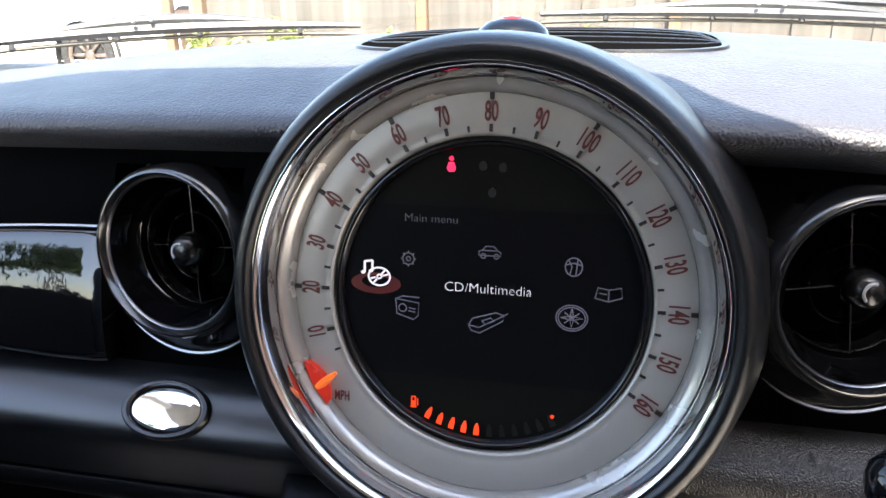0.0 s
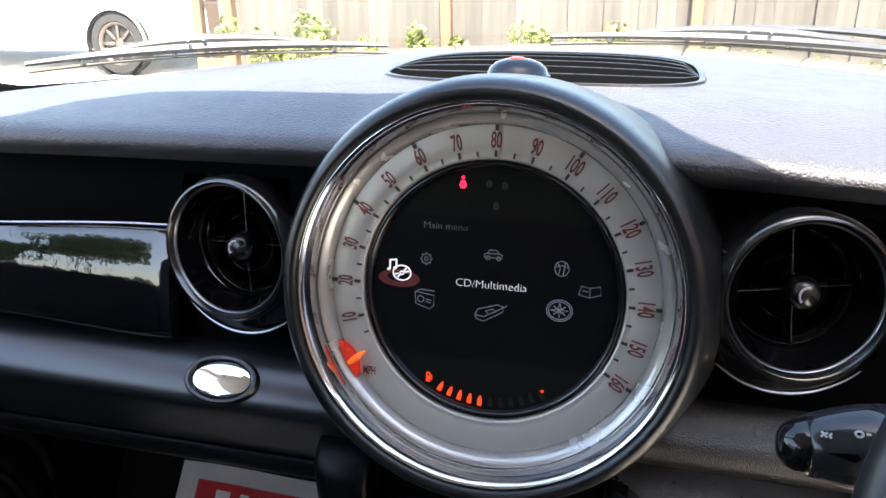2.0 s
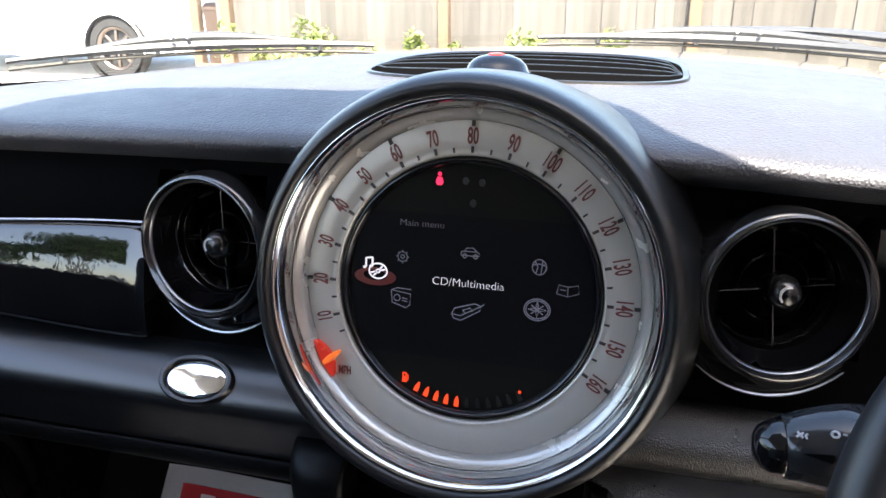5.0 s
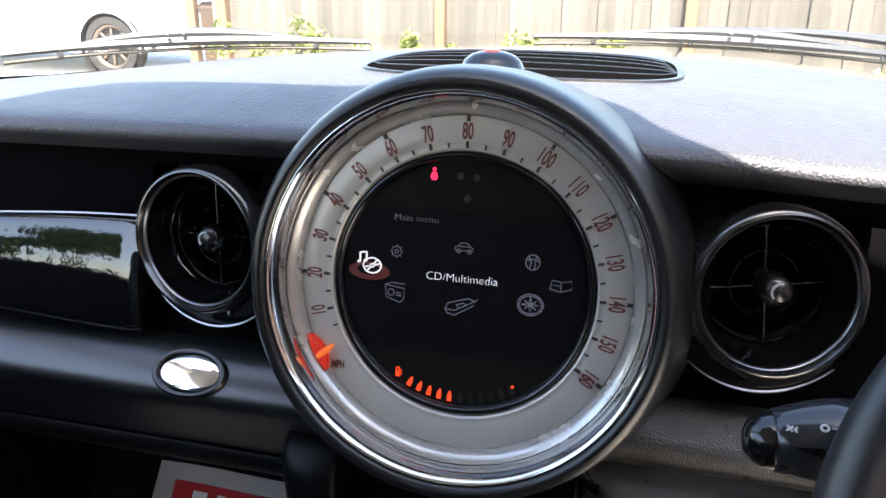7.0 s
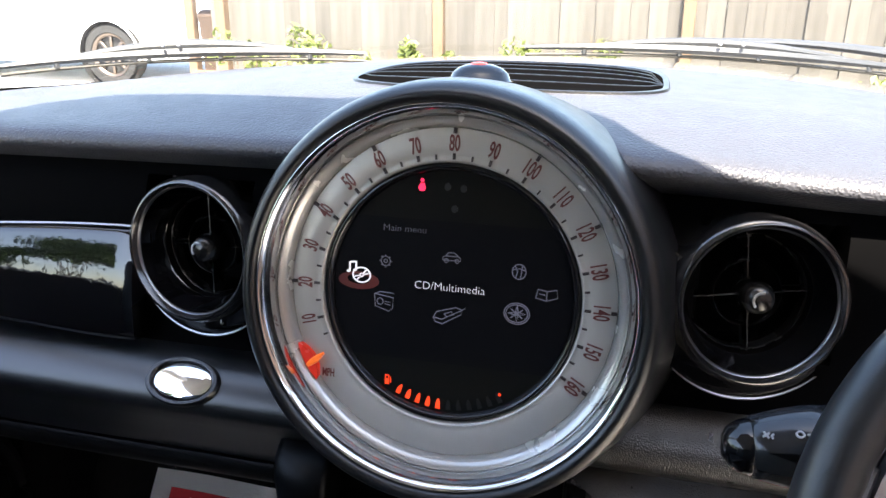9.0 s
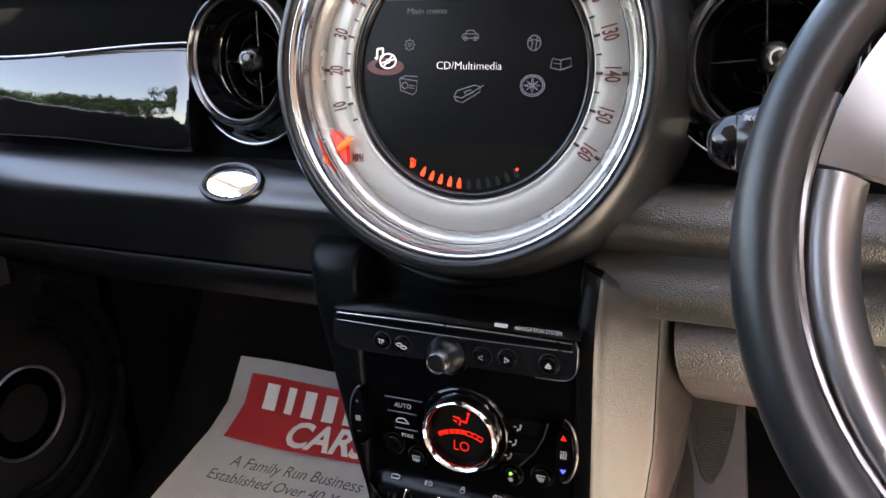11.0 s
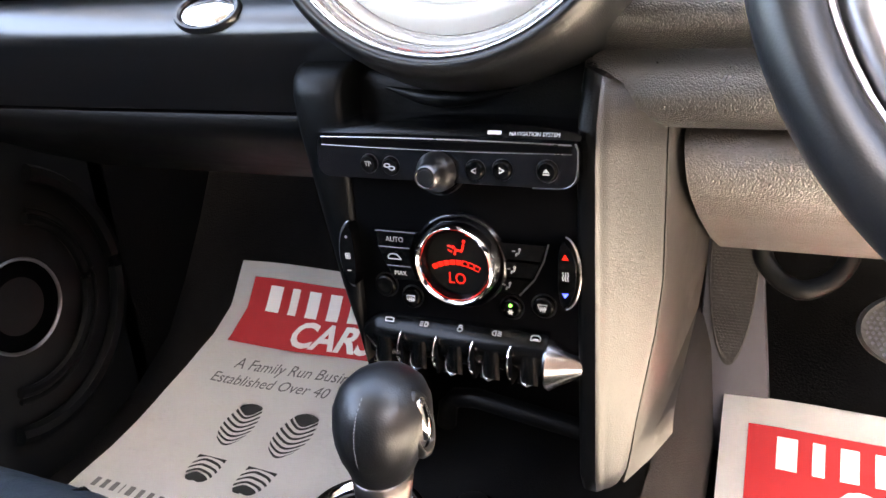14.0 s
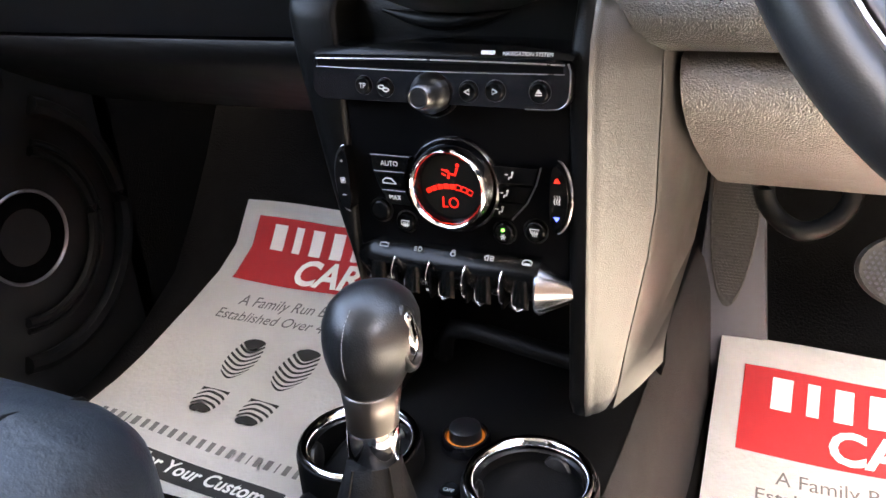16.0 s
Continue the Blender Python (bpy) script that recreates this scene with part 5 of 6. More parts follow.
        k = m @ Matrix.Translation((0, 0, 0.0086))
        if s < 0:
            mark("plus", [("p", rounded(-0.0012, 0.0150, 0.0012, 0.0156, 0.0002, 1)), ("p", rounded(-0.0003, 0.0141, 0.0003, 0.0165, 0.0002, 1))], k, b, M["print_white"])
            mark("fan", [("o", (-0.0010, 0.0012, 0.0011, 0.0008)), ("o", (0.0010, -0.0010, 0.0011, 0.0008)), ("o", (0.0010, 0.0012, 0.0008, 0.0010)), ("o", (-0.0010, -0.0010, 0.0008, 0.0010))], k, b, M["print_white"])
            mark("minus", [("p", rounded(-0.0016, -0.0120, 0.0016, -0.0113, 0.0002, 1))], k, b, M["print_white"])
        else:
            mark("up", [("p", [(-0.0026, 0.0120), (0.0020, 0.0120), (-0.0003, 0.0160)])], k, b, M["lcdred"])
            mark("heat", [("l", [(x, 0.0030), (x + 0.0006, 0.0008), (x - 0.0002, -0.0010), (x + 0.0004, -0.0032)]) for x in (-0.0020, -0.0003, 0.0014)], k, b, M["print_white"])
            mark("down", [("p", [(-0.0026, -0.0125), (0.0020, -0.0125), (-0.0003, -0.0160)])], k, b, M["ledblue"])


climate()


def toggles():
    t = thing("toggle_bar", (0, FY, 0.345), "gloss black switch bar with a bright cone end and printed symbols", "switch bar")
    m = Matrix.Translation((0.0, FY + 0.008, 0.3625)) @ Matrix.Rotation(radians(90), 4, "Y")
    bm = bmesh.new()
    lathe(bm, [(0.0, -0.088), (0.006, -0.0875), (0.0165, -0.073), (0.0185, -0.068), (0.0185, 0.068), (0.0, 0.068)], m, 40)
    bar = part("bar", bm, M["switch"], t, smooth=40)
    bm = bmesh.new()
    lathe(bm, [(0.0, 0.066), (0.0200, 0.066), (0.0208, 0.068), (0.0070, 0.0915), (0.0055, 0.0925), (0.0, 0.0925)], Matrix.Translation((0, -0.003, -0.007)) @ m, 40)
    part("cone_end", bm, M["conemetal"], t, "bright satin metal cone end", smooth=40)
    sym = [[("l", [(-0.003, -0.0012), (-0.003, 0.0012), (0.0005, 0.0016), (0.003, 0.0010), (0.003, -0.0012), (-0.003, -0.0012)])],
           [("l", [(0.0005, 0.0016), (0.0005, -0.0016), (0.0022, -0.0012), (0.0028, 0), (0.0022, 0.0012), (0.0005, 0.0016)])] + [("l", [(-0.0028, z), (-0.0008, z)]) for z in (-0.0012, 0, 0.0012)],
           [("o", (0, -0.0004, 0.0016, 0.0014)), ("l", [(-0.0010, 0.0008), (-0.0009, 0.0022), (0.0009, 0.0022), (0.0010, 0.0008)])],
           [("l", [(-0.0008, 0.0018), (-0.0008, -0.0018), (-0.0026, -0.0012), (-0.0032, 0), (-0.0026, 0.0012), (-0.0008, 0.0018)])] + [("l", [(0.0004, z), (0.0030, z - 0.0004)]) for z in (-0.0010, 0.0002, 0.0014)],
           [("l", [(-0.003, -0.0014), (-0.003, 0.0010), (-0.0016, 0.0020), (0.0014, 0.0020), (0.003, 0.0008), (0.003, -0.0014), (-0.003, -0.0014)]), ("p", rounded(-0.0018, -0.0010, 0.0020, -0.0002, 0.0002, 1))]]
    for i in range(5):
        x = -0.0610 + 0.0292 * i
        mark("symbol", sym[i], facing((x + 0.0035, FY - 0.0045, 0.3785), 45) @ Matrix.Scale(1.15, 4), bar, M["print_white"])
        s = thing("toggle_switch", (x, FY, 0.350), "gloss black toggle switch between bright guards", "switch", group="toggle switches in the bar")
        bm = bmesh.new()
        rings = []
        for k in range(9):
            f = k / 8
            a = radians(15 + 60 * f)
            w = 0.0062 + 0.0016 * f
            c = Vector((x, FY - 0.0085 - 0.0075 * math.sin(a) * f ** 0.7, 0.3650 - 0.0185 * f))
            th = 0.004 * (1 - 0.45 * f)
            rings.append([c + Vector((w * math.cos(b), -th * math.sin(b), 0.002 * math.sin(b))) for b in [2 * math.pi * q / 12 for q in range(12)]])
        loft(bm, rings)
        part("paddle", bm, M["switch"], s, smooth=60)
        bm = bmesh.new()
        tube(bm, [(x - 0.0056, FY - 0.0140, 0.3560), (x - 0.0050, FY - 0.0158, 0.3510), (x - 0.0034, FY - 0.0172, 0.3478), (x, FY - 0.0178, 0.3464), (x + 0.0034, FY - 0.0172, 0.3478)], [0.0003, 0.0007, 0.0011, 0.0013, 0.0006], 8)
        part("tip", bm, M["chrome"], s, "bright curved tip")
        if i < 4:
            bm = bmesh.new()
            gx = x + 0.0146
            pts = [(gx, FY - 0.004 - 0.0135 * math.sin(radians(a)), 0.358 + 0.0145 * math.cos(radians(a))) for a in range(20, 171, 15)]
            tube(bm, pts, 0.0008, 8)
            g = part("guard", bm, M["chrome"], s, "bright guard loop")
            # web coloured near-black to paint the shade between switches
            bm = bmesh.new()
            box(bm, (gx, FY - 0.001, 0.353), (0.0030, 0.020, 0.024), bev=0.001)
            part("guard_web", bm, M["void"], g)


toggles()


# ---- tunnel things ----
def gear():
    t = thing("gear_selector", (0, 0.212, 0.185), "black leather automatic gear selector with chrome collar and stitched boot", "gear lever")

    def ax(z):
        return 0.2075 + (z - 0.285) * 0.12

    def rings(rows, n=28):
        out = []
        for z, rx, ry, off in rows:
            out.append([(0.002 + rx * math.cos(2 * math.pi * i / n), ax(z) + off + ry * math.sin(2 * math.pi * i / n), z) for i in range(n)])
        return out
    bm = bmesh.new()
    loft(bm, rings([(0.3490, 0.0186, 0.0200, 0.000), (0.3505, 0.0196, 0.0212, 0.000), (0.357, 0.0226, 0.0244, 0.001), (0.364, 0.0260, 0.0281, 0.001), (0.372, 0.0288, 0.0312, 0.002), (0.382, 0.0303, 0.0330, 0.003), (0.392, 0.0298, 0.0322, 0.003), (0.401, 0.0262, 0.0285, 0.003), (0.4075, 0.0198, 0.0215, 0.003), (0.4118, 0.0105, 0.0115, 0.003), (0.4135, 0.001, 0.001, 0.003)]))
    knob = part("knob", bm, M["leather"], t, "leather covered knob", smooth=70)
    # stitched seam down the near face
    def surf(z, ang):
        tab = [(0.3505, 0.0196, 0.0212), (0.357, 0.0226, 0.0244), (0.364, 0.0260, 0.0281), (0.372, 0.0288, 0.0312), (0.382, 0.0303, 0.0330), (0.392, 0.0298, 0.0322), (0.401, 0.0262, 0.0285), (0.4075, 0.0198, 0.0215), (0.4118, 0.0105, 0.0115)]
        for a, b in zip(tab, tab[1:]):
            if a[0] <= z <= b[0]:
                f = (z - a[0]) / (b[0] - a[0])
                return Vector((0.002 + (a[1] + (b[1] - a[1]) * f + 0.0003) * math.cos(ang), ax(z) + 0.002 + (a[2] + (b[2] - a[2]) * f + 0.0003) * math.sin(ang), z))
    bm = bmesh.new()
    zs = [0.351 + 0.0570 * i / 30 for i in range(31)]
    for i in range(30):
        tube(bm, [surf(zs[i] + 0.0003, radians(-92)), surf(zs[i] + 0.0015, radians(-92))], 0.00032, 5)
    for i in range(9):
        tube(bm, [surf(0.4092 - 0.0009 * i, radians(60 - 2 * i)), surf(0.4086 - 0.0009 * i, radians(59 - 2 * i))], 0.00032, 5)
    part("stitching", bm, M["stitch"], knob, "grey stitched seam")
    bm = bmesh.new()
    vs = lathe(bm, [(0.0, 0.0030), (0.006, 0.0026), (0.0095, 0.0012), (0.011, -0.003)], None, 28)
    bmesh.ops.transform(bm, matrix=pose(0.0300, ax(0.385) + 0.002, 0.387, 0, 80, -8) @ Matrix.Diagonal((1.45, 0.62, 1, 1)), verts=vs)
    part("release_button", bm, M["chrome"], knob, "chrome release button", smooth=60)
    bm = bmesh.new()
    vs = lathe(bm, [(0.0105, 0.0), (0.0125, 0.0020), (0.0150, 0.0010), (0.0165, -0.003), (0.0165, -0.006)], None, 28)
    bmesh.ops.transform(bm, matrix=pose(0.0290, ax(0.385) + 0.002, 0.383, 0, 82, -8) @ Matrix.Diagonal((1.4, 0.72, 1, 1)), verts=vs)
    part("button_rim", bm, M["pod"], knob, smooth=60)
    bm = bmesh.new()
    loft(bm, rings([(0.3215, 0.0166, 0.0172, 0), (0.333, 0.0174, 0.0182, 0), (0.3475, 0.0192, 0.0205, 0), (0.3488, 0.0180, 0.0192, 0)]))
    part("neck", bm, M["neck"], t, "satin bronze-grey metal neck", smooth=60)
    bm = bmesh.new()
    loft(bm, rings([(0.2975, 0.0165, 0.0165, 0), (0.299, 0.0176, 0.0176, 0), (0.3200, 0.0172, 0.0172, 0), (0.3218, 0.0164, 0.0164, 0)]))
    part("collar", bm, M["chrome"], t, "polished chrome collar", smooth=60)
    bm = bmesh.new()
    out = []
    for k in range(10):
        f = k / 9
        z = 0.2985 - 0.1105 * f
        r = 0.0165 + 0.034 * f ** 1.15
        out.append([((r + 0.0025 * math.sin(8 * a + 5 * f) * f + 0.002 * math.sin(3 * a)) * math.cos(a) * (1 - 0.05 * f), ax(z) - 0.006 * f + (r * 1.18 + 0.0025 * math.sin(8 * a + 5 * f) * f) * math.sin(a), z) for a in [2 * math.pi * i / 48 for i in range(48)]])
    loft(bm, out)
    boot = part("boot", bm, M["boot"], t, "creased leather boot", smooth=70)
    bm = bmesh.new()
    for ang in (-100, -20):
        pts = []
        for k in range(10):
            f = k / 9
            z = 0.2985 - 0.1105 * f
            r = 0.0170 + 0.0355 * f ** 1.15
            a = radians(ang)
            pts.append((r * math.cos(a) * (1 - 0.05 * f), ax(z) - 0.006 * f + r * 1.18 * math.sin(a), z))
        tube(bm, pts, 0.0009, 6)
    part("boot_seam", bm, M["soft"], boot)


gear()


def cup(x, y):
    t = thing("cup_holder", (x, y, 0.18), "round cup holder with a polished chrome rim", "cup holder", group="cup holders on the tunnel")
    bm = bmesh.new()
    lathe(bm, [(0.0545, -0.07), (0.0545, -0.006), (0.0530, 0.0), (0.0500, 0.001), (0.0440, -0.003), (0.0425, -0.06), (0.0, -0.062)], pose(x, y, 0.204), 56)
    part("cup", bm, M["soft"], t, smooth=50)
    bm = bmesh.new()
    lathe(bm, [(0.0420, -0.0080), (0.0428, -0.0030), (0.0445, 0.0010), (0.0470, 0.0036), (0.0498, 0.0036), (0.0520, 0.0006)], pose(x, y, 0.204), 72)
    part("rim", bm, M["chrome"], t, "polished chrome rim", smooth=60)
    for a in (60, 180, 300):
        bm = bmesh.new()
        vs = lathe(bm, [(0.0, 0.0040), (0.008, 0.0036), (0.0125, 0.0018), (0.0145, -0.002)], None, 24)
        bmesh.ops.transform(bm, matrix=pose(x, y, 0.204, 0, 0, a + 15) @ pose(0.0405, 0, -0.022, 0, -84, 0), verts=vs)
        part("grip", bm, M["pod"], t, "round sprung grip")


cup(-0.085, 0.322)
cup(0.0655, 0.326)


def lighter():
    t = thing("power_socket", (-0.006, 0.366, 0.19), "black power socket lid with an orange lit ring", "power socket")
    m = pose(-0.006, 0.366, 0.196)
    bm = bmesh.new()
    lathe(bm, [(0.0165, 0.0), (0.0180, 0.003), (0.0205, 0.003), (0.0220, 0.0), (0.0220, -0.008)], m, 36)
    part("collar", bm, M["gloss"], t, smooth=60)
    bm = bmesh.new()
    lathe(bm, [(0.0146, 0.0012), (0.0165, 0.0012), (0.0165, -0.001), (0.0146, -0.001)], m, 36, close=True)
    part("lit_ring", bm, mat("amber_ring", (0.35, 0.10, 0.01), 0.4, emit=0.02), t, "amber lit ring")
    bm = bmesh.new()
    lathe(bm, [(0.0, 0.0125), (0.0110, 0.012), (0.0136, 0.0105), (0.0142, 0.004), (0.0146, 0.0), (0.0146, -0.004)], m, 36)
    part("lid", bm, M["pod"], t, smooth=50)


lighter()


# ---- paper mats ----
def paper_mat(prof, left, W, at, label, skew=0.0, dv=0.0):
    t = thing("paper_floor_mat", at, label, "paper mat", group="paper mats in the footwells")
    acc = [0]
    for a, b in zip(prof, prof[1:]):
        acc.append(acc[-1] + math.hypot(b[0] - a[0], b[1] - a[1]))
    L = acc[-1]

    def P(u, v, h=0.0):
        v = min(max(v, 0), L)
        for i in range(len(prof) - 1):
            if v <= acc[i + 1] + 1e-9:
                f = (v - acc[i]) / (acc[i + 1] - acc[i])
                a, b = prof[i], prof[i + 1]
                y, z = a[0] + (b[0] - a[0]) * f, a[1] + (b[1] - a[1]) * f
                dy, dz = b[0] - a[0], b[1] - a[1]
                n = math.hypot(dy, dz)
                ny, nz = dz / n, -dy / n
                g, k = left[i], left[i + 1]
                x = g + (k - g) * f + u
                wav = 0.0018 * math.sin(9 * u / W + 14 * v) + 0.0012 * math.sin(31 * v + 3)
                return Vector((x, y + ny * h, z + nz * h + wav))

    def grid(u0, v0, u1, v1, h, nu=10, nv=24, tip=0.0):
        bm = bmesh.new()
        vs = [[bm.verts.new(P(u0 + (u1 - u0) * i / nu, v0 + (v1 - v0) * j / nv + tip * (i / nu - 0.5) * (u1 - u0), h)) for j in range(nv + 1)] for i in range(nu + 1)]
        for i in range(nu):
            for j in range(nv):
                bm.faces.new((vs[i][j], vs[i + 1][j], vs[i + 1][j + 1], vs[i][j + 1]))
        return bm

    def lean(v):
        return skew * smooth(0.33, 0.38, v)

    def sheet(u0, v0, u1, v1, h, nu=10, nv=24):
        bm = grid(u0, v0, u1, v1, h, nu, nv)
        bmesh.ops.solidify(bm, geom=bm.faces[:], thickness=0.0006)
        return bm
    part("sheet", sheet(0, 0, W, L, 0.0, 16, 60), M["paper"], t, "white paper sheet, slightly creased", smooth=80)
    part("red_panel", grid(0.030, 0.023 + dv, W - 0.030, 0.123 + dv * 1.5, 0.0012), M["redprint"], t, "red printed panel", smooth=0)

    def lettering(name, text, size, u, v, material, squash=1.0, bold=0.0, h=0.0018, slant=0.0):
        bm = words(text, size, Matrix.Identity(4), squash, 0.0, bold)
        for q in bm.verts:
            q.co = P(u + q.co.x + slant * q.co.y, v - q.co.y + lean(v) * q.co.x, h)
        part(name, bm, material, t, smooth=0)

    def bars(name, widths, u, v, height, gap, material, h=0.0018):
        total = sum(widths) + gap * (len(widths) - 1)
        x = u - total / 2
        for w in widths:
            bm = bmesh.new()
            vs = [[bm.verts.new(P(x + w * i / 2, v - height / 2 + height * j / 4 + lean(v) * (x + w * i / 2 - u), h)) for j in range(5)] for i in range(3)]
            for i in range(2):
                for j in range(4):
                    bm.faces.new((vs[i][j], vs[i + 1][j], vs[i + 1][j + 1], vs[i][j + 1]))
            x += w + gap
            part(name, bm, material, t, smooth=0)
    c = W / 2
    bars("name_bar", [0.022, 0.013, 0.019, 0.019, 0.019, 0.018, 0.019, 0.019], c, 0.0525 + dv, 0.038, 0.0155, M["paper"])
    lettering("trade_word", "CARS", 0.053, c, 0.0985 + dv * 1.5, M["paper"], 1.03, 0.0016)
    lettering("slogan", "A Family Run Business", 0.0235, c - 0.010, 0.1540 + dv, M["greyprint"], 1.0)
    lettering("slogan", "Established Over 40 Years", 0.0235, c - 0.011, 0.1795 + dv, M["greyprint"], 1.0)
    if L > 0.40:
        bars("address_bar", [0.008, 0.008, 0.008, 0.002, 0.009] + [0.007] * 11 + [0.002, 0.007, 0.008, 0.002, 0.007, 0.006], c, 0.3905, 0.015, 0.0082, M["greyprint"])
        part("black_panel", grid(0.030, 0.420, W - 0.030, min(L, 0.454), 0.0012, tip=skew), M["blackprint"], t, "black printed panel", smooth=0)
        lettering("closing_line", "For Your Custom", 0.026, c + 0.045, 0.4375, M["paper"], 1.0, 0.0006, slant=0.2)

    # printed shoe soles in wavy stripes
    def sole(u, v0, v1, half, turn, heel):
        bm = bmesh.new()
        n = 5 if heel else 9
        for k in range(n):
            f0, f1 = k / n, (k + 0.44) / n
            if (k == 0 and not heel):
                f1 = 0.19
            if heel and k == n - 1:
                f0, f1 = 0.76, 1.0
            def edge(f, s):
                if heel:
                    w = half * math.sqrt(max(0.02, 1 - max(0, (f - 0.35) / 0.66) ** 2))
                else:
                    w = half * math.sqrt(max(0.02, 1 - max(0, (0.62 - f) / 0.63) ** 2)) * (1 - 0.42 * max(0, (f - 0.6) / 0.4) ** 2)
                wv = (0.0010 * math.sin(4.2 * s + 0.6) + (-0.009 if heel else 0.011) * (0.5 - s * s)) * min(1, f / 0.15, (1.02 - f) / 0.12 if heel else 1)
                v = v0 + (v1 - v0) * f + wv
                return u + s * w + (v - v0) * turn, v
            rows = []
            for q in range(5):
                f = f0 + (f1 - f0) * q / 4
                rows.append([bm.verts.new(P(*edge(f, -1 + i / 6), 0.0018)) for i in range(13)])
            for a, b in zip(rows, rows[1:]):
                for i in range(12):
                    bm.faces.new((a[i], a[i + 1], b[i + 1], b[i]))
        part("sole_print", bm, M["blackprint"], t, smooth=0)
    for u, tn in ((c - 0.038, 0.06), (c + 0.050, -0.06)):
        sole(u, 0.212, 0.280, 0.0245, tn, False)
        sole(u + tn * 0.1, 0.303, 0.346, 0.0212, tn, True)


paper_mat([(0.760, 0.214), (0.745, 0.196), (0.716, 0.160), (0.686, 0.124), (0.640, 0.092), (0.600, 0.075), (0.550, 0.056), (0.500, 0.045), (0.440, 0.040), (0.352, 0.036)],
          [-0.527, -0.527, -0.527, -0.543, -0.563, -0.574, -0.584, -0.587, -0.587, -0.585], 0.38, (-0.39, 0.55, 0.05), "white printed paper floor mat creased over the toe board, passenger side", 0.06)
paper_mat([(0.742, 0.118), (0.728, 0.096), (0.700, 0.072), (0.640, 0.033), (0.600, 0.020), (0.520, 0.014), (0.420, 0.012), (0.330, 0.012)],
          [0.164, 0.164, 0.165, 0.167, 0.169, 0.173, 0.177, 0.18], 0.38, (0.35, 0.55, 0.02), "white printed paper floor mat in the driver's footwell", 0.0, 0.008)


# ---- pedals ----
def pedals():
    t = thing("accelerator_pedal", (0.165, 0.76, 0.0), "grey accelerator pedal with an oval textured rubber pad", "pedal")
    m = pose(0.1665, 0.740, 0.012, 90 - 4, 0, 0)
    bm = bmesh.new()
    o = [(-0.0465, 0.018), (0.0515, 0.018), (0.0480, 0.10), (0.0330, 0.24), (0.0275, 0.36), (-0.0300, 0.36), (-0.0320, 0.24), (-0.0400, 0.12)]
    loft(bm, [[m @ Vector((x, y, w)) for x, y in o] for w in (-0.010, 0.004)] + [[m @ Vector((x * 0.95, 0.18 + (y - 0.18) * 0.99, 0.006)) for x, y in o]])
    plate_ob = part("plate", bm, M["alu"], t, "grey smooth plate")
    bm = bmesh.new()
    cy, ax_, ay = 0.262, 0.0262, 0.116
    po = [(ax_ * math.sin(a) * (1 + 0.10 * math.cos(a)) - 0.001, cy + ay * math.cos(a)) for a in [2 * math.pi * i / 48 for i in range(48)]]
    loft(bm, [[m @ Vector((x * s, cy + (y - cy) * s, w)) for x, y in po] for s, w in ((1.02, 0.005), (1.02, 0.0078), (0.97, 0.0085), (0.94, 0.0072))])
    pad = part("pad", bm, M["rubber"], plate_ob, "oval textured pad")
    bm = bmesh.new()
    for i in range(-7, 8):
        for j in range(-30, 31):
            x, y = i * 0.0038 + (0.0019 if j % 2 else 0), cy + j * 0.0038
            if (x / 0.0235) ** 2 + ((y - cy) / 0.106) ** 2 < 1:
                a = [m @ Vector((x + dx * 0.0014, y + dy * 0.0014, w)) for w in (0.007, 0.0083) for dx, dy in ((-1, 0), (0, -1), (1, 0), (0, 1))]
                v = [bm.verts.new(p) for p in a]
                bm.faces.new(v[4:])
                for q in range(4):
                    bm.faces.new((v[q], v[(q + 1) % 4], v[4 + (q + 1) % 4], v[4 + q]))
    tagged(part("pad_studs", bm, M["rubber"], pad, smooth=0), kind="stuff")
    t = thing("brake_pedal", (0.345, 0.68, 0.22), "oval brake pedal with a studded pad on a dark arm", "pedal")
    m = pose(0.350, 0.675, 0.258, 90 - 25, 0, 0)
    bm = bmesh.new()
    po = ellipse(0, 0, 0.062, 0.040, 40)
    loft(bm, [[m @ Vector((x * s, y * s, w)) for x, y in po] for s, w in ((1, -0.008), (1, 0.003), (0.94, 0.006), (0.90, 0.0045))])
    pad = part("pad", bm, M["rubber"], t)
    bm = bmesh.new()
    for i in range(-12, 13):
        for j in range(-9, 10):
            x, y = i * 0.0055 + (0.00275 if j % 2 else 0), j * 0.005
            if (x / 0.054) ** 2 + (y / 0.034) ** 2 < 1:
                a = [m @ Vector((x + dx * 0.0019, y + dy * 0.0019, w)) for w in (0.0045, 0.0065) for dx, dy in ((-1, 0), (0, -1), (1, 0), (0, 1))]
                v = [bm.verts.new(p) for p in a]
                bm.faces.new(v[4:])
                for q in range(4):
                    bm.faces.new((v[q], v[(q + 1) % 4], v[4 + (q + 1) % 4], v[4 + q]))
    tagged(part("pad_studs", bm, M["alu"], pad, smooth=0), kind="stuff")
    bm = bmesh.new()
    tube(bm, [(0.352, 0.690, 0.262), (0.345, 0.72, 0.34), (0.30, 0.76, 0.42), (0.28, 0.80, 0.52)], 0.012, 8, flat=1.6)
    part("arm", bm, M["soft"], t)
    bm = bmesh.new()
    tube(bm, [(0.237 - 0.044 * math.cos(radians(a)), 0.733 + 0.02 * abs(math.cos(radians(a))), 0.306 - 0.042 * math.sin(radians(a))) for a in range(-10, 171, 12)] + [(0.288, 0.76, 0.36), (0.298, 0.77, 0.42)], 0.011, 10)
    part("bracket", bm, M["lining"], t, "dark curved bracket under the dash")


pedals()


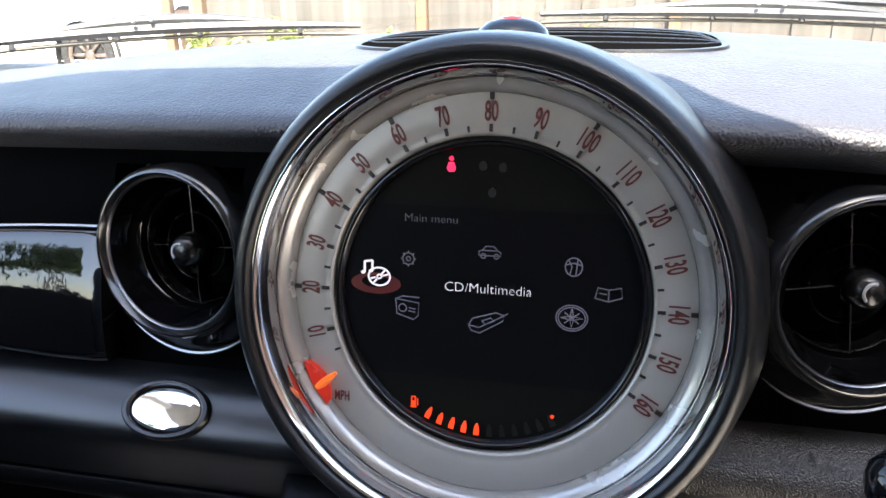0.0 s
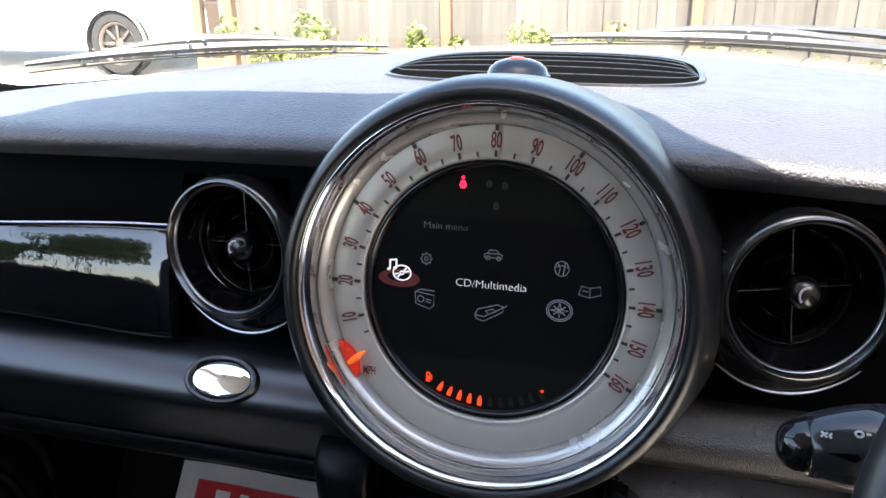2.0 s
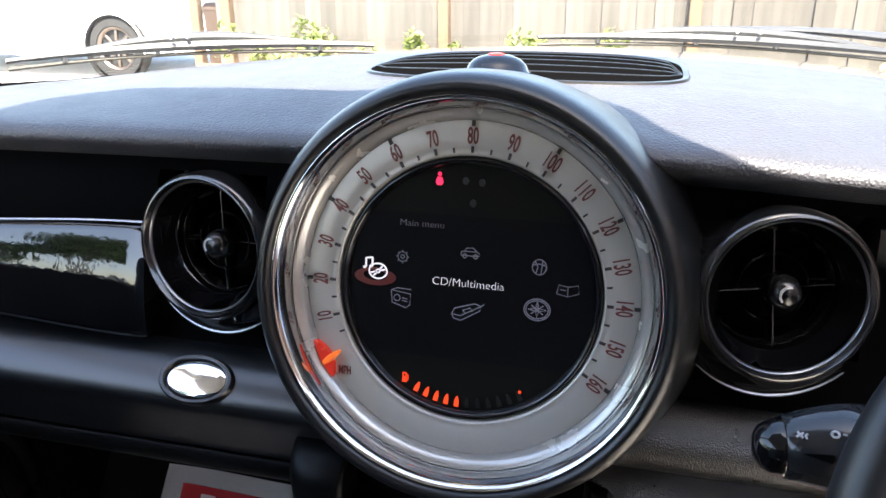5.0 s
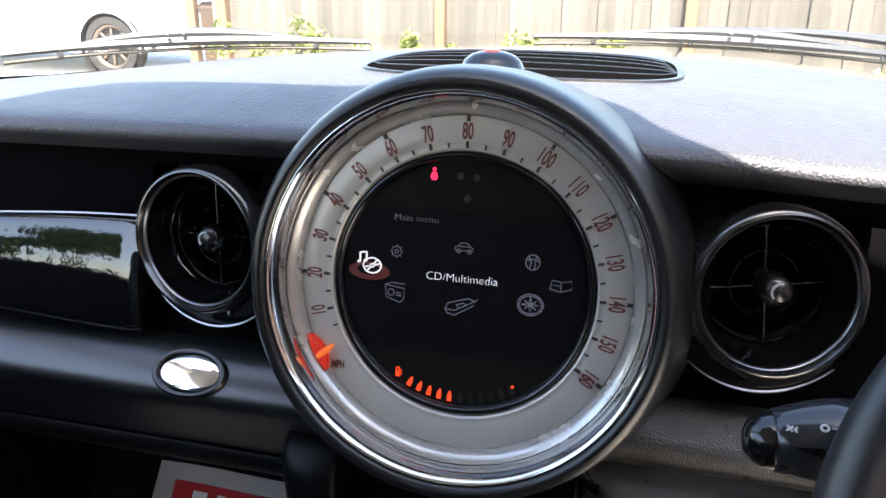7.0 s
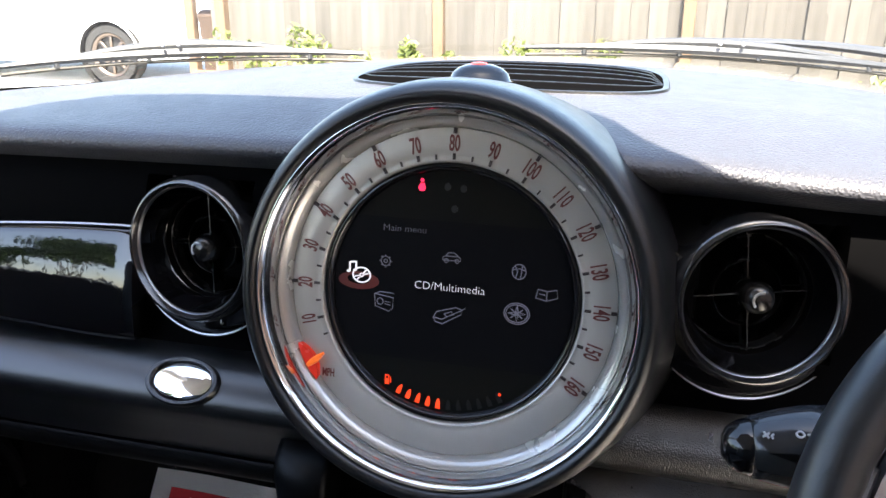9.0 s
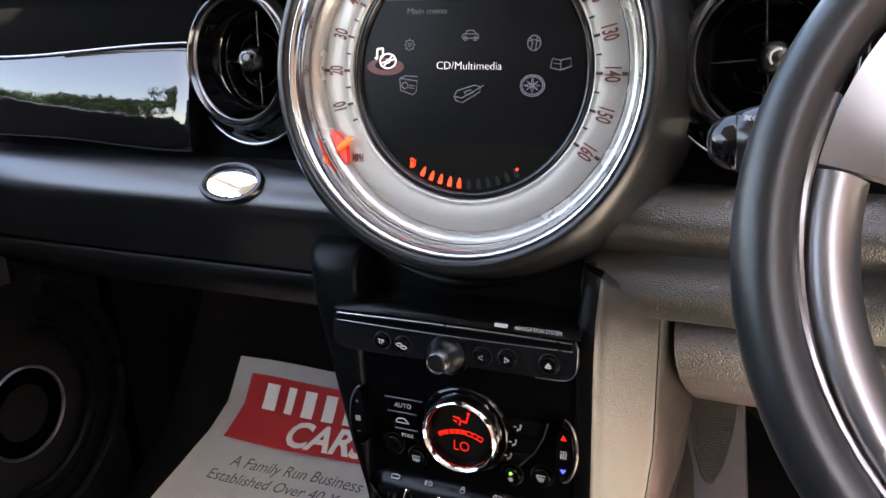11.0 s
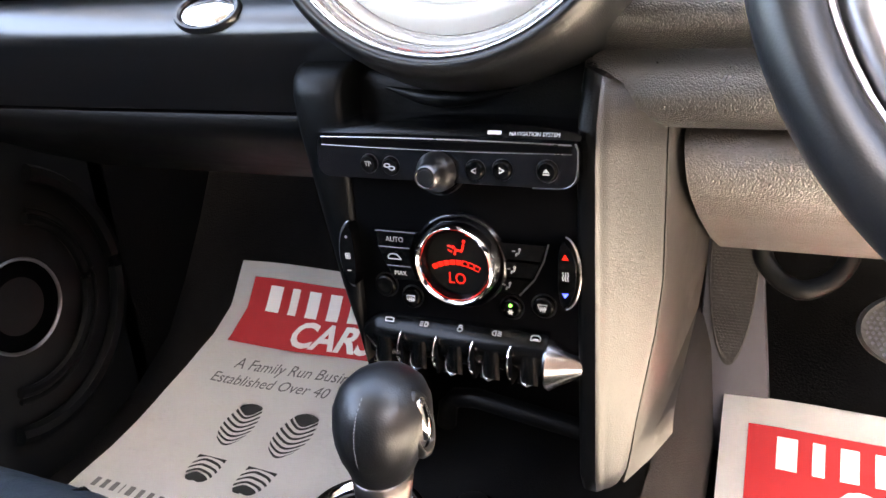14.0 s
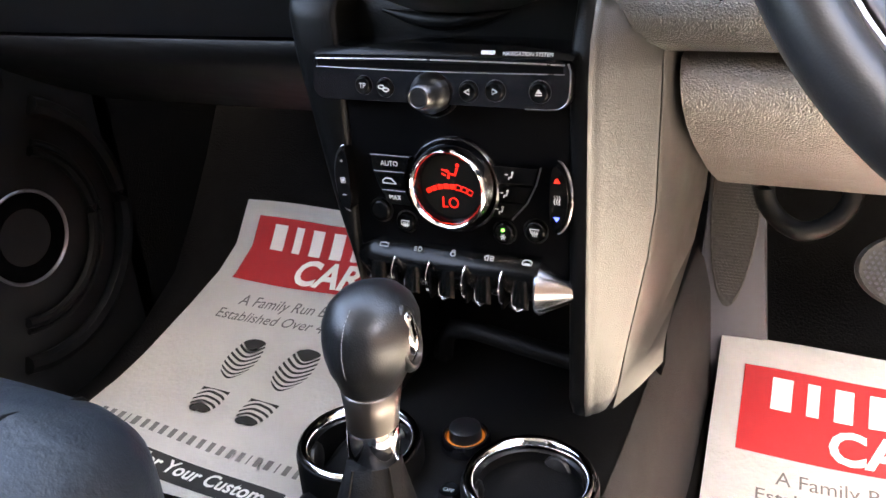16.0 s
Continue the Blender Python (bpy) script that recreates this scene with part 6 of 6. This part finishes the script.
# ---- steering wheel and stalk ----
def steering():
    c = Vector((0.378, 0.2065, 0.663))
    m = facing(tuple(c), 25)
    t = thing("steering_wheel", tuple(c), "black leather steering wheel with satin silver spokes", "steering wheel")
    bm = bmesh.new()
    rings = []
    n = 96
    for i in range(n + 1):
        a = 2 * math.pi * i / n
        rings.append([m @ Vector(((0.1738 + 0.0135 * math.cos(b)) * math.cos(a), (0.1738 + 0.0135 * math.cos(b)) * math.sin(a), 0.0160 * math.sin(b))) for b in [2 * math.pi * k / 16 for k in range(16)]])
    loft(bm, rings, True, False)
    bmesh.ops.remove_doubles(bm, verts=bm.verts, dist=1e-5)
    part("rim", bm, M["rimleather"], t, "leather rim", smooth=80)
    bm = bmesh.new()
    tube(bm, [m @ Vector((0.1605 * math.cos(radians(a)), 0.1605 * math.sin(radians(a)), 0.004)) for a in range(160, 250, 5)], 0.0024, 8)
    part("bright_line", bm, M["satin"], t, "thin silver inner edge")
    # satin spokes: an arm to the hub that sweeps into a long horn under the rim
    for flip in (1, -1):
        def on(r, deg, w):
            return m @ Vector((flip * r * math.cos(radians(deg)), r * math.sin(radians(deg)), w))
        bm = bmesh.new()
        rings = []
        for k in range(19):
            d = 171.5 + 62 * k / 18
            wide = 0.0215 - 0.006 * smooth(0.5, 1.0, k / 18)
            ring = []
            for j in range(7):
                q = j / 6
                ring.append(on(0.1575 - wide * q, d, 0.003 + 0.005 * math.sin(q * math.pi) - 0.010 * q * q))
            ring += [on(0.1575 - wide, d, -0.016), on(0.1575, d, -0.010)]
            rings.append(ring)
        loft(bm, rings)
        horn = part("spoke_horn", bm, M["satin"], t, "satin silver horn along the rim", smooth=60)
        bm = bmesh.new()
        rings = []
        for k in range(9):
            f = k / 8
            r = 0.1575 - 0.098 * f
            a0, a1 = 149 + 8 * math.sin(f * math.pi), 170.8 + 9 * smooth(0.2, 1, f)
            w = 0.004 - 0.012 * f
            ring = [on(r, a0 + (a1 - a0) * j / 8, w + 0.004 * math.sin(j / 8 * math.pi)) for j in range(9)]
            ring += [on(r, a0 + (a1 - a0) * j / 8, w - 0.010) for j in range(8, -1, -1)]
            rings.append(ring)
        loft(bm, rings)
        part("spoke", bm, M["satin"], t, "satin silver spoke", smooth=60)
    bm = bmesh.new()
    lathe(bm, [(0.0, 0.012), (0.03, 0.011), (0.055, 0.006), (0.066, -0.004), (0.068, -0.02), (0.05, -0.05), (0.0, -0.05)], m, 48)
    part("hub", bm, M["soft"], t, smooth=60)
    bm = bmesh.new()
    lathe(bm, [(0.0, -0.05), (0.055, -0.05), (0.058, -0.09), (0.06, -0.20), (0.0, -0.20)], m, 32)
    part("column", bm, M["soft"], t, "black column cover", smooth=50)
    # wiper stalk
    t = thing("wiper_stalk", (0.26, 0.285, 0.67), "black control stalk with white symbols and a rounded tip", "stalk")
    d = Vector((1.0, 0.10, 0.06)).normalized()
    tip = Vector((0.172, 0.283, 0.679))
    k = Matrix.Translation(tip) @ d.to_track_quat("Z", "Y").to_matrix().to_4x4()
    bm = bmesh.new()
    lathe(bm, [(0.0, 0.0), (0.006, 0.0008), (0.0105, 0.0035), (0.0135, 0.0085), (0.0148, 0.0135), (0.0146, 0.0140)], k, 40)
    part("tip", bm, M["gloss"], t, "rounded gloss black end cap", smooth=60)
    bm = bmesh.new()
    lathe(bm, [(0.0148, 0.0142), (0.0158, 0.0150), (0.0178, 0.022), (0.0200, 0.031), (0.0216, 0.041), (0.0220, 0.048), (0.0214, 0.0486)], k, 40)
    b = part("sleeve", bm, M["stalk"], t, "satin dark grey sleeve", smooth=60)
    bm = bmesh.new()
    lathe(bm, [(0.0214, 0.0490), (0.0220, 0.0496), (0.0212, 0.062), (0.0180, 0.085), (0.0140, 0.11), (0.0120, 0.17)], k, 40)
    part("arm", bm, M["stalk"], t, smooth=60)

    def on_sleeve(deg, w, r):
        """Frame on the sleeve, deg up from the face towards the rear."""
        a = radians(deg)
        out = Vector((-0.10, -math.cos(a), math.sin(a))).normalized()
        return Matrix.Translation(tip + d * w + out * r) @ (out.to_track_quat("Z", "Y").to_matrix().to_4x4())
    mark("symbol", [("l", [(-0.0035, -0.0018), (0.0005, 0.0018)], 0.0006), ("l", [(-0.0035, 0.0018), (0.0005, -0.0018)], 0.0006), ("l", [(0.0030, 0.0018), (0.0018, 0.0), (0.0030, -0.0018)], 0.0006)], on_sleeve(50, 0.0225, 0.0184) @ Matrix.Scale(0.72, 4), b, M["print_white"])
    mark("symbol", [("o", (0, 0, 0.0024, 0.0020), 0.0006), ("l", [(0.0042, 0.001), (0.0070, 0.001)], 0.0006)], on_sleeve(50, 0.0370, 0.0212) @ Matrix.Scale(0.72, 4), b, M["print_white"])
    mark("slider", [("p", [(-0.009, 0.0), (0.004, 0.0022), (0.006, 0.0), (0.004, -0.0022)])], on_sleeve(20, 0.032, 0.0204), b, M["dark"], 0.0008)


steering()


# ---- passenger side: door, seat ----
def passenger_side():
    t = thing("door", (-0.63, 0.2, 0.0), "closed black passenger door with a speaker ringed in silver", "door")
    bm = bmesh.new()
    box(bm, (-0.655, 0.08, 0.33), (0.05, 1.12, 0.74), bev=0.008)
    part("panel", bm, M["lining"], t, "black door lining")
    bm = bmesh.new()
    box(bm, (-0.700, 0.08, 0.685), (0.04, 1.12, 0.05), bev=0.008)
    part("outer_edge", bm, M["paint"], t, "cream painted window edge")
    sm = pose(-0.629, 0.461, 0.265, 90, 0, 90)
    bm = bmesh.new()
    lathe(bm, [(0.0562, 0.0), (0.0576, 0.0036), (0.0592, 0.0040), (0.0606, 0.001)], sm, 64)
    part("speaker_ring", bm, M["satin"], t, "thin silver ring", smooth=60)
    bm = bmesh.new()
    lathe(bm, [(0.0, -0.004), (0.03, -0.002), (0.054, 0.002), (0.056, 0.0)], sm, 48)
    part("speaker_mesh", bm, M["dark"], t, smooth=60)
    for r, th, w in ((0.098, 0.007, 0.004), (0.108, 0.004, 0.006), (0.148, 0.012, 0.004)):
        bm = bmesh.new()
        tube(bm, [sm @ Vector((r * math.cos(radians(a)) * 1.02, r * math.sin(radians(a)) * 1.1, w)) for a in range(-110, 75, 6)], th, 8)
        part("pocket_edge", bm, M["soft"], t, "curved door pocket edge")
    # the driver's door stands wide open on its front hinge
    t = thing("door", (0.67, 0.55, 0.0), "black lined driver's door standing wide open in the sun", "door")
    hm = pose(0.67, 0.55, 0.0, 0, 0, 66)
    bm = bmesh.new()
    box(bm, (0.030, -0.50, 0.30), (0.05, 0.98, 0.76), bev=0.02)
    bmesh.ops.transform(bm, matrix=hm, verts=bm.verts)
    part("panel", bm, M["lining"], t, "black door lining", smooth=40)
    bm = bmesh.new()
    box(bm, (0.080, -0.50, 0.28), (0.05, 1.00, 0.80), bev=0.02)
    bmesh.ops.transform(bm, matrix=hm, verts=bm.verts)
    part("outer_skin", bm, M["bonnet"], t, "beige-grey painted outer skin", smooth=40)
    t = thing("passenger_seat", (-0.37, -0.1, 0.0), "dark blue-black leather front passenger seat with a bolstered cushion", "seat")

    def pillow(name, c, s, r, bulge=0.0, rot=None):
        bm = bmesh.new()
        bmesh.ops.create_cube(bm, size=1)
        bmesh.ops.subdivide_edges(bm, edges=bm.edges[:], cuts=14, use_grid_fill=True)
        h = Vector(s) / 2
        for v in bm.verts:
            p = Vector((v.co.x * s[0], v.co.y * s[1], v.co.z * s[2]))
            q = Vector([max(-h[i] + r, min(h[i] - r, p[i])) for i in range(3)])
            d = p - q
            if d.length > 1e-9:
                p = q + d.normalized() * r
            p.z += bulge * math.cos(v.co.x * math.pi) * math.cos(v.co.y * math.pi) + 0.002 * noise.noise(p * 25)
            v.co = p
        if rot:
            bmesh.ops.transform(bm, matrix=rot, verts=bm.verts)
        bmesh.ops.translate(bm, vec=c, verts=bm.verts)
        return part(name, bm, M["seat"], t, smooth=80)
    pillow("cushion", (-0.368, -0.095, 0.255), (0.50, 0.55, 0.19), 0.072, 0.0)
    bm = bmesh.new()
    box(bm, (-0.38, -0.12, 0.09), (0.40, 0.42, 0.17), bev=0.02)
    part("base", bm, M["soft"], t)
    pillow("backrest", (-0.38, -0.48, 0.62), (0.48, 0.14, 0.66), 0.065, 0.0, pose(0, 0, 0, 14))
    bm = bmesh.new()
    tube(bm, [(-0.190, 0.181, 0.25), (-0.190, 0.179, 0.285), (-0.192, 0.158, 0.330), (-0.195, 0.105, 0.351), (-0.195, -0.2, 0.351)], 0.0018, 6)
    part("piping", bm, M["soft"], t, "dark seam")


passenger_side()


# ---- outside: fence, planting, parked car, trees ----
def fence():
    t = thing("fence", (0.3, 6.14, GROUND), "sunlit weathered close-board timber fence with sawn posts", "fence")
    rnd = random.Random(4)
    x = -3.40
    meshes = []
    for k in range(3):
        bm = bmesh.new()
        w = (0.142, 0.150, 0.136)[k]
        o = [(-w / 2, 0.0), (w / 2, 0.010), (w / 2, -0.006), (-w / 2, -0.020)]
        loft(bm, [[(a + 0.002 * math.sin(5 * z + k), b + 0.003 * math.sin(3 * z + k), z) for a, b in o] for z in (0.05, 0.6, 1.2, 1.80 + 0.01 * k)])
        bmesh.ops.recalc_face_normals(bm, faces=bm.faces)
        me = bpy.data.meshes.new("board")
        bm.to_mesh(me)
        bm.free()
        me.materials.append(M["fence"])
        meshes.append(me)
    while x < 6.6:
        b = new("board", meshes[rnd.randrange(3)])
        b.parent = t
        b.location = (x - 0.3, 0.012 * rnd.uniform(-1, 1), rnd.uniform(-0.015, 0.015))
        b.rotation_euler = (0, radians(rnd.uniform(-0.5, 0.5)), 0)
        x += 0.130 + rnd.uniform(-0.004, 0.004)
    for k in range(6):
        bm = bmesh.new()
        px = -3.355 + 1.829 * k
        box(bm, (px, 6.085, GROUND + 0.95), (0.085, 0.085, 1.95), bev=0.006, seg=1)
        part("post", bm, M["fencepost"], t, "sawn orange-brown timber post")
    for z in (0.3, 1.0, 1.6):
        bm = bmesh.new()
        box(bm, (1.4, 6.19, GROUND + z), (10.2, 0.05, 0.08))
        part("rail", bm, M["fencepost"], t)


fence()


def gateway():
    t = thing("gate_post", (-3.80, 6.35, GROUND), "sunlit orange-brown timber gate post", "post")
    bm = bmesh.new()
    box(bm, (-3.80, 6.35, GROUND + 0.85), (0.085, 0.085, 1.70), bev=0.008, seg=1)
    part("shaft", bm, M["fencepost"], t)
    bm = bmesh.new()
    lathe(bm, [(0.066, 0.0), (0.066, 0.02), (0.0, 0.06)], pose(-3.80, 6.35, GROUND + 1.70, 0, 0, 45), 4)
    part("cap", bm, M["fencepost"], t, smooth=0)
    t = thing("garden_bin", (-3.58, 6.40, GROUND), "dark brown garden bin between gate post and fence", "bin")
    bm = bmesh.new()
    loft(bm, [[(-3.58 + x * s, 6.40 + y * s, GROUND + z) for x, y in rounded(-0.12, -0.12, 0.12, 0.12, 0.03, 3)] for z, s in ((0.0, 0.82), (0.40, 0.92), (0.72, 1.0), (0.74, 1.05), (0.77, 1.05))])
    part("tub", bm, M["binbrown"], t, smooth=40)
    bm = bmesh.new()
    loft(bm, [[(-3.58 + x * s, 6.40 + y * s, GROUND + z) for x, y in rounded(-0.12, -0.12, 0.12, 0.12, 0.03, 3)] for z, s in ((0.772, 1.08), (0.80, 1.06), (0.83, 0.85))])
    part("lid", bm, M["binbrown"], t, smooth=40)


gateway()


def leaves(bm, centre, spread, count, size, rnd, squash=0.8):
    for _ in range(count):
        while True:
            p = Vector((rnd.uniform(-1, 1), rnd.uniform(-1, 1), rnd.uniform(-1, 1)))
            if 0.25 < p.length < 1:
                break
        p = Vector((centre[0] + p.x * spread[0], centre[1] + p.y * spread[1], centre[2] + p.z * spread[2]))
        rot = Euler((rnd.uniform(-1.1, 1.1), rnd.uniform(-1.1, 1.1), rnd.uniform(0, 6.28))).to_matrix()
        s = size * rnd.uniform(0.6, 1.3)
        q = [(-0.5, 0, 0), (0, -0.28, 0.06), (0.5, 0, 0), (0, 0.28, 0.06)]
        bm.faces.new([bm.verts.new(p + rot @ Vector(c) * s) for c in q])


def shrub(x, y, w, h, n, seed):
    rnd = random.Random(seed)
    t = thing("shrub", (x, y, GROUND), "bright sunlit yellow-green shrub at the foot of the fence", "shrub", group="shrubs along the fence")
    bm = bmesh.new()
    for i in range(7):
        a = rnd.uniform(0, 6.28)
        tube(bm, [(x + 0.05 * math.cos(a), y, GROUND), (x + w * 0.3 * math.cos(a), y + 0.05 * math.sin(a), GROUND + h * 0.5), (x + w * 0.45 * math.cos(a + 0.3), y + 0.1 * math.sin(a), GROUND + h * 0.85)], [0.008, 0.006, 0.003], 5)
    part("stems", bm, M["bark"], t)
    bm = bmesh.new()
    for i in range(9):
        c = (x + rnd.uniform(-0.45, 0.45) * w, y + rnd.uniform(-0.12, 0.10), GROUND + h * rnd.uniform(0.35, 0.88))
        leaves(bm, c, (w * 0.22, 0.10, h * 0.17), n // 9, 0.065, rnd)
    tagged(part("foliage", bm, M["leaf"], t, smooth=0), kind="stuff")


for i, (x, w, h) in enumerate(((-2.98, 0.62, 0.72), (-2.50, 0.55, 0.76), (-2.20, 0.40, 0.62), (-1.72, 0.34, 0.68), (-1.30, 0.30, 0.58), (-0.68, 0.50, 0.70), (-0.36, 0.42, 0.86), (0.42, 0.7, 0.55), (1.3, 0.9, 0.52), (2.4, 0.9, 0.5))):
    shrub(x, 5.86, w, h, 520, 20 + i)


def parked_car():
    t = thing("parked_car", (-6.4, 7.9, GROUND), "white parked hatchback, overexposed in the sun", "car")
    z0 = GROUND
    # side outline along x, seen from the side
    side = [(-4.12, 0.30), (-4.10, 0.52), (-4.25, 0.66), (-4.9, 0.78), (-5.35, 0.86), (-6.05, 1.38), (-6.9, 1.46), (-8.3, 1.38), (-8.75, 0.95), (-8.85, 0.50), (-8.80, 0.28), (-6.4, 0.22)]
    bm = bmesh.new()
    rings = []
    for y, s, sh in ((7.22, 0.93, 0.05), (7.16, 0.98, 0.02), (7.14, 1.0, 0.0), (7.16, 1.0, 0.0), (7.9, 1.0, 0.0), (8.7, 0.98, 0.0)):
        rings.append([(-6.1 + (x + 6.1) * s, y + (0.20 * max(0, z - 0.86) if y < 7.5 else -0.2 * max(0, z - 0.86)), z0 + 0.2 + (z - 0.2) * s + sh * 0.3) for x, z in side])
    loft(bm, rings)
    part("body", bm, M["white"], t, "white painted body", smooth=35)
    for wx in (-5.22, -8.02):
        m = pose(wx, 7.20, z0 + 0.312, 90, 0, 0)
        bm = bmesh.new()
        lathe(bm, [(0.21, 0.06), (0.225, 0.085), (0.29, 0.085), (0.31, 0.06), (0.312, -0.08), (0.22, -0.10), (0.20, 0.0)], m, 40)
        w = part("wheel", bm, M["tyre"], t, "black tyre", smooth=50)
        bm = bmesh.new()
        lathe(bm, [(0.185, 0.05), (0.20, 0.075), (0.214, 0.078), (0.218, 0.06)], m, 40)
        lathe(bm, [(0.0, 0.06), (0.045, 0.058), (0.06, 0.04), (0.06, 0.02)], m, 24)
        for k in range(8):
            box(bm, (0.125, 0, 0.048), (0.15, 0.032, 0.02), m @ Matrix.Rotation(radians(45 * k), 4, "Z"), bev=0.006, seg=1)
        part("rim", bm, M["alloy"], w, "multi-spoke alloy rim", smooth=50)
        bm = bmesh.new()
        lathe(bm, [(0.335, 0.112), (0.350, 0.116), (0.355, 0.10)], m, 40, a0=-8, a1=188)
        part("wheel_arch", bm, M["white"], t, smooth=60)
        bm = bmesh.new()
        lathe(bm, [(0.0, 0.03), (0.335, 0.03), (0.336, 0.112)], m, 40)
        part("arch_shade", bm, M["tyre"], t)
    for x0, x1 in ((-5.75, -6.55), (-6.62, -7.45)):
        bm = bmesh.new()
        o = [(x0, 0.90), (x1, 0.92), (x1 + 0.02, 1.32), (x0 - (0.42 if x0 > -6 else 0.0), 1.33)]
        loft(bm, [[(x, 7.135 + dy + 0.20 * (z - 0.86), z0 + z) for x, z in o] for dy in (-0.012, 0.01)])
        part("side_window", bm, M["cargrey"], t)
    for x in (-5.70, -6.58):
        bm = bmesh.new()
        tube(bm, [(x, 7.130, z0 + 0.30), (x + 0.01, 7.128, z0 + 0.6), (x, 7.133, z0 + 0.88)], 0.006, 5)
        part("door_gap", bm, M["dark"], t)
    bm = bmesh.new()
    tube(bm, [(-5.62, 7.125, z0 + 0.42), (-6.9, 7.125, z0 + 0.42)], 0.018, 6)
    part("side_strip", bm, M["pillar"], t, "pale rubbing strip")


parked_car()


def tree(x, y, h, low, wide, seed, label):
    rnd = random.Random(seed)
    t = thing("tree", (x, y, GROUND), label, "tree", group="trees round the yard")
    bm = bmesh.new()
    tube(bm, [(x, y, GROUND), (x + 0.05, y, GROUND + h * 0.25), (x - 0.05, y + 0.1, GROUND + h * 0.6)], [0.20, 0.16, 0.08], 8)
    for i in range(8):
        a = rnd.uniform(0, 6.28)
        z = GROUND + h * rnd.uniform(low - 0.06, 0.62)
        tube(bm, [(x, y, z), (x + h * 0.55 * wide * math.cos(a), y + h * 0.55 * wide * math.sin(a), z + h * 0.12), (x + h * 0.95 * wide * math.cos(a), y + h * 0.95 * wide * math.sin(a), z + h * 0.20)], [0.07, 0.045, 0.02], 6)
    part("trunk", bm, M["bark"], t)
    bm = bmesh.new()
    for i in range(26):
        a, r = rnd.uniform(0, 6.28), h * wide * math.sqrt(rnd.random())
        c = (x + r * math.cos(a), y + r * math.sin(a), GROUND + h * rnd.uniform(low, 0.92))
        leaves(bm, c, (h * 0.12, h * 0.12, h * 0.09), 190, 0.30, rnd)
    tagged(part("crown", bm, M["leafdark"], t, smooth=0), kind="stuff")


for i, (x, y, h, low, wide) in enumerate(((-12.0, -4.2, 3.9, 0.28, 0.30), (-11.2, -7.2, 3.8, 0.28, 0.30), (-10.2, -9.2, 4.1, 0.30, 0.22), (-8.7, -10.3, 5.6, 0.62, 0.14))):
    tree(x, y, h, low, wide, 70 + i, "leafy green tree beside the yard, mirrored in the gloss trim")
